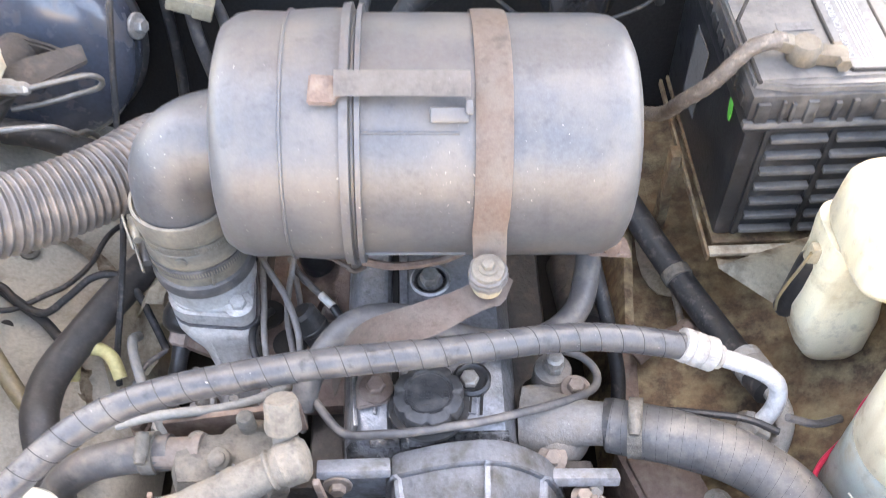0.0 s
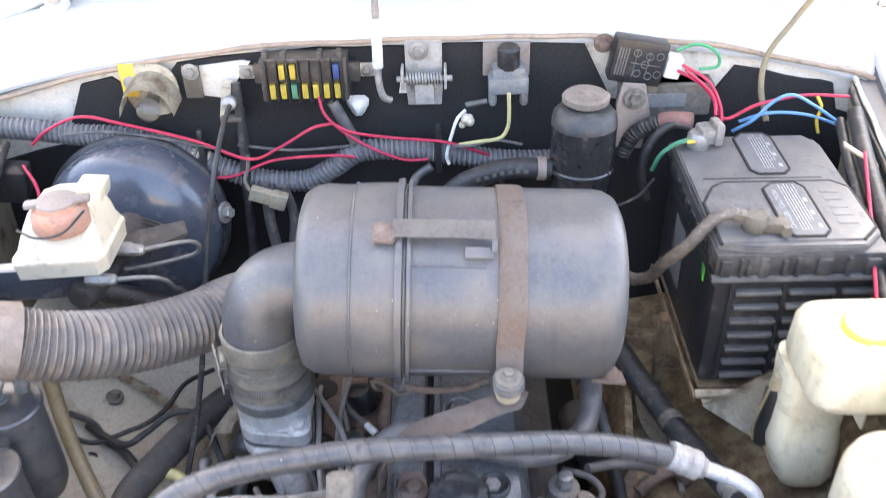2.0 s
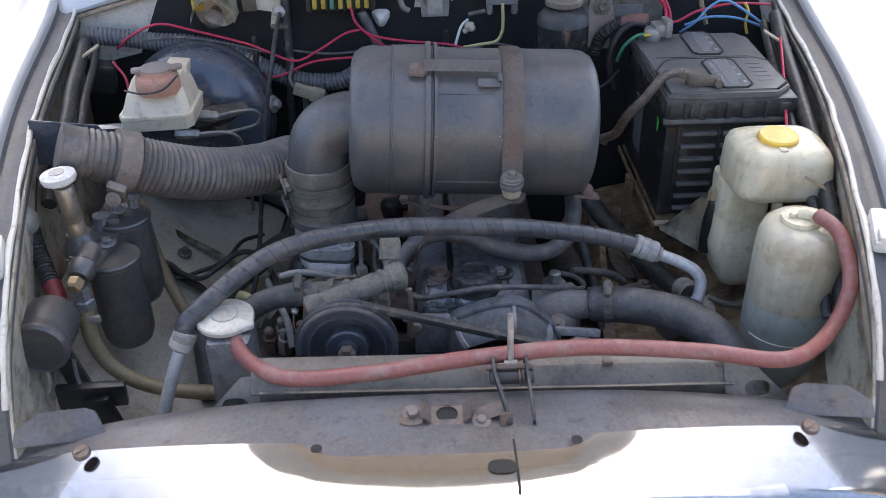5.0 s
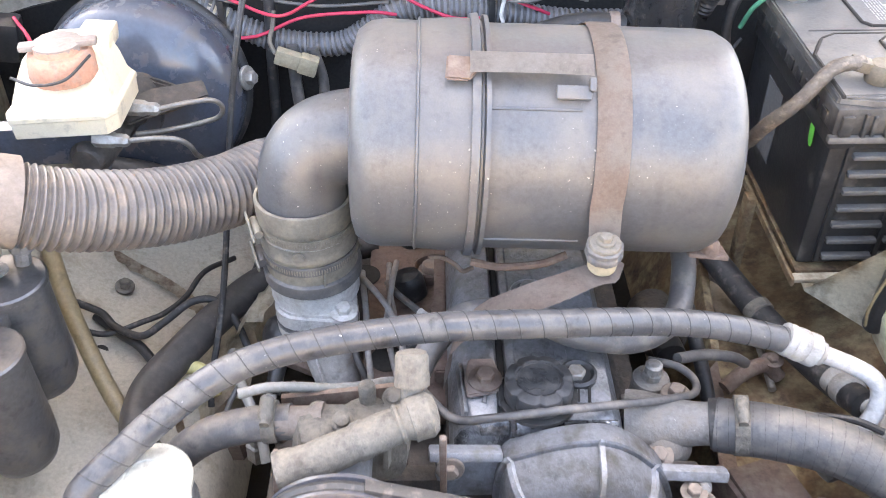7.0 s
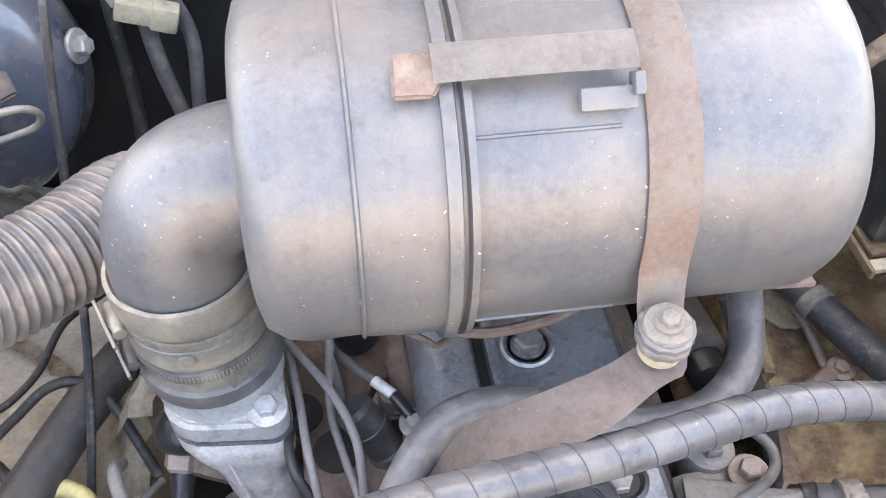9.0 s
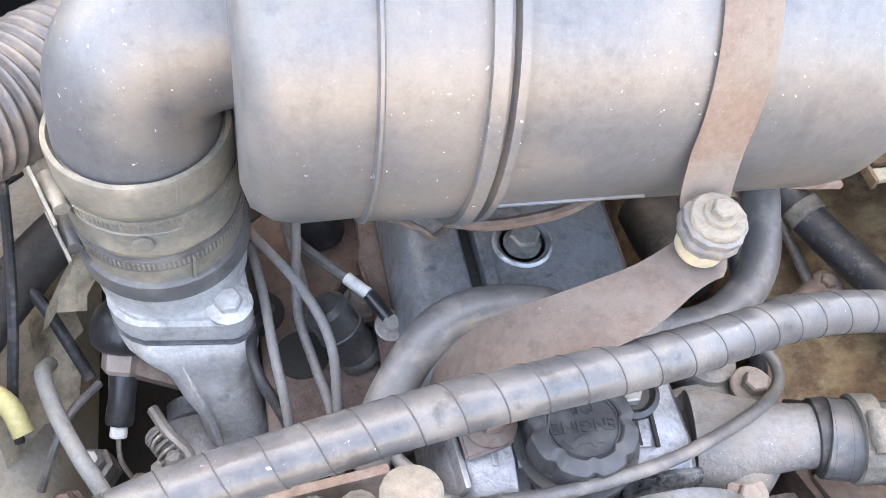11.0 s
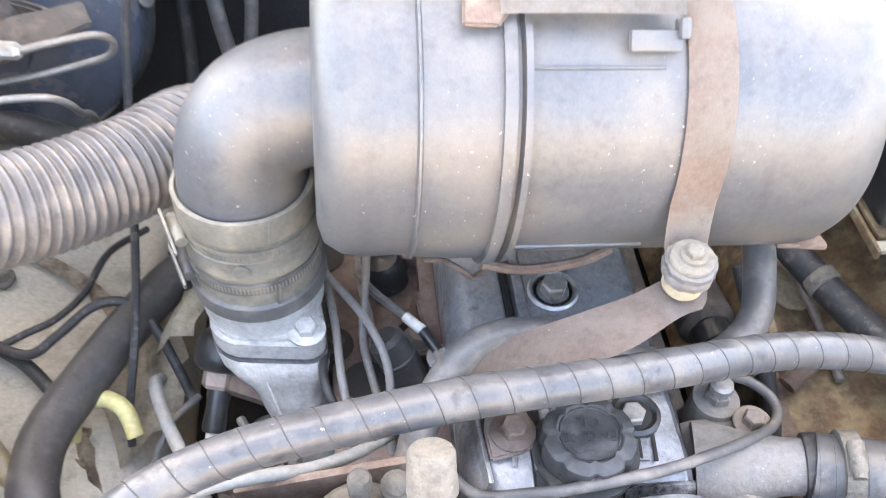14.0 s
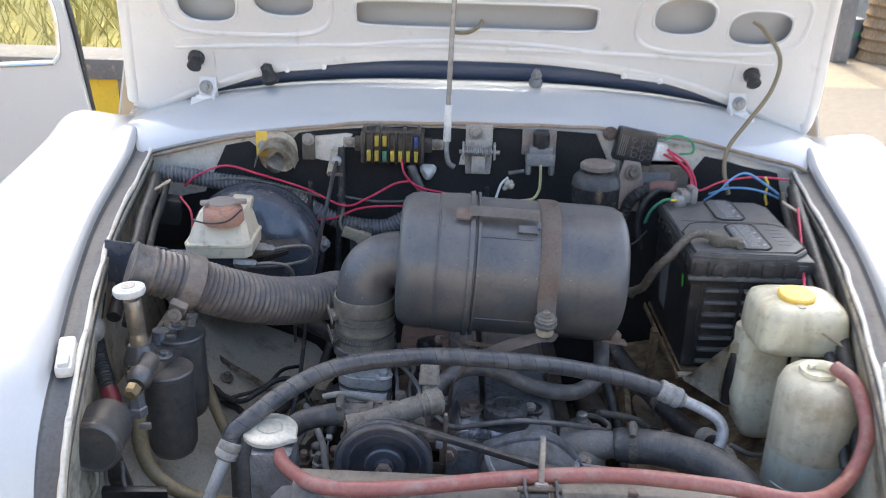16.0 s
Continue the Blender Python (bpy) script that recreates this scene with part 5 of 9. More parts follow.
part("wire_clip", tube([(-0.384, 0.60, 1.046), (-0.4, 0.565, 1.038), (-0.43, 0.562, 1.034), (-0.462, 0.585, 1.03)], 0.0016, 6), RUBBER, res)
solo("servo_bracket", box((0.16, 0.02, 0.05), (-0.475, 0.60, 0.945), 0.006, (6, 0, 4)), BOOST, "dark steel bracket under the brake reservoir", "bracket")

# ---- fuel filters, hand pump ----
fuel = thing("fuel_filter", (-0.43, 0.36, 0.76), "twin grey fuel filter canisters on a cast head", "fuel filter")


def can(o, r, h):
    return lathe([(0.010, 0), (r * 0.6, 0.002), (r * 0.86, 0.009), (r * 1.0, 0.022), (r * 1.03, 0.04), (r * 1.0, h - 0.004), (r * 1.0, h)], o, (0, 0, 1), 40)


def can_lid(o, r):
    return lathe([(r * 0.98, 0), (r * 1.05, 0.002), (r * 1.05, 0.007), (r * 1.0, 0.009), (r * 0.6, 0.0105), (0.0, 0.0105)], o, (0, 0, 1), 40)


OLDBRASS = mat("old yellow brass", (0.28, 0.205, 0.105), (0.19, 0.14, 0.08), 0.4, 0.5, scale=40, dust=0.3, dustcol=(0.3, 0.24, 0.16))
FGREY = mat("grey filter paint", (0.10, 0.10, 0.105), (0.122, 0.112, 0.103), 0.33, scale=10, dust=0.42, dustcol=(0.20, 0.172, 0.145), metal=0.45, lump=0.1)
part("canister", can((-0.443, 0.338, 0.749), 0.0345, 0.138), FGREY, fuel)
part("canister", can((-0.446, 0.42, 0.765), 0.0355, 0.138), FGREY, fuel)
part("lid", can_lid((-0.443, 0.338, 0.886), 0.035), FGREY, fuel)
part("lid", can_lid((-0.446, 0.42, 0.902), 0.036), FGREY, fuel)
bm = slab([(-0.50, 0.315), (-0.47, 0.300), (-0.448, 0.318), (-0.442, 0.345), (-0.432, 0.40), (-0.43, 0.43), (-0.45, 0.445), (-0.475, 0.43), (-0.50, 0.38)], 0.026, Matrix.Translation((0.0, 0.004, 0.878)), 0.006)
box((0.022, 0.06, 0.016), (-0.456, 0.338, 0.902), 0.006, (0, 6, -14), bm)
box((0.018, 0.05, 0.014), (-0.46, 0.415, 0.914), 0.005, (0, 4, 20), bm)
part("head", bm, FGREY, fuel, "cast filter head")
bolt(fuel, (-0.448, 0.345, 0.910), 0.007, 0.007, (0, 0, 1), DARKALLOY)
bolt(fuel, (-0.452, 0.42, 0.919), 0.007, 0.007, (0, 0, 1), DARKALLOY)
part("vent_union", lathe([(0.008, 0), (0.008, 0.012), (0.011, 0.014), (0.011, 0.022), (0.005, 0.026)], (-0.435, 0.44, 0.912), (0.1, 0.2, 1), 8), DARKALLOY, fuel, "", 25)
part("return_pipe", tube([(-0.434, 0.443, 0.935), (-0.425, 0.455, 0.948), (-0.41, 0.48, 0.935), (-0.40, 0.50, 0.90)], 0.005, 10), IRON, fuel)
part("pump_base", lathe([(0.022, 0), (0.026, 0.006), (0.026, 0.02), (0.021, 0.03), (0.016, 0.042)], (-0.482, 0.35, 0.885), (-0.05, 0.0, 1), 24), FGREY, fuel)
part("outlet_boss", lathe([(0.014, 0), (0.014, 0.026), (0.0175, 0.03), (0.0175, 0.044), (0.012, 0.052)], (-0.460, 0.322, 0.918), (-0.12, -1, -0.28), 20), FGREY, fuel)
part("plug", lathe([(0.011, 0), (0.011, 0.011), (0.008, 0.015)], (-0.467, 0.268, 0.903), (-0.12, -1, -0.28), 6), OLDBRASS, fuel, "brass plug", 25)
part("pump_plunger", lathe([(0.0128, 0), (0.0128, 0.022), (0.012, 0.024), (0.012, 0.028), (0.0128, 0.03), (0.0128, 0.076), (0.0115, 0.078), (0.007, 0.079), (0.007, 0.09)], (-0.483, 0.348, 0.920), (-0.05, 0, 1), 24), mat("worn brown plated tube", (0.34, 0.29, 0.23), (0.24, 0.19, 0.14), 0.32, 0.6, scale=22, dust=0.3, dustcol=(0.26, 0.2, 0.15)), fuel, "worn plated hand pump tube")
part("pump_knob", lathe([(0.007, 0.0), (0.013, 0.002), (0.021, 0.005), (0.0228, 0.009), (0.022, 0.0145), (0.015, 0.0175), (0.007, 0.0170), (0.0, 0.0170)], (-0.488, 0.345, 1.003), (-0.05, -0.02, 1), 32), WHITEPL, fuel, "white round hand pump knob")
part("knob_pin", lathe([(0.01, 0), (0.01, 0.001)], (-0.4893, 0.3445, 1.0200), (-0.06, -0.02, 1), 16), STEEL, fuel)
part("banjo", lathe([(0.012, -0.01), (0.014, -0.006), (0.014, 0.006), (0.012, 0.01), (0.012, 0.03)], (-0.472, 0.40, 0.893), (0.1, 0, 1), 16), DARKALLOY, fuel)
part("drain_union", lathe([(0.011, 0), (0.011, 0.02), (0.014, 0.022), (0.014, 0.034), (0.008, 0.038)], (-0.467, 0.272, 0.892), (0, 0, -1), 6), DARKALLOY, fuel, "", 25)
bm = box((0.034, 0.006, 0.01), (-0.464, 0.262, 0.846), 0.002)
part("hose_clip", bm, STEEL, fuel)
ftube = [(-0.467, 0.27, 0.856), (-0.466, 0.264, 0.815), (-0.45, 0.257, 0.775), (-0.41, 0.247, 0.748), (-0.35, 0.24, 0.736), (-0.29, 0.236, 0.734)]
solo("fuel_pipe", tube(ftube, 0.0105, 14), OLIVE, "olive fuel pipe curving down from the filter", "pipe")
solo("fuel_pipe", tube([(-0.47, 0.56, 0.86), (-0.445, 0.51, 0.80), (-0.415, 0.465, 0.755), (-0.38, 0.42, 0.72), (-0.345, 0.39, 0.70), (-0.31, 0.35, 0.67)], 0.0095, 14), OLIVE, "brown fuel pipe along the inner arch", "pipe")

# round black vacuum can by the wing
drum = thing("horn", (-0.52, 0.25, 0.78), "round black horn canister beside the wing", "horn")
part("shell", lathe([(0.0234, -0.05), (0.0324, -0.045), (0.0351, -0.03), (0.0351, 0.0), (0.0338, 0.004), (0.0360, 0.006), (0.0369, 0.02), (0.0347, 0.026), (0.0306, 0.026)], (-0.496, 0.200, 0.866), (0.03, -1, 0.0), 40), SHELLGREY, drum)
part("throat", lathe([(0.0315, 0.008), (0.0311, 0.0125), (0.0, 0.0125)], (-0.496, 0.200, 0.866), (0.03, -1, 0.0), 40), DARK, drum, "dark throat ring")
part("mouth", lathe([(0.0257, 0.0125), (0.0257, 0.018), (0.0234, 0.020), (0.0090, 0.0215), (0.0, 0.0215)], (-0.496, 0.200, 0.866), (0.03, -1, 0.0), 40), CLAMPBROWN, drum, "recessed brown horn mouth")
part("rim", lathe([(0.0306, 0.010), (0.0306, 0.0255), (0.0338, 0.0275), (0.0374, 0.0235), (0.0374, 0.019)], (-0.496, 0.200, 0.866), (0.03, -1, 0.0), 40), FGREY, drum, "grey rolled rim")
for k, x in enumerate((-0.505, -0.492, -0.468)):
    part("lead", tube([(x, 0.20, 0.83), (x + 0.004, 0.19, 0.80), (x - 0.006 + 0.012 * k, 0.185, 0.77), (x + 0.01 * k, 0.18, 0.72)], 0.0028, 8), GREYRUBBER if k else ARCH, drum, "thin horn lead")
part("bracket", box((0.03, 0.006, 0.09), (-0.495, 0.235, 0.80), 0.002, (0, -14, 0)), IRON, drum)
conduit = thing("cable_conduit", (-0.54, 0.35, 0.9), "black ribbed cable conduit on the inner wing", "conduit")
CON = [(-0.572, 0.44, 0.962), (-0.562, 0.39, 0.936), (-0.545, 0.35, 0.91), (-0.527, 0.318, 0.892), (-0.512, 0.292, 0.880)]
part("tube", tube(CON, 0.0095, 14, 40), RUBBER, conduit)
part("ribs", helix(CON, 0.0095, 0.0055, 0.0022), RUBBER, conduit)
solo("cable_sleeve", tube([(-0.513, 0.294, 0.881), (-0.504, 0.280, 0.873), (-0.500, 0.268, 0.866)], 0.0125, 12), mat("dark red sleeve", (0.17, 0.018, 0.03), None, 0.5), "dark red cable sleeve above the horn", "sleeve")

hb = thing("horn_bracket", (-0.48, 0.19, 0.7), "black steel bracket below the horn", "bracket")
part("plate", box((0.085, 0.012, 0.04), (-0.452, 0.19, 0.778), 0.003, (10, 4, 8)), BLACKPL, hb)
part("leg", box((0.035, 0.01, 0.12), (-0.438, 0.19, 0.72), 0.003, (8, -8, 0)), BLACKPL, hb)
# ---- AC hose with spiral wrap ----
AC = [(-0.322, 0.197, 0.862), (-0.309, 0.21, 0.886), (-0.213, 0.284, 0.926), (-0.080, 0.312, 0.940), (0.072, 0.337, 0.923), (0.164, 0.362, 0.898), (0.222, 0.369, 0.883), (0.285, 0.371, 0.862)]
ac = thing("coolant_gas_hose", (0, 0.33, 0.9), "black hose wound with spiral wrap arching over the engine", "hose")
part("hose", tube(AC, 0.0125, 32, 140), WRAP, ac)
part("spiral_wrap", helix(AC, 0.0124, 0.0205, 0.0005, 6), SEAM, ac)
dd = (Vector((0.36, 0.36, 0.83)) - Vector((0.285, 0.371, 0.862))).normalized()
part("ferrule", lathe([(0.013, -0.012), (0.0155, -0.011), (0.016, -0.004), (0.0145, -0.002), (0.016, 0.002), (0.016, 0.009), (0.0145, 0.011), (0.016, 0.014), (0.016, 0.022), (0.0115, 0.026), (0.0115, 0.03)], (0.287, 0.371, 0.861), dd, 28), ALLOY, ac, "crimped aluminium ferrule")
part("metal_pipe", tube([(0.31, 0.367, 0.852), (0.345, 0.362, 0.838), (0.366, 0.356, 0.826), (0.374, 0.35, 0.81), (0.37, 0.342, 0.79), (0.358, 0.335, 0.772)], 0.0085, 16), BRIGHTALLOY, ac, "bent aluminium pipe")
part("union", lathe([(0.016, 0), (0.016, 0.016), (0.012, 0.02)], (0.352, 0.332, 0.764), (0.4, 0.2, 0.6), 6), ALLOY, ac, "", 25)
part("metal_pipe", tube([(-0.322, 0.196, 0.860), (-0.334, 0.188, 0.832), (-0.35, 0.18, 0.79), (-0.362, 0.172, 0.75), (-0.372, 0.165, 0.71)], 0.0085, 16), BRIGHTALLOY, ac, "bright aluminium pipe")
part("ferrule", lathe([(0.0125, -0.004), (0.0155, -0.003), (0.0155, 0.008), (0.014, 0.01), (0.0155, 0.012), (0.0155, 0.02), (0.010, 0.024)], (-0.320, 0.199, 0.866), (-0.45, -0.35, -0.95), 24), ALLOY, ac, "crimped aluminium ferrule")
solo("gas_union", box((0.05, 0.045, 0.04), (0.345, 0.335, 0.745), 0.01, (10, 20, 30)), DUSTCAST, "dust caked gas pipe union block", "pipe union")

# ---- heater, vacuum and other hoses ----
solo("servo_hose", tube([(-0.44, 0.72, 0.83), (-0.40, 0.715, 0.825), (-0.35, 0.70, 0.815), (-0.30, 0.69, 0.80), (-0.255, 0.675, 0.785), (-0.20, 0.66, 0.765), (-0.14, 0.65, 0.745)], 0.0155, 16, 40), RUBBER, "thick black servo hose behind the corrugated hose", "hose")
solo("heater_hose", tube([(0.208, 0.50, 0.88), (0.205, 0.465, 0.86), (0.19, 0.425, 0.845), (0.15, 0.40, 0.838), (0.09, 0.395, 0.85), (0.03, 0.41, 0.868), (-0.02, 0.405, 0.868), (-0.055, 0.375, 0.845), (-0.07, 0.35, 0.815)], 0.0125, 18, 60), GREYRUBBER, "grey heater hose looping under the air cleaner", "hose")
vh = thing("vacuum_hose", (-0.33, 0.5, 0.72), "thick dark vacuum hose beside the engine", "hose")
part("hose", tube([(-0.335, 0.31, 0.66), (-0.352, 0.382, 0.725), (-0.357, 0.42, 0.73), (-0.352, 0.454, 0.73), (-0.332, 0.497, 0.73), (-0.302, 0.551, 0.732), (-0.262, 0.606, 0.735), (-0.19, 0.65, 0.745), (-0.12, 0.67, 0.75)], 0.0195, 20, 60), DARKHOSE, vh)
clamp_band(vh, (-0.20, 0.645, 0.744), (0.07, 0.044, 0.01), 0.0198, 0.011, STEEL, (0, -0.3, 1))
BR = [(0.235, 0.74, 0.80), (0.275, 0.66, 0.765), (0.325, 0.56, 0.735), (0.365, 0.46, 0.735), (0.385, 0.38, 0.76)]
bh = thing("low_pressure_hose", (0.33, 0.53, 0.7), "black gas hose with a crimped end beside the battery tray", "hose")
part("hose", tube(BR, 0.0155, 18, 40), RUBBER, bh)
part("band", lathe([(0.016, -0.007), (0.0172, -0.006), (0.0172, 0.006), (0.016, 0.007)], (0.33, 0.548, 0.7345), (0.38, -1, -0.1), 20), DUSTCAST, bh)
part("ferrule", lathe([(0.016, -0.012), (0.018, -0.01), (0.018, 0), (0.0165, 0.002), (0.018, 0.005), (0.018, 0.018), (0.011, 0.022)], (0.378, 0.42, 0.748), (0.2, -1, 0.3), 24), ALLOY, bh)
part("metal_pipe", tube([(0.384, 0.40, 0.752), (0.392, 0.37, 0.76), (0.392, 0.345, 0.758), (0.384, 0.325, 0.74)], 0.010, 14), ALLOY, bh)

rh = thing("radiator_hose", (0.33, 0.3, 0.76), "thick ribbed grey upper radiator hose", "hose")
RH = [(0.217, 0.332, 0.793), (0.275, 0.311, 0.802), (0.33, 0.288, 0.80), (0.375, 0.252, 0.787), (0.396, 0.205, 0.758), (0.40, 0.16, 0.725)]
part("hose", tube(RH, 0.0255, 48, 140), RADRUBBER, rh)
part("winding", helix(RH, 0.02535, 0.0105, 0.0003, 6), SEAM, rh)
clamp_band(rh, (0.238, 0.325, 0.799), (1, -0.2, 0.15), 0.0265, 0.013, DUSTCAST, (0, -0.25, 1))

# red overflow hose
RED = [(-0.262, 0.215, 0.868), (-0.245, 0.16, 0.862), (-0.183, 0.082, 0.888), (-0.087, 0.082, 0.89), (0.03, 0.082, 0.907), (0.154, 0.082, 0.917), (0.286, 0.082, 0.906), (0.388, 0.082, 0.89), (0.462, 0.14, 0.88), (0.492, 0.175, 0.925), (0.492, 0.225, 0.963), (0.476, 0.262, 0.972)]
over = thing("overflow_hose", (0.1, 0.11, 0.88), "faded red overflow hose from radiator to bottle", "hose")
part("tube", tube(RED, 0.0095, 18, 110), REDHOSE, over)

# ---- radiator ----
rad = thing("radiator", (0.05, 0.17, 0.6), "grey radiator with a filler neck behind the grille", "radiator")
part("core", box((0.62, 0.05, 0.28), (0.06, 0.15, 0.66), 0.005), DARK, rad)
part("top_tank", box((0.56, 0.05, 0.06), (0.06, 0.14, 0.785), 0.018), IRON, rad)
for k in range(9):
    part("tank_crimp", box((0.012, 0.004, 0.02), (-0.18 + k * 0.06, 0.1135, 0.80), 0.001), IRON, rad)
part("side_tank", box((0.06, 0.06, 0.16), (-0.265, 0.2, 0.79), 0.016), DARKALLOY, rad)
part("filler_neck", lathe([(0.022, 0), (0.022, 0.03), (0.03, 0.033), (0.03, 0.038)], (-0.275, 0.218, 0.838), (0, 0, 1), 28), STEEL, rad)
cap = [(0.0345, 0.006), (0.036, 0.007), (0.0362, 0.0125), (0.0345, 0.0145), (0.025, 0.0152), (0.0235, 0.0165), (0.017, 0.0168), (0.0155, 0.0155), (0.0, 0.0155)]
part("cap", lathe(cap, (-0.272, 0.214, 0.866), (0, -0.02, 1), 72, wob=lambda q: 1 + 0.16 * max(0, math.cos(2 * q + 0.9)) ** 14), CAPMETAL, rad, "pressed metal radiator cap")
part("cap_disc", lathe([(0.015, 0), (0.015, 0.0012)], (-0.272, 0.2138, 0.8816), (0, -0.02, 1), 24), CAPMETAL, rad)
part("support_bar", box((0.565, 0.022, 0.008), (0.06, 0.118, 0.871), 0.003, (10, 0.9, 0)), SUP, rad, "worn steel radiator support bar")
part("support_slope", box((0.57, 0.028, 0.005), (0.06, 0.099, 0.862), 0.002, (42, 0.9, 0)), SUP, rad)
part("support_web", box((0.55, 0.005, 0.03), (0.06, 0.088, 0.842), 0.002, (0, 0.9, 0)), SUP, rad)
for s in (-1, 1):
    m = Matrix.Translation((0.06 + s * 0.285, 0.098, 0.858)) @ Euler((radians(52), 0, 0)).to_matrix().to_4x4()
    lug = [(-0.02, 0.016), (0.012, 0.014), (0.05, -0.026), (0.056, -0.044), (0.03, -0.046), (-0.02, -0.022)]
    part("support_end", slab([(s * x, y) for x, y in lug], 0.005, m, holes=[oval(s * 0.018, -0.018, 0.015, 0.009, 18, 2.6)]), SUP, rad, "rounded end lug with an oval hole")
    part("end_gusset", box((0.03, 0.02, 0.03), (0.06 + s * 0.268, 0.112, 0.855), 0.004, (0, s * 20, 0)), SUP, rad)
part("stop_peg", box((0.012, 0.008, 0.006), (0.19, 0.108, 0.873), 0.002), RUST, rad)



# ---- engine ----
PALEPIPE = mat("dusty steel pipe", (0.215, 0.205, 0.20), (0.15, 0.14, 0.132), 0.6, 0.15, scale=40, dust=0.4, dustcol=(0.24, 0.215, 0.19))
eng = thing("engine", (0.05, 0.5, 0.55), "oily grey diesel engine with a black oil filler cap", "engine")
part("block", box((0.26, 0.52, 0.2), (0.05, 0.57, 0.61), 0.02), IRON, eng)
part("cylinder_head", box((0.16, 0.5, 0.09), (0.056, 0.58, 0.728), 0.012), IRON, eng)
# cam cover: raised rounded lid with a long groove
prof = [(-0.034, 0.772), (-0.033, 0.79), (-0.0295, 0.806), (-0.023, 0.818), (-0.012, 0.825), (0.003, 0.827), (0.006, 0.829), (0.010, 0.829), (0.012, 0.826), (0.0135, 0.816), (0.0205, 0.816), (0.022, 0.827),
        (0.025, 0.829), (0.029, 0.829), (0.031, 0.827), (0.08, 0.827), (0.106, 0.826), (0.117, 0.822), (0.125, 0.808), (0.130, 0.79), (0.132, 0.775)]
rows = []
for y, dz, k in ((0.305, -0.06, 0.96), (0.309, -0.03, 0.98), (0.318, -0.008, 1), (0.335, 0, 1), (0.45, 0, 1), (0.6, 0, 1), (0.78, 0, 1), (0.8, -0.04, 0.97)):
    rows.append([((x - 0.04) * k + 0.04, y, max(0.745, z + dz)) for x, z in prof])
part("cam_cover", loft(rows), DARKALLOY, eng, "grey cast cam cover with oil stains", 35)
# separate paler, blotched skin over the front slope of the cover
lip_rows = [[((x - 0.04) * k + 0.04, y - 0.0015, z + dz + 0.001) for x, z in prof[2:-2]] for y, dz, k in ((0.3035, -0.058, 0.965), (0.3075, -0.03, 0.982), (0.3165, -0.009, 1.0))]
part("cover_front", loft(lip_rows), BLOTCHALLOY, eng, "bright front face of the cam cover with black blotches", 35)
part("cover_flange", slab([(-0.0365, 0.31), (0.14, 0.31), (0.14, 0.8), (-0.0365, 0.8)], 0.012, Matrix.Translation((0, 0, 0.765)), 0.004), IRON, eng)
part("boss", lathe([(0.0205, -0.003), (0.0205, 0.003), (0.0188, 0.0045), (0.0172, 0.003), (0.0168, -0.001), (0.012, -0.0015)], (0.0525, 0.483, 0.825), (0, 0, 1), 40), PALEALLOY, eng, "raised bolt seat with a bright rim")
part("seal_ring", lathe([(0.0165, 0), (0.0155, 0.0025), (0.013, 0.0025), (0.012, 0.0)], (0.0525, 0.483, 0.8245), (0, 0, 1), 32), RUBBER, eng, "dark rubber sealing ring")
bolt(eng, (0.0525, 0.483, 0.8245), 0.0105, 0.013, (0, -0.05, 1), STEEL, False)
part("seal_ring", lathe([(0.018, -0.002), (0.018, 0.005), (0.015, 0.007), (0.012, 0.004)], (0.0885, 0.3645, 0.826), (0, 0, 1), 28), BLACKPL, eng, "black rubber sealing ring")
bolt(eng, (0.0865, 0.3635, 0.828), 0.0088, 0.008, (0, 0, 1), STEEL, False)
seat = slab([(-0.017, 0.337), (0.012, 0.343), (0.016, 0.362), (0.009, 0.385), (-0.014, 0.385), (-0.019, 0.36)], 0.005, Matrix.Translation((0, 0, 0.827)), 0.0015)
part("bolt_seat", seat, ARMBROWN, eng, "oil browned bolt seat")
bolt(eng, (0.0005, 0.357, 0.832), 0.0092, 0.009, (0, 0, 1), RUST)
part("cover_side", box((0.004, 0.062, 0.012), (-0.0215, 0.354, 0.8205), 0.0015, (0, 14, 4)), PALEALLOY, eng, "bright edge of the cam cover")
for x, y, w, l_, mt_ in ((-0.0005, 0.339, 0.003, 0.012, PALEALLOY), (0.0165, 0.346, 0.0065, 0.034, DARKALLOY), (0.0165, 0.3465, 0.0025, 0.028, DARK), (0.0885, 0.342, 0.007, 0.024, DARKALLOY), (0.0865, 0.342, 0.0022, 0.022, DARK), (0.0965, 0.341, 0.0026, 0.024, DARK)):
    part("cover_pad", box((w, l_, 0.002 + 0.0006 * (mt_ is DARK)), (x, y, 0.8275), 0.0006, (0, 0, -6)), mt_, eng)
for x0, x1 in ((-0.006, 0.021), (0.027, 0.065), (0.070, 0.120)):
    part("front_pad", box((x1 - x0, 0.005, 0.014), ((x0 + x1) / 2, 0.3118, 0.817 - 0.002 * (x0 > 0.06)), 0.002, (-28, 0, 0)), BLOTCHALLOY, eng, "bright casting pad with black blotches")
cap = part("oil_cap", lathe([(0.028, 0.0), (0.0312, 0.001), (0.0316, 0.004), (0.0314, 0.0165), (0.0306, 0.0185), (0.0290, 0.0196), (0.0225, 0.0215), (0.0213, 0.021), (0.0208, 0.0198), (0.0, 0.0198)], (0.0485, 0.3410, 0.8295), (0, 0, 1), 144, wob=lambda q: 1.015 - 0.085 * max(0, math.cos(8 * q + 0.5)) ** 3), CAPPL, eng, "black lobed oil filler cap", 28)
part("cap_skirt", lathe([(0.031, -0.002), (0.0305, 0.004), (0.028, 0.004)], (0.0485, 0.341, 0.8285), (0, 0, 1), 40), LIDSIDE, cap)
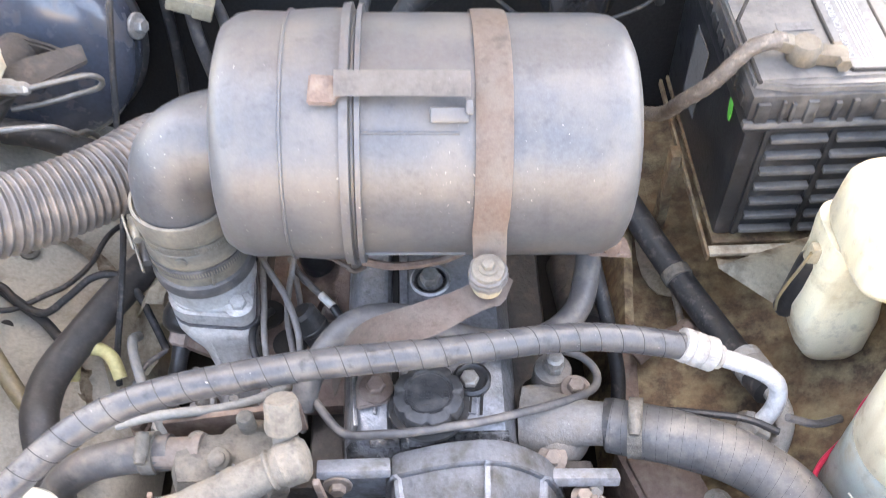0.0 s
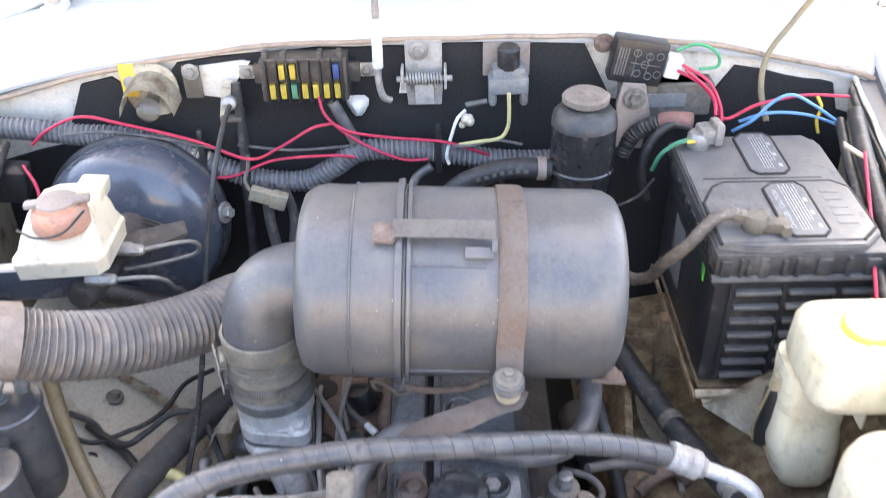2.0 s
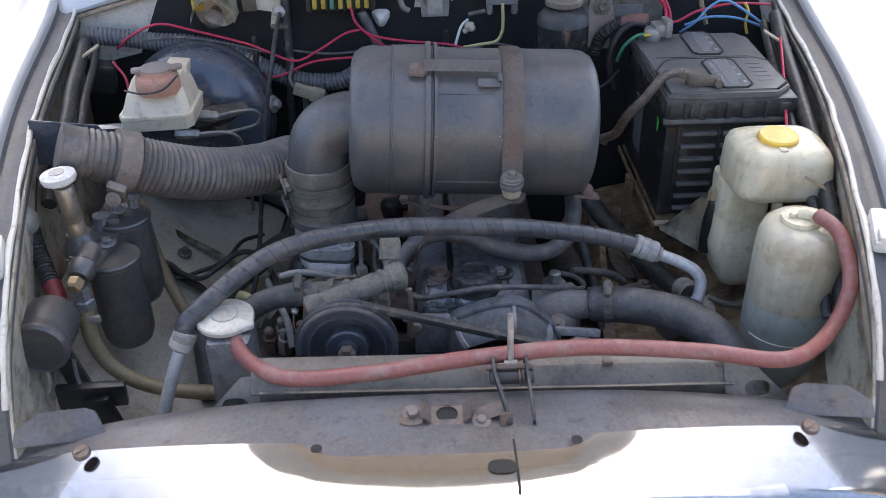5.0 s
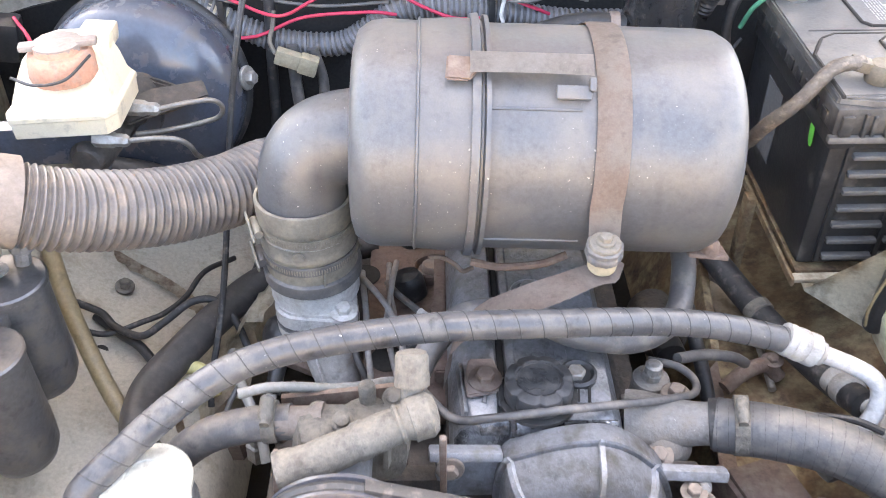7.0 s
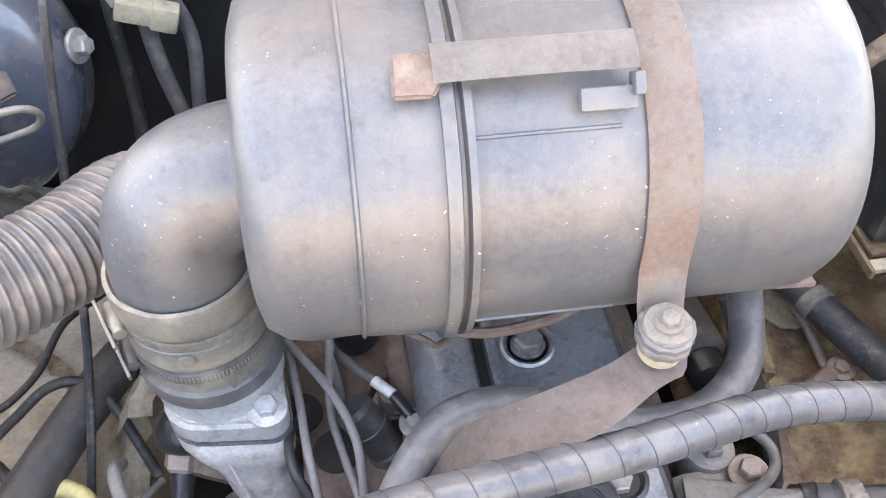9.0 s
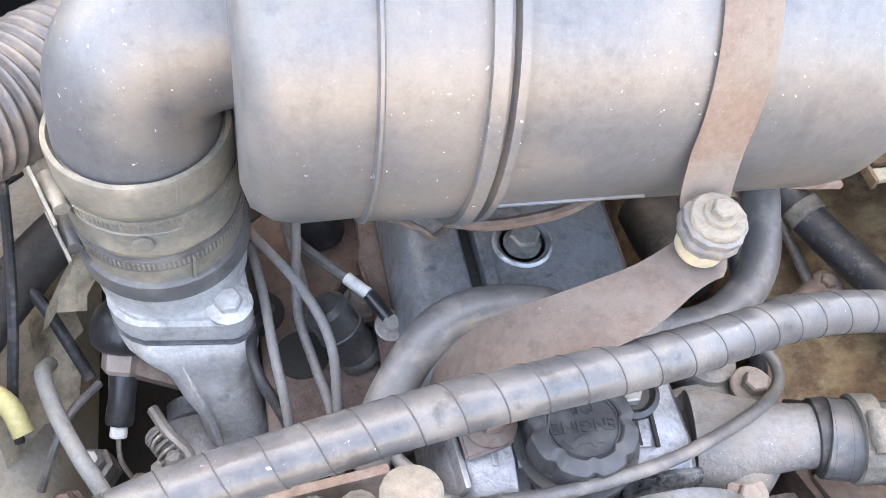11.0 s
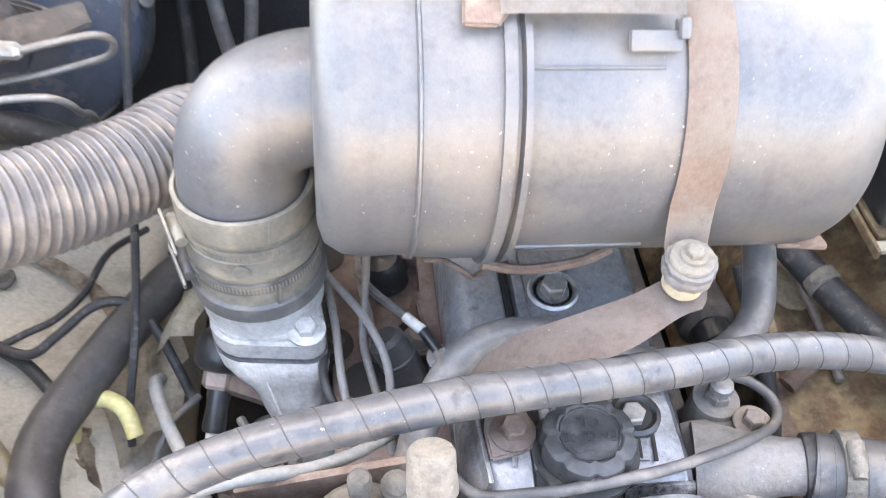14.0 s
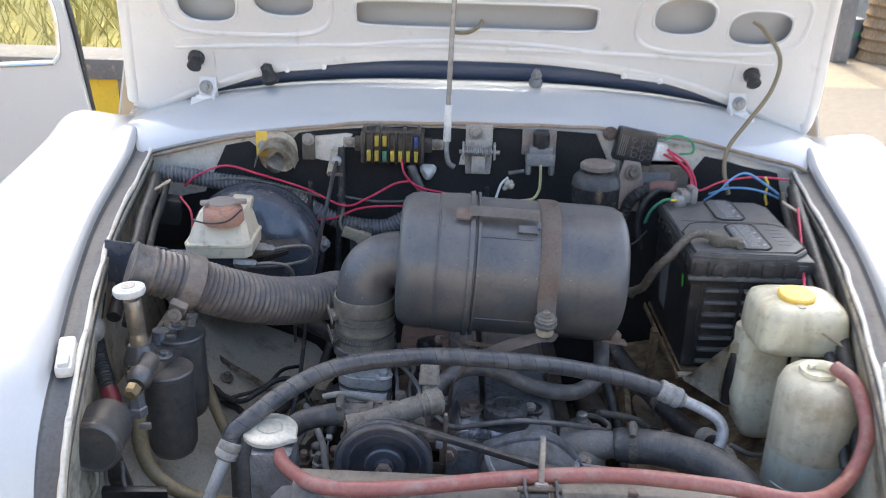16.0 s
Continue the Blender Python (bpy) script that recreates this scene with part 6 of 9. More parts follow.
part("cap_ring", lathe([(0.0206, 0.0196), (0.0202, 0.0206), (0.0196, 0.0206), (0.0192, 0.0196)], (0.0485, 0.3410, 0.8295), (0, 0, 1), 48), CAPPL, cap)
turn = Matrix.Translation((0.0485, 0.3410, 0.8491)) @ Matrix.Rotation(math.pi - 0.06, 4, "Z")
text_part("ENGINE", 0.0105, turn @ Matrix.Translation((0, 0.0015, 0)), CAPPL, cap, 0.0011)
text_part("OIL", 0.0105, turn @ Matrix.Translation((0, -0.0095, 0)), CAPPL, cap, 0.0011)
bm = slab([(-0.009, 0.008), (0.005, 0.008), (0.0085, 0.0115), (0.014, 0.0085), (0.0145, 0.0095), (0.009, 0.015), (0.004, 0.0125), (-0.002, 0.0125), (-0.002, 0.0145), (-0.005, 0.0145), (-0.005, 0.0125), (-0.009, 0.0125)], 0.001, turn)
part("oil_can_mark", bm, CAPPL, cap)
# embossed maker's letters on the cover, as plain bars
bm = bmesh.new()
for i, w in enumerate((0.008, 0.006, 0.007, 0.006)):
    box((w, 0.013, 0.0016), (0.052 + i * 0.0105, 0.392, 0.8278), 0.0004, (0, 0, 0), bm)
    box((w, 0.003, 0.0016), (0.052 + i * 0.0105, 0.378, 0.8278), 0.0004, (0, 0, 0), bm)
part("embossed_mark", bm, DARKALLOY, eng)
part("filler_neck", lathe([(0.0375, -0.002), (0.037, 0.0015), (0.031, 0.002)], (0.0485, 0.341, 0.827), (0, 0, 1), 40), LIDSIDE, eng, "oily recess round the filler")
part("cover_slot", box((0.0065, 0.40, 0.004), (0.017, 0.57, 0.8165), 0.001), DARK, eng)
part("breather_pipe", tube([(-0.07, 0.37, 0.82), (-0.052, 0.345, 0.822), (-0.036, 0.323, 0.823), (-0.022, 0.315, 0.824), (0.002, 0.311, 0.831), (0.026, 0.308, 0.838), (0.065, 0.310, 0.842), (0.109, 0.321, 0.834), (0.172, 0.349, 0.81), (0.206, 0.373, 0.79), (0.212, 0.394, 0.787), (0.198, 0.412, 0.788), (0.172, 0.424, 0.785)], 0.0041, 12, 80), GREYRUBBER, eng, "thin bent grey pipe")
# front belt cover: hood with a flat rear flange, ribs and ears
HOOD = spline([(0.006, 0, 0.755), (0.009, 0, 0.795), (0.017, 0, 0.813), (0.032, 0, 0.8205), (0.053, 0, 0.8290), (0.078, 0, 0.8350), (0.104, 0, 0.8350), (0.124, 0, 0.8255), (0.143, 0, 0.8085), (0.158, 0, 0.788), (0.168, 0, 0.762), (0.174, 0, 0.735)], 44)
HOODSEC = [(0.3005, -0.03), (0.3005, -0.001), (0.299, 0.0), (0.2795, 0.0012), (0.278, -0.0005), (0.2775, -0.0045), (0.266, -0.0065), (0.2525, -0.0115), (0.244, -0.019), (0.2405, -0.027)]
hub = Vector((0.085, 0, 0.735))


def hood_point(p, y, d, lift=0.0):
    out = (p - hub).normalized()
    q = p + out * (d + lift)
    return (q.x, y - lift * 0.5, q.z)


bm = loft([[hood_point(p, y, d) for y, d in HOODSEC] for p in HOOD])
bmesh.ops.solidify(bm, geom=bm.faces[:], thickness=0.003)
part("front_cover", bm, COVERCAST, eng, "ribbed cast front belt cover", 30)
for k, w in ((8, 0.0026), (23, 0.0022), (34, 0.0030)):
    p = HOOD[k]
    side = Vector((HOOD[k + 1].x - HOOD[k - 1].x, 0, HOOD[k + 1].z - HOOD[k - 1].z)).normalized()
    rows = []
    for y, d in HOODSEC[3:]:
        c_ = [Vector(hood_point(p, y, d, li)) for li in (-0.002, 0.0036)]
        rows.append([c_[0] - side * w * 1.4, c_[1] - side * w, c_[1] + side * w, c_[0] + side * w * 1.4])
    part("rib", loft(rows), COVERCAST, eng, "cast rib", 30)
bm = box((0.066, 0.018, 0.010), (-0.020, 0.2890, 0.810), 0.003, (-24, 4, 2))
box((0.022, 0.010, 0.03), (-0.036, 0.283, 0.798), 0.005, (0, 0, 0), bm)
box((0.05, 0.006, 0.06), (-0.012, 0.290, 0.78), 0.002, (0, 0, 0), bm)
part("cover_ear", bm, COVERCAST, eng, "flat cast ear of the belt cover")
bm = box((0.07, 0.015, 0.011), (0.186, 0.288, 0.778), 0.003, (-24, 8, 2))
part("cover_ear", bm, COVERCAST, eng, "flat cast ear of the belt cover")
bolt(eng, (-0.034, 0.276, 0.806), 0.0075, 0.008, (0, -1, 0.1), CLAMPBROWN)
bolt(eng, (0.197, 0.270, 0.752), 0.0085, 0.012, (0.1, -0.9, 0.5), CLAMPBROWN)
bolt(eng, (0.196, 0.282, 0.765), 0.006, 0.010, (0.1, -0.7, 0.7), STEEL)
part("front_plate", box((0.3, 0.02, 0.16), (0.05, 0.30, 0.69), 0.006), IRON, eng)
part("lower_cover", box((0.22, 0.07, 0.12), (0.06, 0.27, 0.64), 0.03), IRON, eng)
# thermostat housing
part("thermostat_neck", lathe([(0.033, -0.02), (0.0315, -0.004), (0.0275, 0.012), (0.0235, 0.028), (0.021, 0.044), (0.0205, 0.058), (0.0225, 0.059), (0.0225, 0.0615), (0.0195, 0.062)], (0.158, 0.346, 0.779), (1, -0.2, 0.205), 32), OUTLET, eng, "dusty cast aluminium water outlet")
part("hose_collar", lathe([(0.0205, 0.056), (0.024, 0.0565), (0.0245, 0.066), (0.0225, 0.0705)], (0.158, 0.346, 0.779), (1, -0.2, 0.205), 32), RUBBER, eng, "black rubber collar")
bm = lathe([(0.036, 0), (0.039, 0.012), (0.036, 0.03), (0.026, 0.045), (0.012, 0.05)], (0.164, 0.345, 0.745), (0.05, 0, 1), 32)
box((0.06, 0.05, 0.03), (0.165, 0.365, 0.765), 0.012, (0, 0, 0), bm)
part("thermostat_housing", bm, OUTLET, eng, "dusty cast thermostat housing")
part("sensor_boss", lathe([(0.034, -0.01), (0.026, 0.008), (0.0205, 0.022), (0.019, 0.056), (0.018, 0.0585), (0.0, 0.0585)], (0.171, 0.402, 0.724), (0, 0.0, 1), 28), OUTLET, eng)
bm = lathe([(0.0105, 0), (0.0105, 0.007), (0.009, 0.009)], (0.172, 0.403, 0.7825), (0, 0, 1), 6)
lathe([(0.009, 0.008), (0.009, 0.017), (0.006, 0.019)], (0.172, 0.403, 0.7825), (0, 0, 1), 10, bm)
part("water_sensor", bm, STEEL, eng, "pale hexagon water sensor", 25)
part("sensor_lug", lathe([(0.0135, -0.02), (0.013, 0.0), (0.011, 0.001)], (0.190, 0.376, 0.784), (0, 0, 1), 20), OUTLET, eng)
bolt(eng, (0.190, 0.376, 0.785), 0.0085, 0.010, (0, 0, 1), CLAMPBROWN)
bolt(eng, (0.161, 0.308, 0.778), 0.008, 0.007, (0, -0.3, 1), CLAMPBROWN)
bolt(eng, (0.187, 0.272, 0.77), 0.007, 0.007, (0, 0, 1), CLAMPBROWN)
# manifold side
part("side_plate", box((0.095, 0.40, 0.02), (-0.078, 0.585, 0.742), 0.006), HEADBROWN, eng, "rust brown head casting")
part("side_rail", slab([(-0.0475, 0.42), (-0.0325, 0.42), (-0.0325, 0.485), (-0.0335, 0.515), (-0.0345, 0.78), (-0.0455, 0.78), (-0.0475, 0.535), (-0.052, 0.522), (-0.050, 0.505), (-0.046, 0.49)], 0.02, Matrix.Translation((0, 0, 0.757)), 0.002), HEADBROWN, eng, "brown cast rail beside the cam cover")
for y in (0.495, 0.60, 0.70):
    part("stud_pocket", lathe([(0.0205, -0.004), (0.0205, 0.008), (0.018, 0.010), (0.0165, 0.006), (0.016, -0.002), (0.0, -0.002)], (-0.052, y, 0.757), (0, 0, 1), 28), HEADBROWN, eng, "round cast pocket")
    part("stud_nut", lathe([(0.0145, 0), (0.0145, 0.004), (0.0105, 0.0045), (0.0105, 0.012), (0.009, 0.014)], (-0.052, y, 0.756), (0.1, 0, 1), 20), STRAP, eng, "brown collared nut")
for x, y in ((-0.098, 0.462), (-0.125, 0.50), (-0.13, 0.60)):
    part("casting_hole", lathe([(0.019, -0.002), (0.0185, 0.0012), (0.0, 0.0012)], (x, y, 0.7525), (0, 0, 1), 24), DARK, eng, "dark hole in the casting")
for y in (0.565, 0.665):
    part("glow_plug_boot", lathe([(0.0175, 0), (0.0185, 0.012), (0.0185, 0.022), (0.015, 0.03), (0.0, 0.032)], (-0.072, y, 0.752), (-0.25, 0.1, 1), 28), BLACKPL, eng, "black rubber boot")
for pts in ([(-0.13, 0.58, 0.775), (-0.125, 0.53, 0.800), (-0.119, 0.48, 0.803), (-0.116, 0.44, 0.797), (-0.112, 0.41, 0.776), (-0.11, 0.38, 0.72)],
            [(-0.135, 0.56, 0.79), (-0.124, 0.53, 0.808), (-0.096, 0.48, 0.812), (-0.081, 0.44, 0.806), (-0.080, 0.41, 0.776), (-0.082, 0.38, 0.72)],
            [(-0.09, 0.58, 0.79), (-0.093, 0.53, 0.802), (-0.098, 0.48, 0.785), (-0.091, 0.44, 0.775), (-0.084, 0.41, 0.762), (-0.085, 0.38, 0.71)],
            [(-0.10, 0.60, 0.77), (-0.098, 0.55, 0.775), (-0.092, 0.52, 0.762), (-0.09, 0.50, 0.74)]):
    part("injector_pipe", tube(pts, 0.0034, 10), PALEPIPE, eng, "dusty grey fuel pipe")
part("bleed_hose", tube([(-0.116, 0.49, 0.774), (-0.129, 0.46, 0.79), (-0.127, 0.43, 0.789), (-0.114, 0.41, 0.767), (-0.105, 0.39, 0.73)], 0.0038, 10), RUBBER, eng, "thin black hose")
part("sensor_lead", tube([(-0.10, 0.55, 0.785), (-0.0885, 0.526, 0.79), (-0.075, 0.509, 0.791), (-0.0625, 0.4955, 0.790)], 0.0038, 8), GREYRUBBER, eng)
part("lead_tag", tube([(-0.0629, 0.496, 0.790), (-0.0498, 0.4814, 0.789)], 0.0046, 10), WHITEPL, eng, "pale cable tag")
part("lead_boot", tube([(-0.0498, 0.4814, 0.789), (-0.0385, 0.464, 0.783)], 0.0048, 10), BLACKPL, eng, "black lead boot")
bolt(eng, (-0.0374, 0.4605, 0.779), 0.0065, 0.007, (0, -0.2, 1), STEEL)
part("injector_body", lathe([(0.018, -0.004), (0.0175, 0.0), (0.0155, 0.002), (0.0155, 0.022), (0.0165, 0.023), (0.0165, 0.027), (0.0155, 0.028), (0.015, 0.046), (0.011, 0.05)], (-0.060, 0.458, 0.756), (-0.52, 0.3, 1), 28), LIDSIDE, eng, "dark injector body")
part("fuel_pump", box((0.10, 0.12, 0.1), (-0.17, 0.36, 0.655), 0.02), IRON, eng)
part("fuel_pump_head", lathe([(0.034, 0), (0.034, 0.03), (0.026, 0.036), (0.026, 0.05)], (-0.175, 0.43, 0.66), (0, 1, 0.1), 24), DARKALLOY, eng)
for i in range(4):
    q = radians(40 + i * 80)
    part("pump_union", lathe([(0.007, 0), (0.007, 0.018), (0.005, 0.03)], (-0.175 + 0.02 * math.cos(q), 0.40, 0.70 + 0.01 * math.sin(q)), (0.2 * math.cos(q), 0.3, 1), 6), STEEL, eng, "", 25)
so_, sdn = Vector((-0.211, 0.500, 0.760)), Vector((-0.20, -0.78, -0.61)).normalized()
part("stop_solenoid", lathe([(0.006, -0.018), (0.015, -0.0155), (0.0215, -0.009), (0.0245, 0.0), (0.0245, 0.010), (0.0225, 0.0165), (0.017, 0.0205), (0.010, 0.022)], so_, sdn, 36, wob=lambda q: 1 + 0.012 * math.cos(9 * q)), BLACKPL, eng, "black rubber capped stop solenoid")
part("solenoid_nut", lathe([(0.0155, 0.019), (0.016, 0.021), (0.016, 0.032), (0.0135, 0.035)], so_, sdn, 6), STRAP, eng, "brown hexagon nut", 25)
part("terminal_boot", lathe([(0.0095, 0.034), (0.010, 0.038), (0.0088, 0.05), (0.0098, 0.066), (0.0088, 0.070)], so_, sdn, 20), BLACKPL, eng, "black terminal boot")
part("boot_tip", lathe([(0.0055, 0.069), (0.006, 0.071), (0.006, 0.078), (0.005, 0.079)], so_, sdn, 12), WHITEPL, eng, "white plastic tip")
tp = so_ + sdn * 0.079
part("tip_wire", tube([tp, tp + Vector((0, -0.012, -0.012)), tp + Vector((0.006, -0.02, -0.03))], 0.0018, 6), BRAKEPIPE, eng)
bm = box((0.06, 0.03, 0.022), (-0.197, 0.478, 0.742), 0.009, (20, 10, -20))
part("solenoid_housing", bm, RUST, eng, "brown cast pump housing")
for k, (x, y, z) in enumerate(((-0.26, 0.40, 0.70), (-0.235, 0.39, 0.705), (-0.21, 0.40, 0.71), (-0.245, 0.43, 0.695), (-0.19, 0.42, 0.705))):
    part("delivery_valve", lathe([(0.012, -0.03), (0.012, 0.0), (0.0085, 0.002), (0.0085, 0.014), (0.006, 0.018)], (x, y, z), (0.1 * math.sin(k * 2), -0.2, 1), 6), STEEL if k % 2 else RUST, eng, "", 25)
part("pump_lever", tube([(-0.20, 0.445, 0.735), (-0.19, 0.425, 0.738), (-0.178, 0.41, 0.73), (-0.185, 0.395, 0.72)], 0.004, 8), BRAKEPIPE, eng)
part("lever_spring", helix([(-0.20, 0.43, 0.728), (-0.193, 0.418, 0.732), (-0.186, 0.405, 0.728)], 0.007, 0.004, 0.0014), BRAKEPIPE, eng)
part("loop_wire", tube([(-0.235, 0.47, 0.735), (-0.25, 0.445, 0.745), (-0.262, 0.425, 0.735), (-0.275, 0.41, 0.71)], 0.003, 8), GREYRUBBER, eng)

# oil mount bracket of the air cleaner
arm = thing("mounting_bracket", (0.06, 0.36, 0.92), "rusty steel bracket with a rubber mount for the air cleaner", "bracket")
path = spline([(0.121, 0.386, 0.938), (0.10, 0.380, 0.942), (0.065, 0.362, 0.942), (0.03, 0.358, 0.930), (-0.008, 0.362, 0.905), (-0.03, 0.365, 0.87), (-0.035, 0.37, 0.82)], 24)
rows = []
for i, p in enumerate(path):
    w = (0.010 if i < 1 else 0.0145) + 0.006 * math.sin(i / 24 * math.pi)
    rows.append([p + Vector((0.004, w, 0)), p, p + Vector((-0.004, -w, 0))])
bm = loft(rows)
bmesh.ops.solidify(bm, geom=bm.faces[:], thickness=0.004)
part("arm", bm, ARMBROWN, arm, "dusty brown bent steel arm")
mo = Vector((0.102, 0.385, 0.946))
part("mount_base", lathe([(0.0115, -0.002), (0.0128, 0.0), (0.0132, 0.004), (0.0118, 0.007), (0.0128, 0.011)], mo, (0, -0.1, 1), 32), BUSH, arm, "cream base bush")
part("rubber_mount", lathe([(0.0130, 0.011), (0.0158, 0.0125), (0.0168, 0.016), (0.0160, 0.0185), (0.0145, 0.0195), (0.0162, 0.021), (0.0160, 0.0245), (0.0140, 0.026)], mo, (0, -0.1, 1), 64,
     wob=lambda q: 1 + 0.025 * math.cos(5 * q) + 0.02 * math.sin(11 * q) + 0.012 * math.sin(23 * q)), GREYRUBBER, arm)
part("mount_washer", lathe([(0.0138, 0.0245), (0.0142, 0.0255), (0.0142, 0.0275), (0.0132, 0.0288), (0.0085, 0.0295), (0.0082, 0.0318), (0.0076, 0.0322)], mo, (0, -0.1, 1), 48), DUSTCAST, arm)
bolt(arm, tuple(mo + Vector((0, -0.003, 0.0302))), 0.0058, 0.006, (0, -0.1, 1), DUSTCAST, False)

# steering pump group with dust caked pipe elbow
pump = thing("steering_pump", (-0.12, 0.25, 0.8), "dust caked steering pump with a belt pulley", "pump")
part("casting", box((0.10, 0.05, 0.06), (-0.118, 0.275, 0.845), 0.02, (0, 8, 6)), DUSTCAST, pump)
bm = lathe([(0.03, 0), (0.034, 0.01), (0.028, 0.022), (0.014, 0.028)], (-0.105, 0.288, 0.835), (0, -0.15, 1), 24)
lathe([(0.0075, 0), (0.0075, 0.018), (0.006, 0.02)], (-0.104, 0.302, 0.868), (0, 0, 1), 14, bm)
lathe([(0.008, 0), (0.008, 0.012), (0.006, 0.014)], (-0.124, 0.276, 0.865), (0, -0.2, 1), 14, bm)
part("cover_dome", bm, DUSTCAST, pump)
for (x, y, z, r_) in ((-0.122, 0.266, 0.884, 0.0065), (-0.146, 0.29, 0.868, 0.007), (-0.082, 0.305, 0.868, 0.007)):
    part("cover_bolt", lathe([(r_ * 1.5, -0.012), (r_ * 1.45, 0), (r_, 0.001), (r_, 0.006), (r_ * 0.8, 0.007)], (x, y, z), (0, -0.35, 1), 14), DUSTCAST, pump)
for k in range(4):
    part("casting_rib", box((0.005, 0.03, 0.028), (-0.15 + 0.022 * k, 0.262, 0.856), 0.002, (-14, 0, 12 - 8 * k)), DUSTCAST, pump)
part("delivery_pipe", tube([(-0.17, 0.215, 0.886), (-0.14, 0.222, 0.890), (-0.105, 0.235, 0.896), (-0.075, 0.246, 0.902), (-0.056, 0.252, 0.905)], 0.0150, 20, 60, lambda s: 1 + 0.03 * math.sin(s * 23) + (0.10 if 0.48 < s < 0.54 else 0) + (0.14 if 0.74 < s < 0.78 else 0) + (0.2 if s > 0.86 else 0)), DUSTCAST, pump, "dust caked delivery pipe")
part("elbow_cap", lathe([(0.0095, -0.03), (0.0095, 0), (0.0142, 0.001), (0.0146, 0.004), (0.0138, 0.014), (0.0136, 0.025), (0.0120, 0.028), (0.0, 0.028)], (-0.064, 0.272, 0.918), (0.0, 0.62, 1), 24, wob=lambda q: 1 + 0.02 * math.sin(3 * q)), DUSTCAST, pump, "dust caked upright union")
part("elbow_end", lathe([(0.016, -0.014), (0.0185, -0.006), (0.0185, 0.006), (0.014, 0.011), (0.006, 0.013)], (-0.056, 0.252, 0.905), (1, 0.25, 0.1), 20), DUSTCAST, pump)
part("suction_hose", tube([(-0.168, 0.285, 0.862), (-0.205, 0.285, 0.858), (-0.245, 0.283, 0.845), (-0.28, 0.28, 0.81), (-0.295, 0.28, 0.76)], 0.0155, 18), GREYRUBBER, pump, "grey suction hose")
part("stub", lathe([(0.014, 0), (0.014, 0.03), (0.017, 0.034), (0.017, 0.04)], (-0.18, 0.284, 0.862), (1, -0.05, 0.05), 20), CLAMPBROWN, pump)
clamp_band(pump, (-0.186, 0.285, 0.8615), (1, 0, 0.06), 0.0165, 0.012, DUSTCAST, (0, -0.2, 1))
part("backing_plate", box((0.12, 0.006, 0.045), (-0.122, 0.322, 0.838), 0.002, (0, -2, 5)), RUST, pump, "rust brown backing plate")
part("stay", box((0.006, 0.006, 0.09), (-0.04, 0.245, 0.85), 0.002, (8, 0, 0)), RUST, pump)
part("stay", box((0.005, 0.005, 0.11), (-0.18, 0.24, 0.825), 0.002, (0, 6, 0)), RUST, pump)
pulley = part("pulley", lathe([(0.02, -0.012), (0.058, -0.012), (0.0625, -0.009), (0.0625, -0.006), (0.053, -0.001), (0.0625, 0.005), (0.0625, 0.009), (0.0585, 0.011), (0.0555, 0.0105), (0.0545, 0.008), (0.049, 0.0075), (0.048, 0.010), (0.046, 0.010), (0.045, -0.004), (0.028, -0.006), (0.0265, 0.008), (0.024, 0.0095), (0.013, 0.007), (0.012, 0.014), (0.0, 0.014)], (-0.118, 0.175, 0.857), (0, -1, 0.05), 56), PULLEY, pump, "dark belt pulley")
part("pulley_nut", lathe([(0.011, 0.012), (0.011, 0.02), (0.008, 0.022)], (-0.118, 0.175, 0.857), (0, -1, 0.05), 6), RUST, pulley, "", 25)
part("pump_shaft", rod((-0.118, 0.18, 0.857), (-0.118, 0.27, 0.855), 0.02), DARKALLOY, pump)


def belt(a, b, w=0.011, h=0.008):
    a, b = Vector(a), Vector(b)
    d = b - a
    return box((d.length, w, h), (a + b) / 2, 0.002, (0, -math.degrees(math.atan2(d.z, d.x)), math.degrees(math.atan2(d.y, d.x))))


belts = thing("drive_belt", (0, 0.175, 0.86), "black rubber drive belt to the pump pulley", "belt")
part("upper_run", belt((-0.098, 0.177, 0.916), (0.125, 0.172, 0.850)), RUBBER, belts)
part("lower_run", belt((-0.155, 0.177, 0.807), (0.10, 0.172, 0.70)), RUBBER, belts)
part("wrap", tube([(-0.118 + 0.0605 * math.cos(radians(a)), 0.176, 0.857 + 0.0605 * math.sin(radians(a))) for a in range(70, 262, 16)], 0.005, 8), RUBBER, belts)
part("inner_run", belt((-0.06, 0.200, 0.785), (0.12, 0.195, 0.80), 0.009, 0.006), RUBBER, belts)
fan = thing("fan_pulley", (0.05, 0.2, 0.65), "dark water pump pulley behind the radiator", "pulley")
part("pulley", lathe([(0.03, -0.01), (0.075, -0.01), (0.066, 0), (0.075, 0.01), (0.03, 0.012), (0.0, 0.012)], (0.07, 0.19, 0.74), (0, -1, 0), 40), IRON, fan)
part("shaft", rod((0.07, 0.19, 0.74), (0.07, 0.26, 0.74), 0.02), IRON, fan)
mb = thing("engine_mount", (0.28, 0.3, 0.6), "rusty engine mounting bracket", "bracket")
part("plate", box((0.06, 0.09, 0.01), (0.283, 0.298, 0.72), 0.003, (0, 0, 18)), RUST, mb)
part("web", box((0.01, 0.09, 0.12), (0.25, 0.30, 0.66), 0.003, (0, 0, 18)), RUST, mb)
part("arm", box((0.1, 0.02, 0.03), (0.33, 0.27, 0.71), 0.006, (0, 0, 14)), RUST, mb)
bolt(mb, (0.32, 0.28, 0.728), 0.008, 0.008, (0, 0, 1), STEEL)

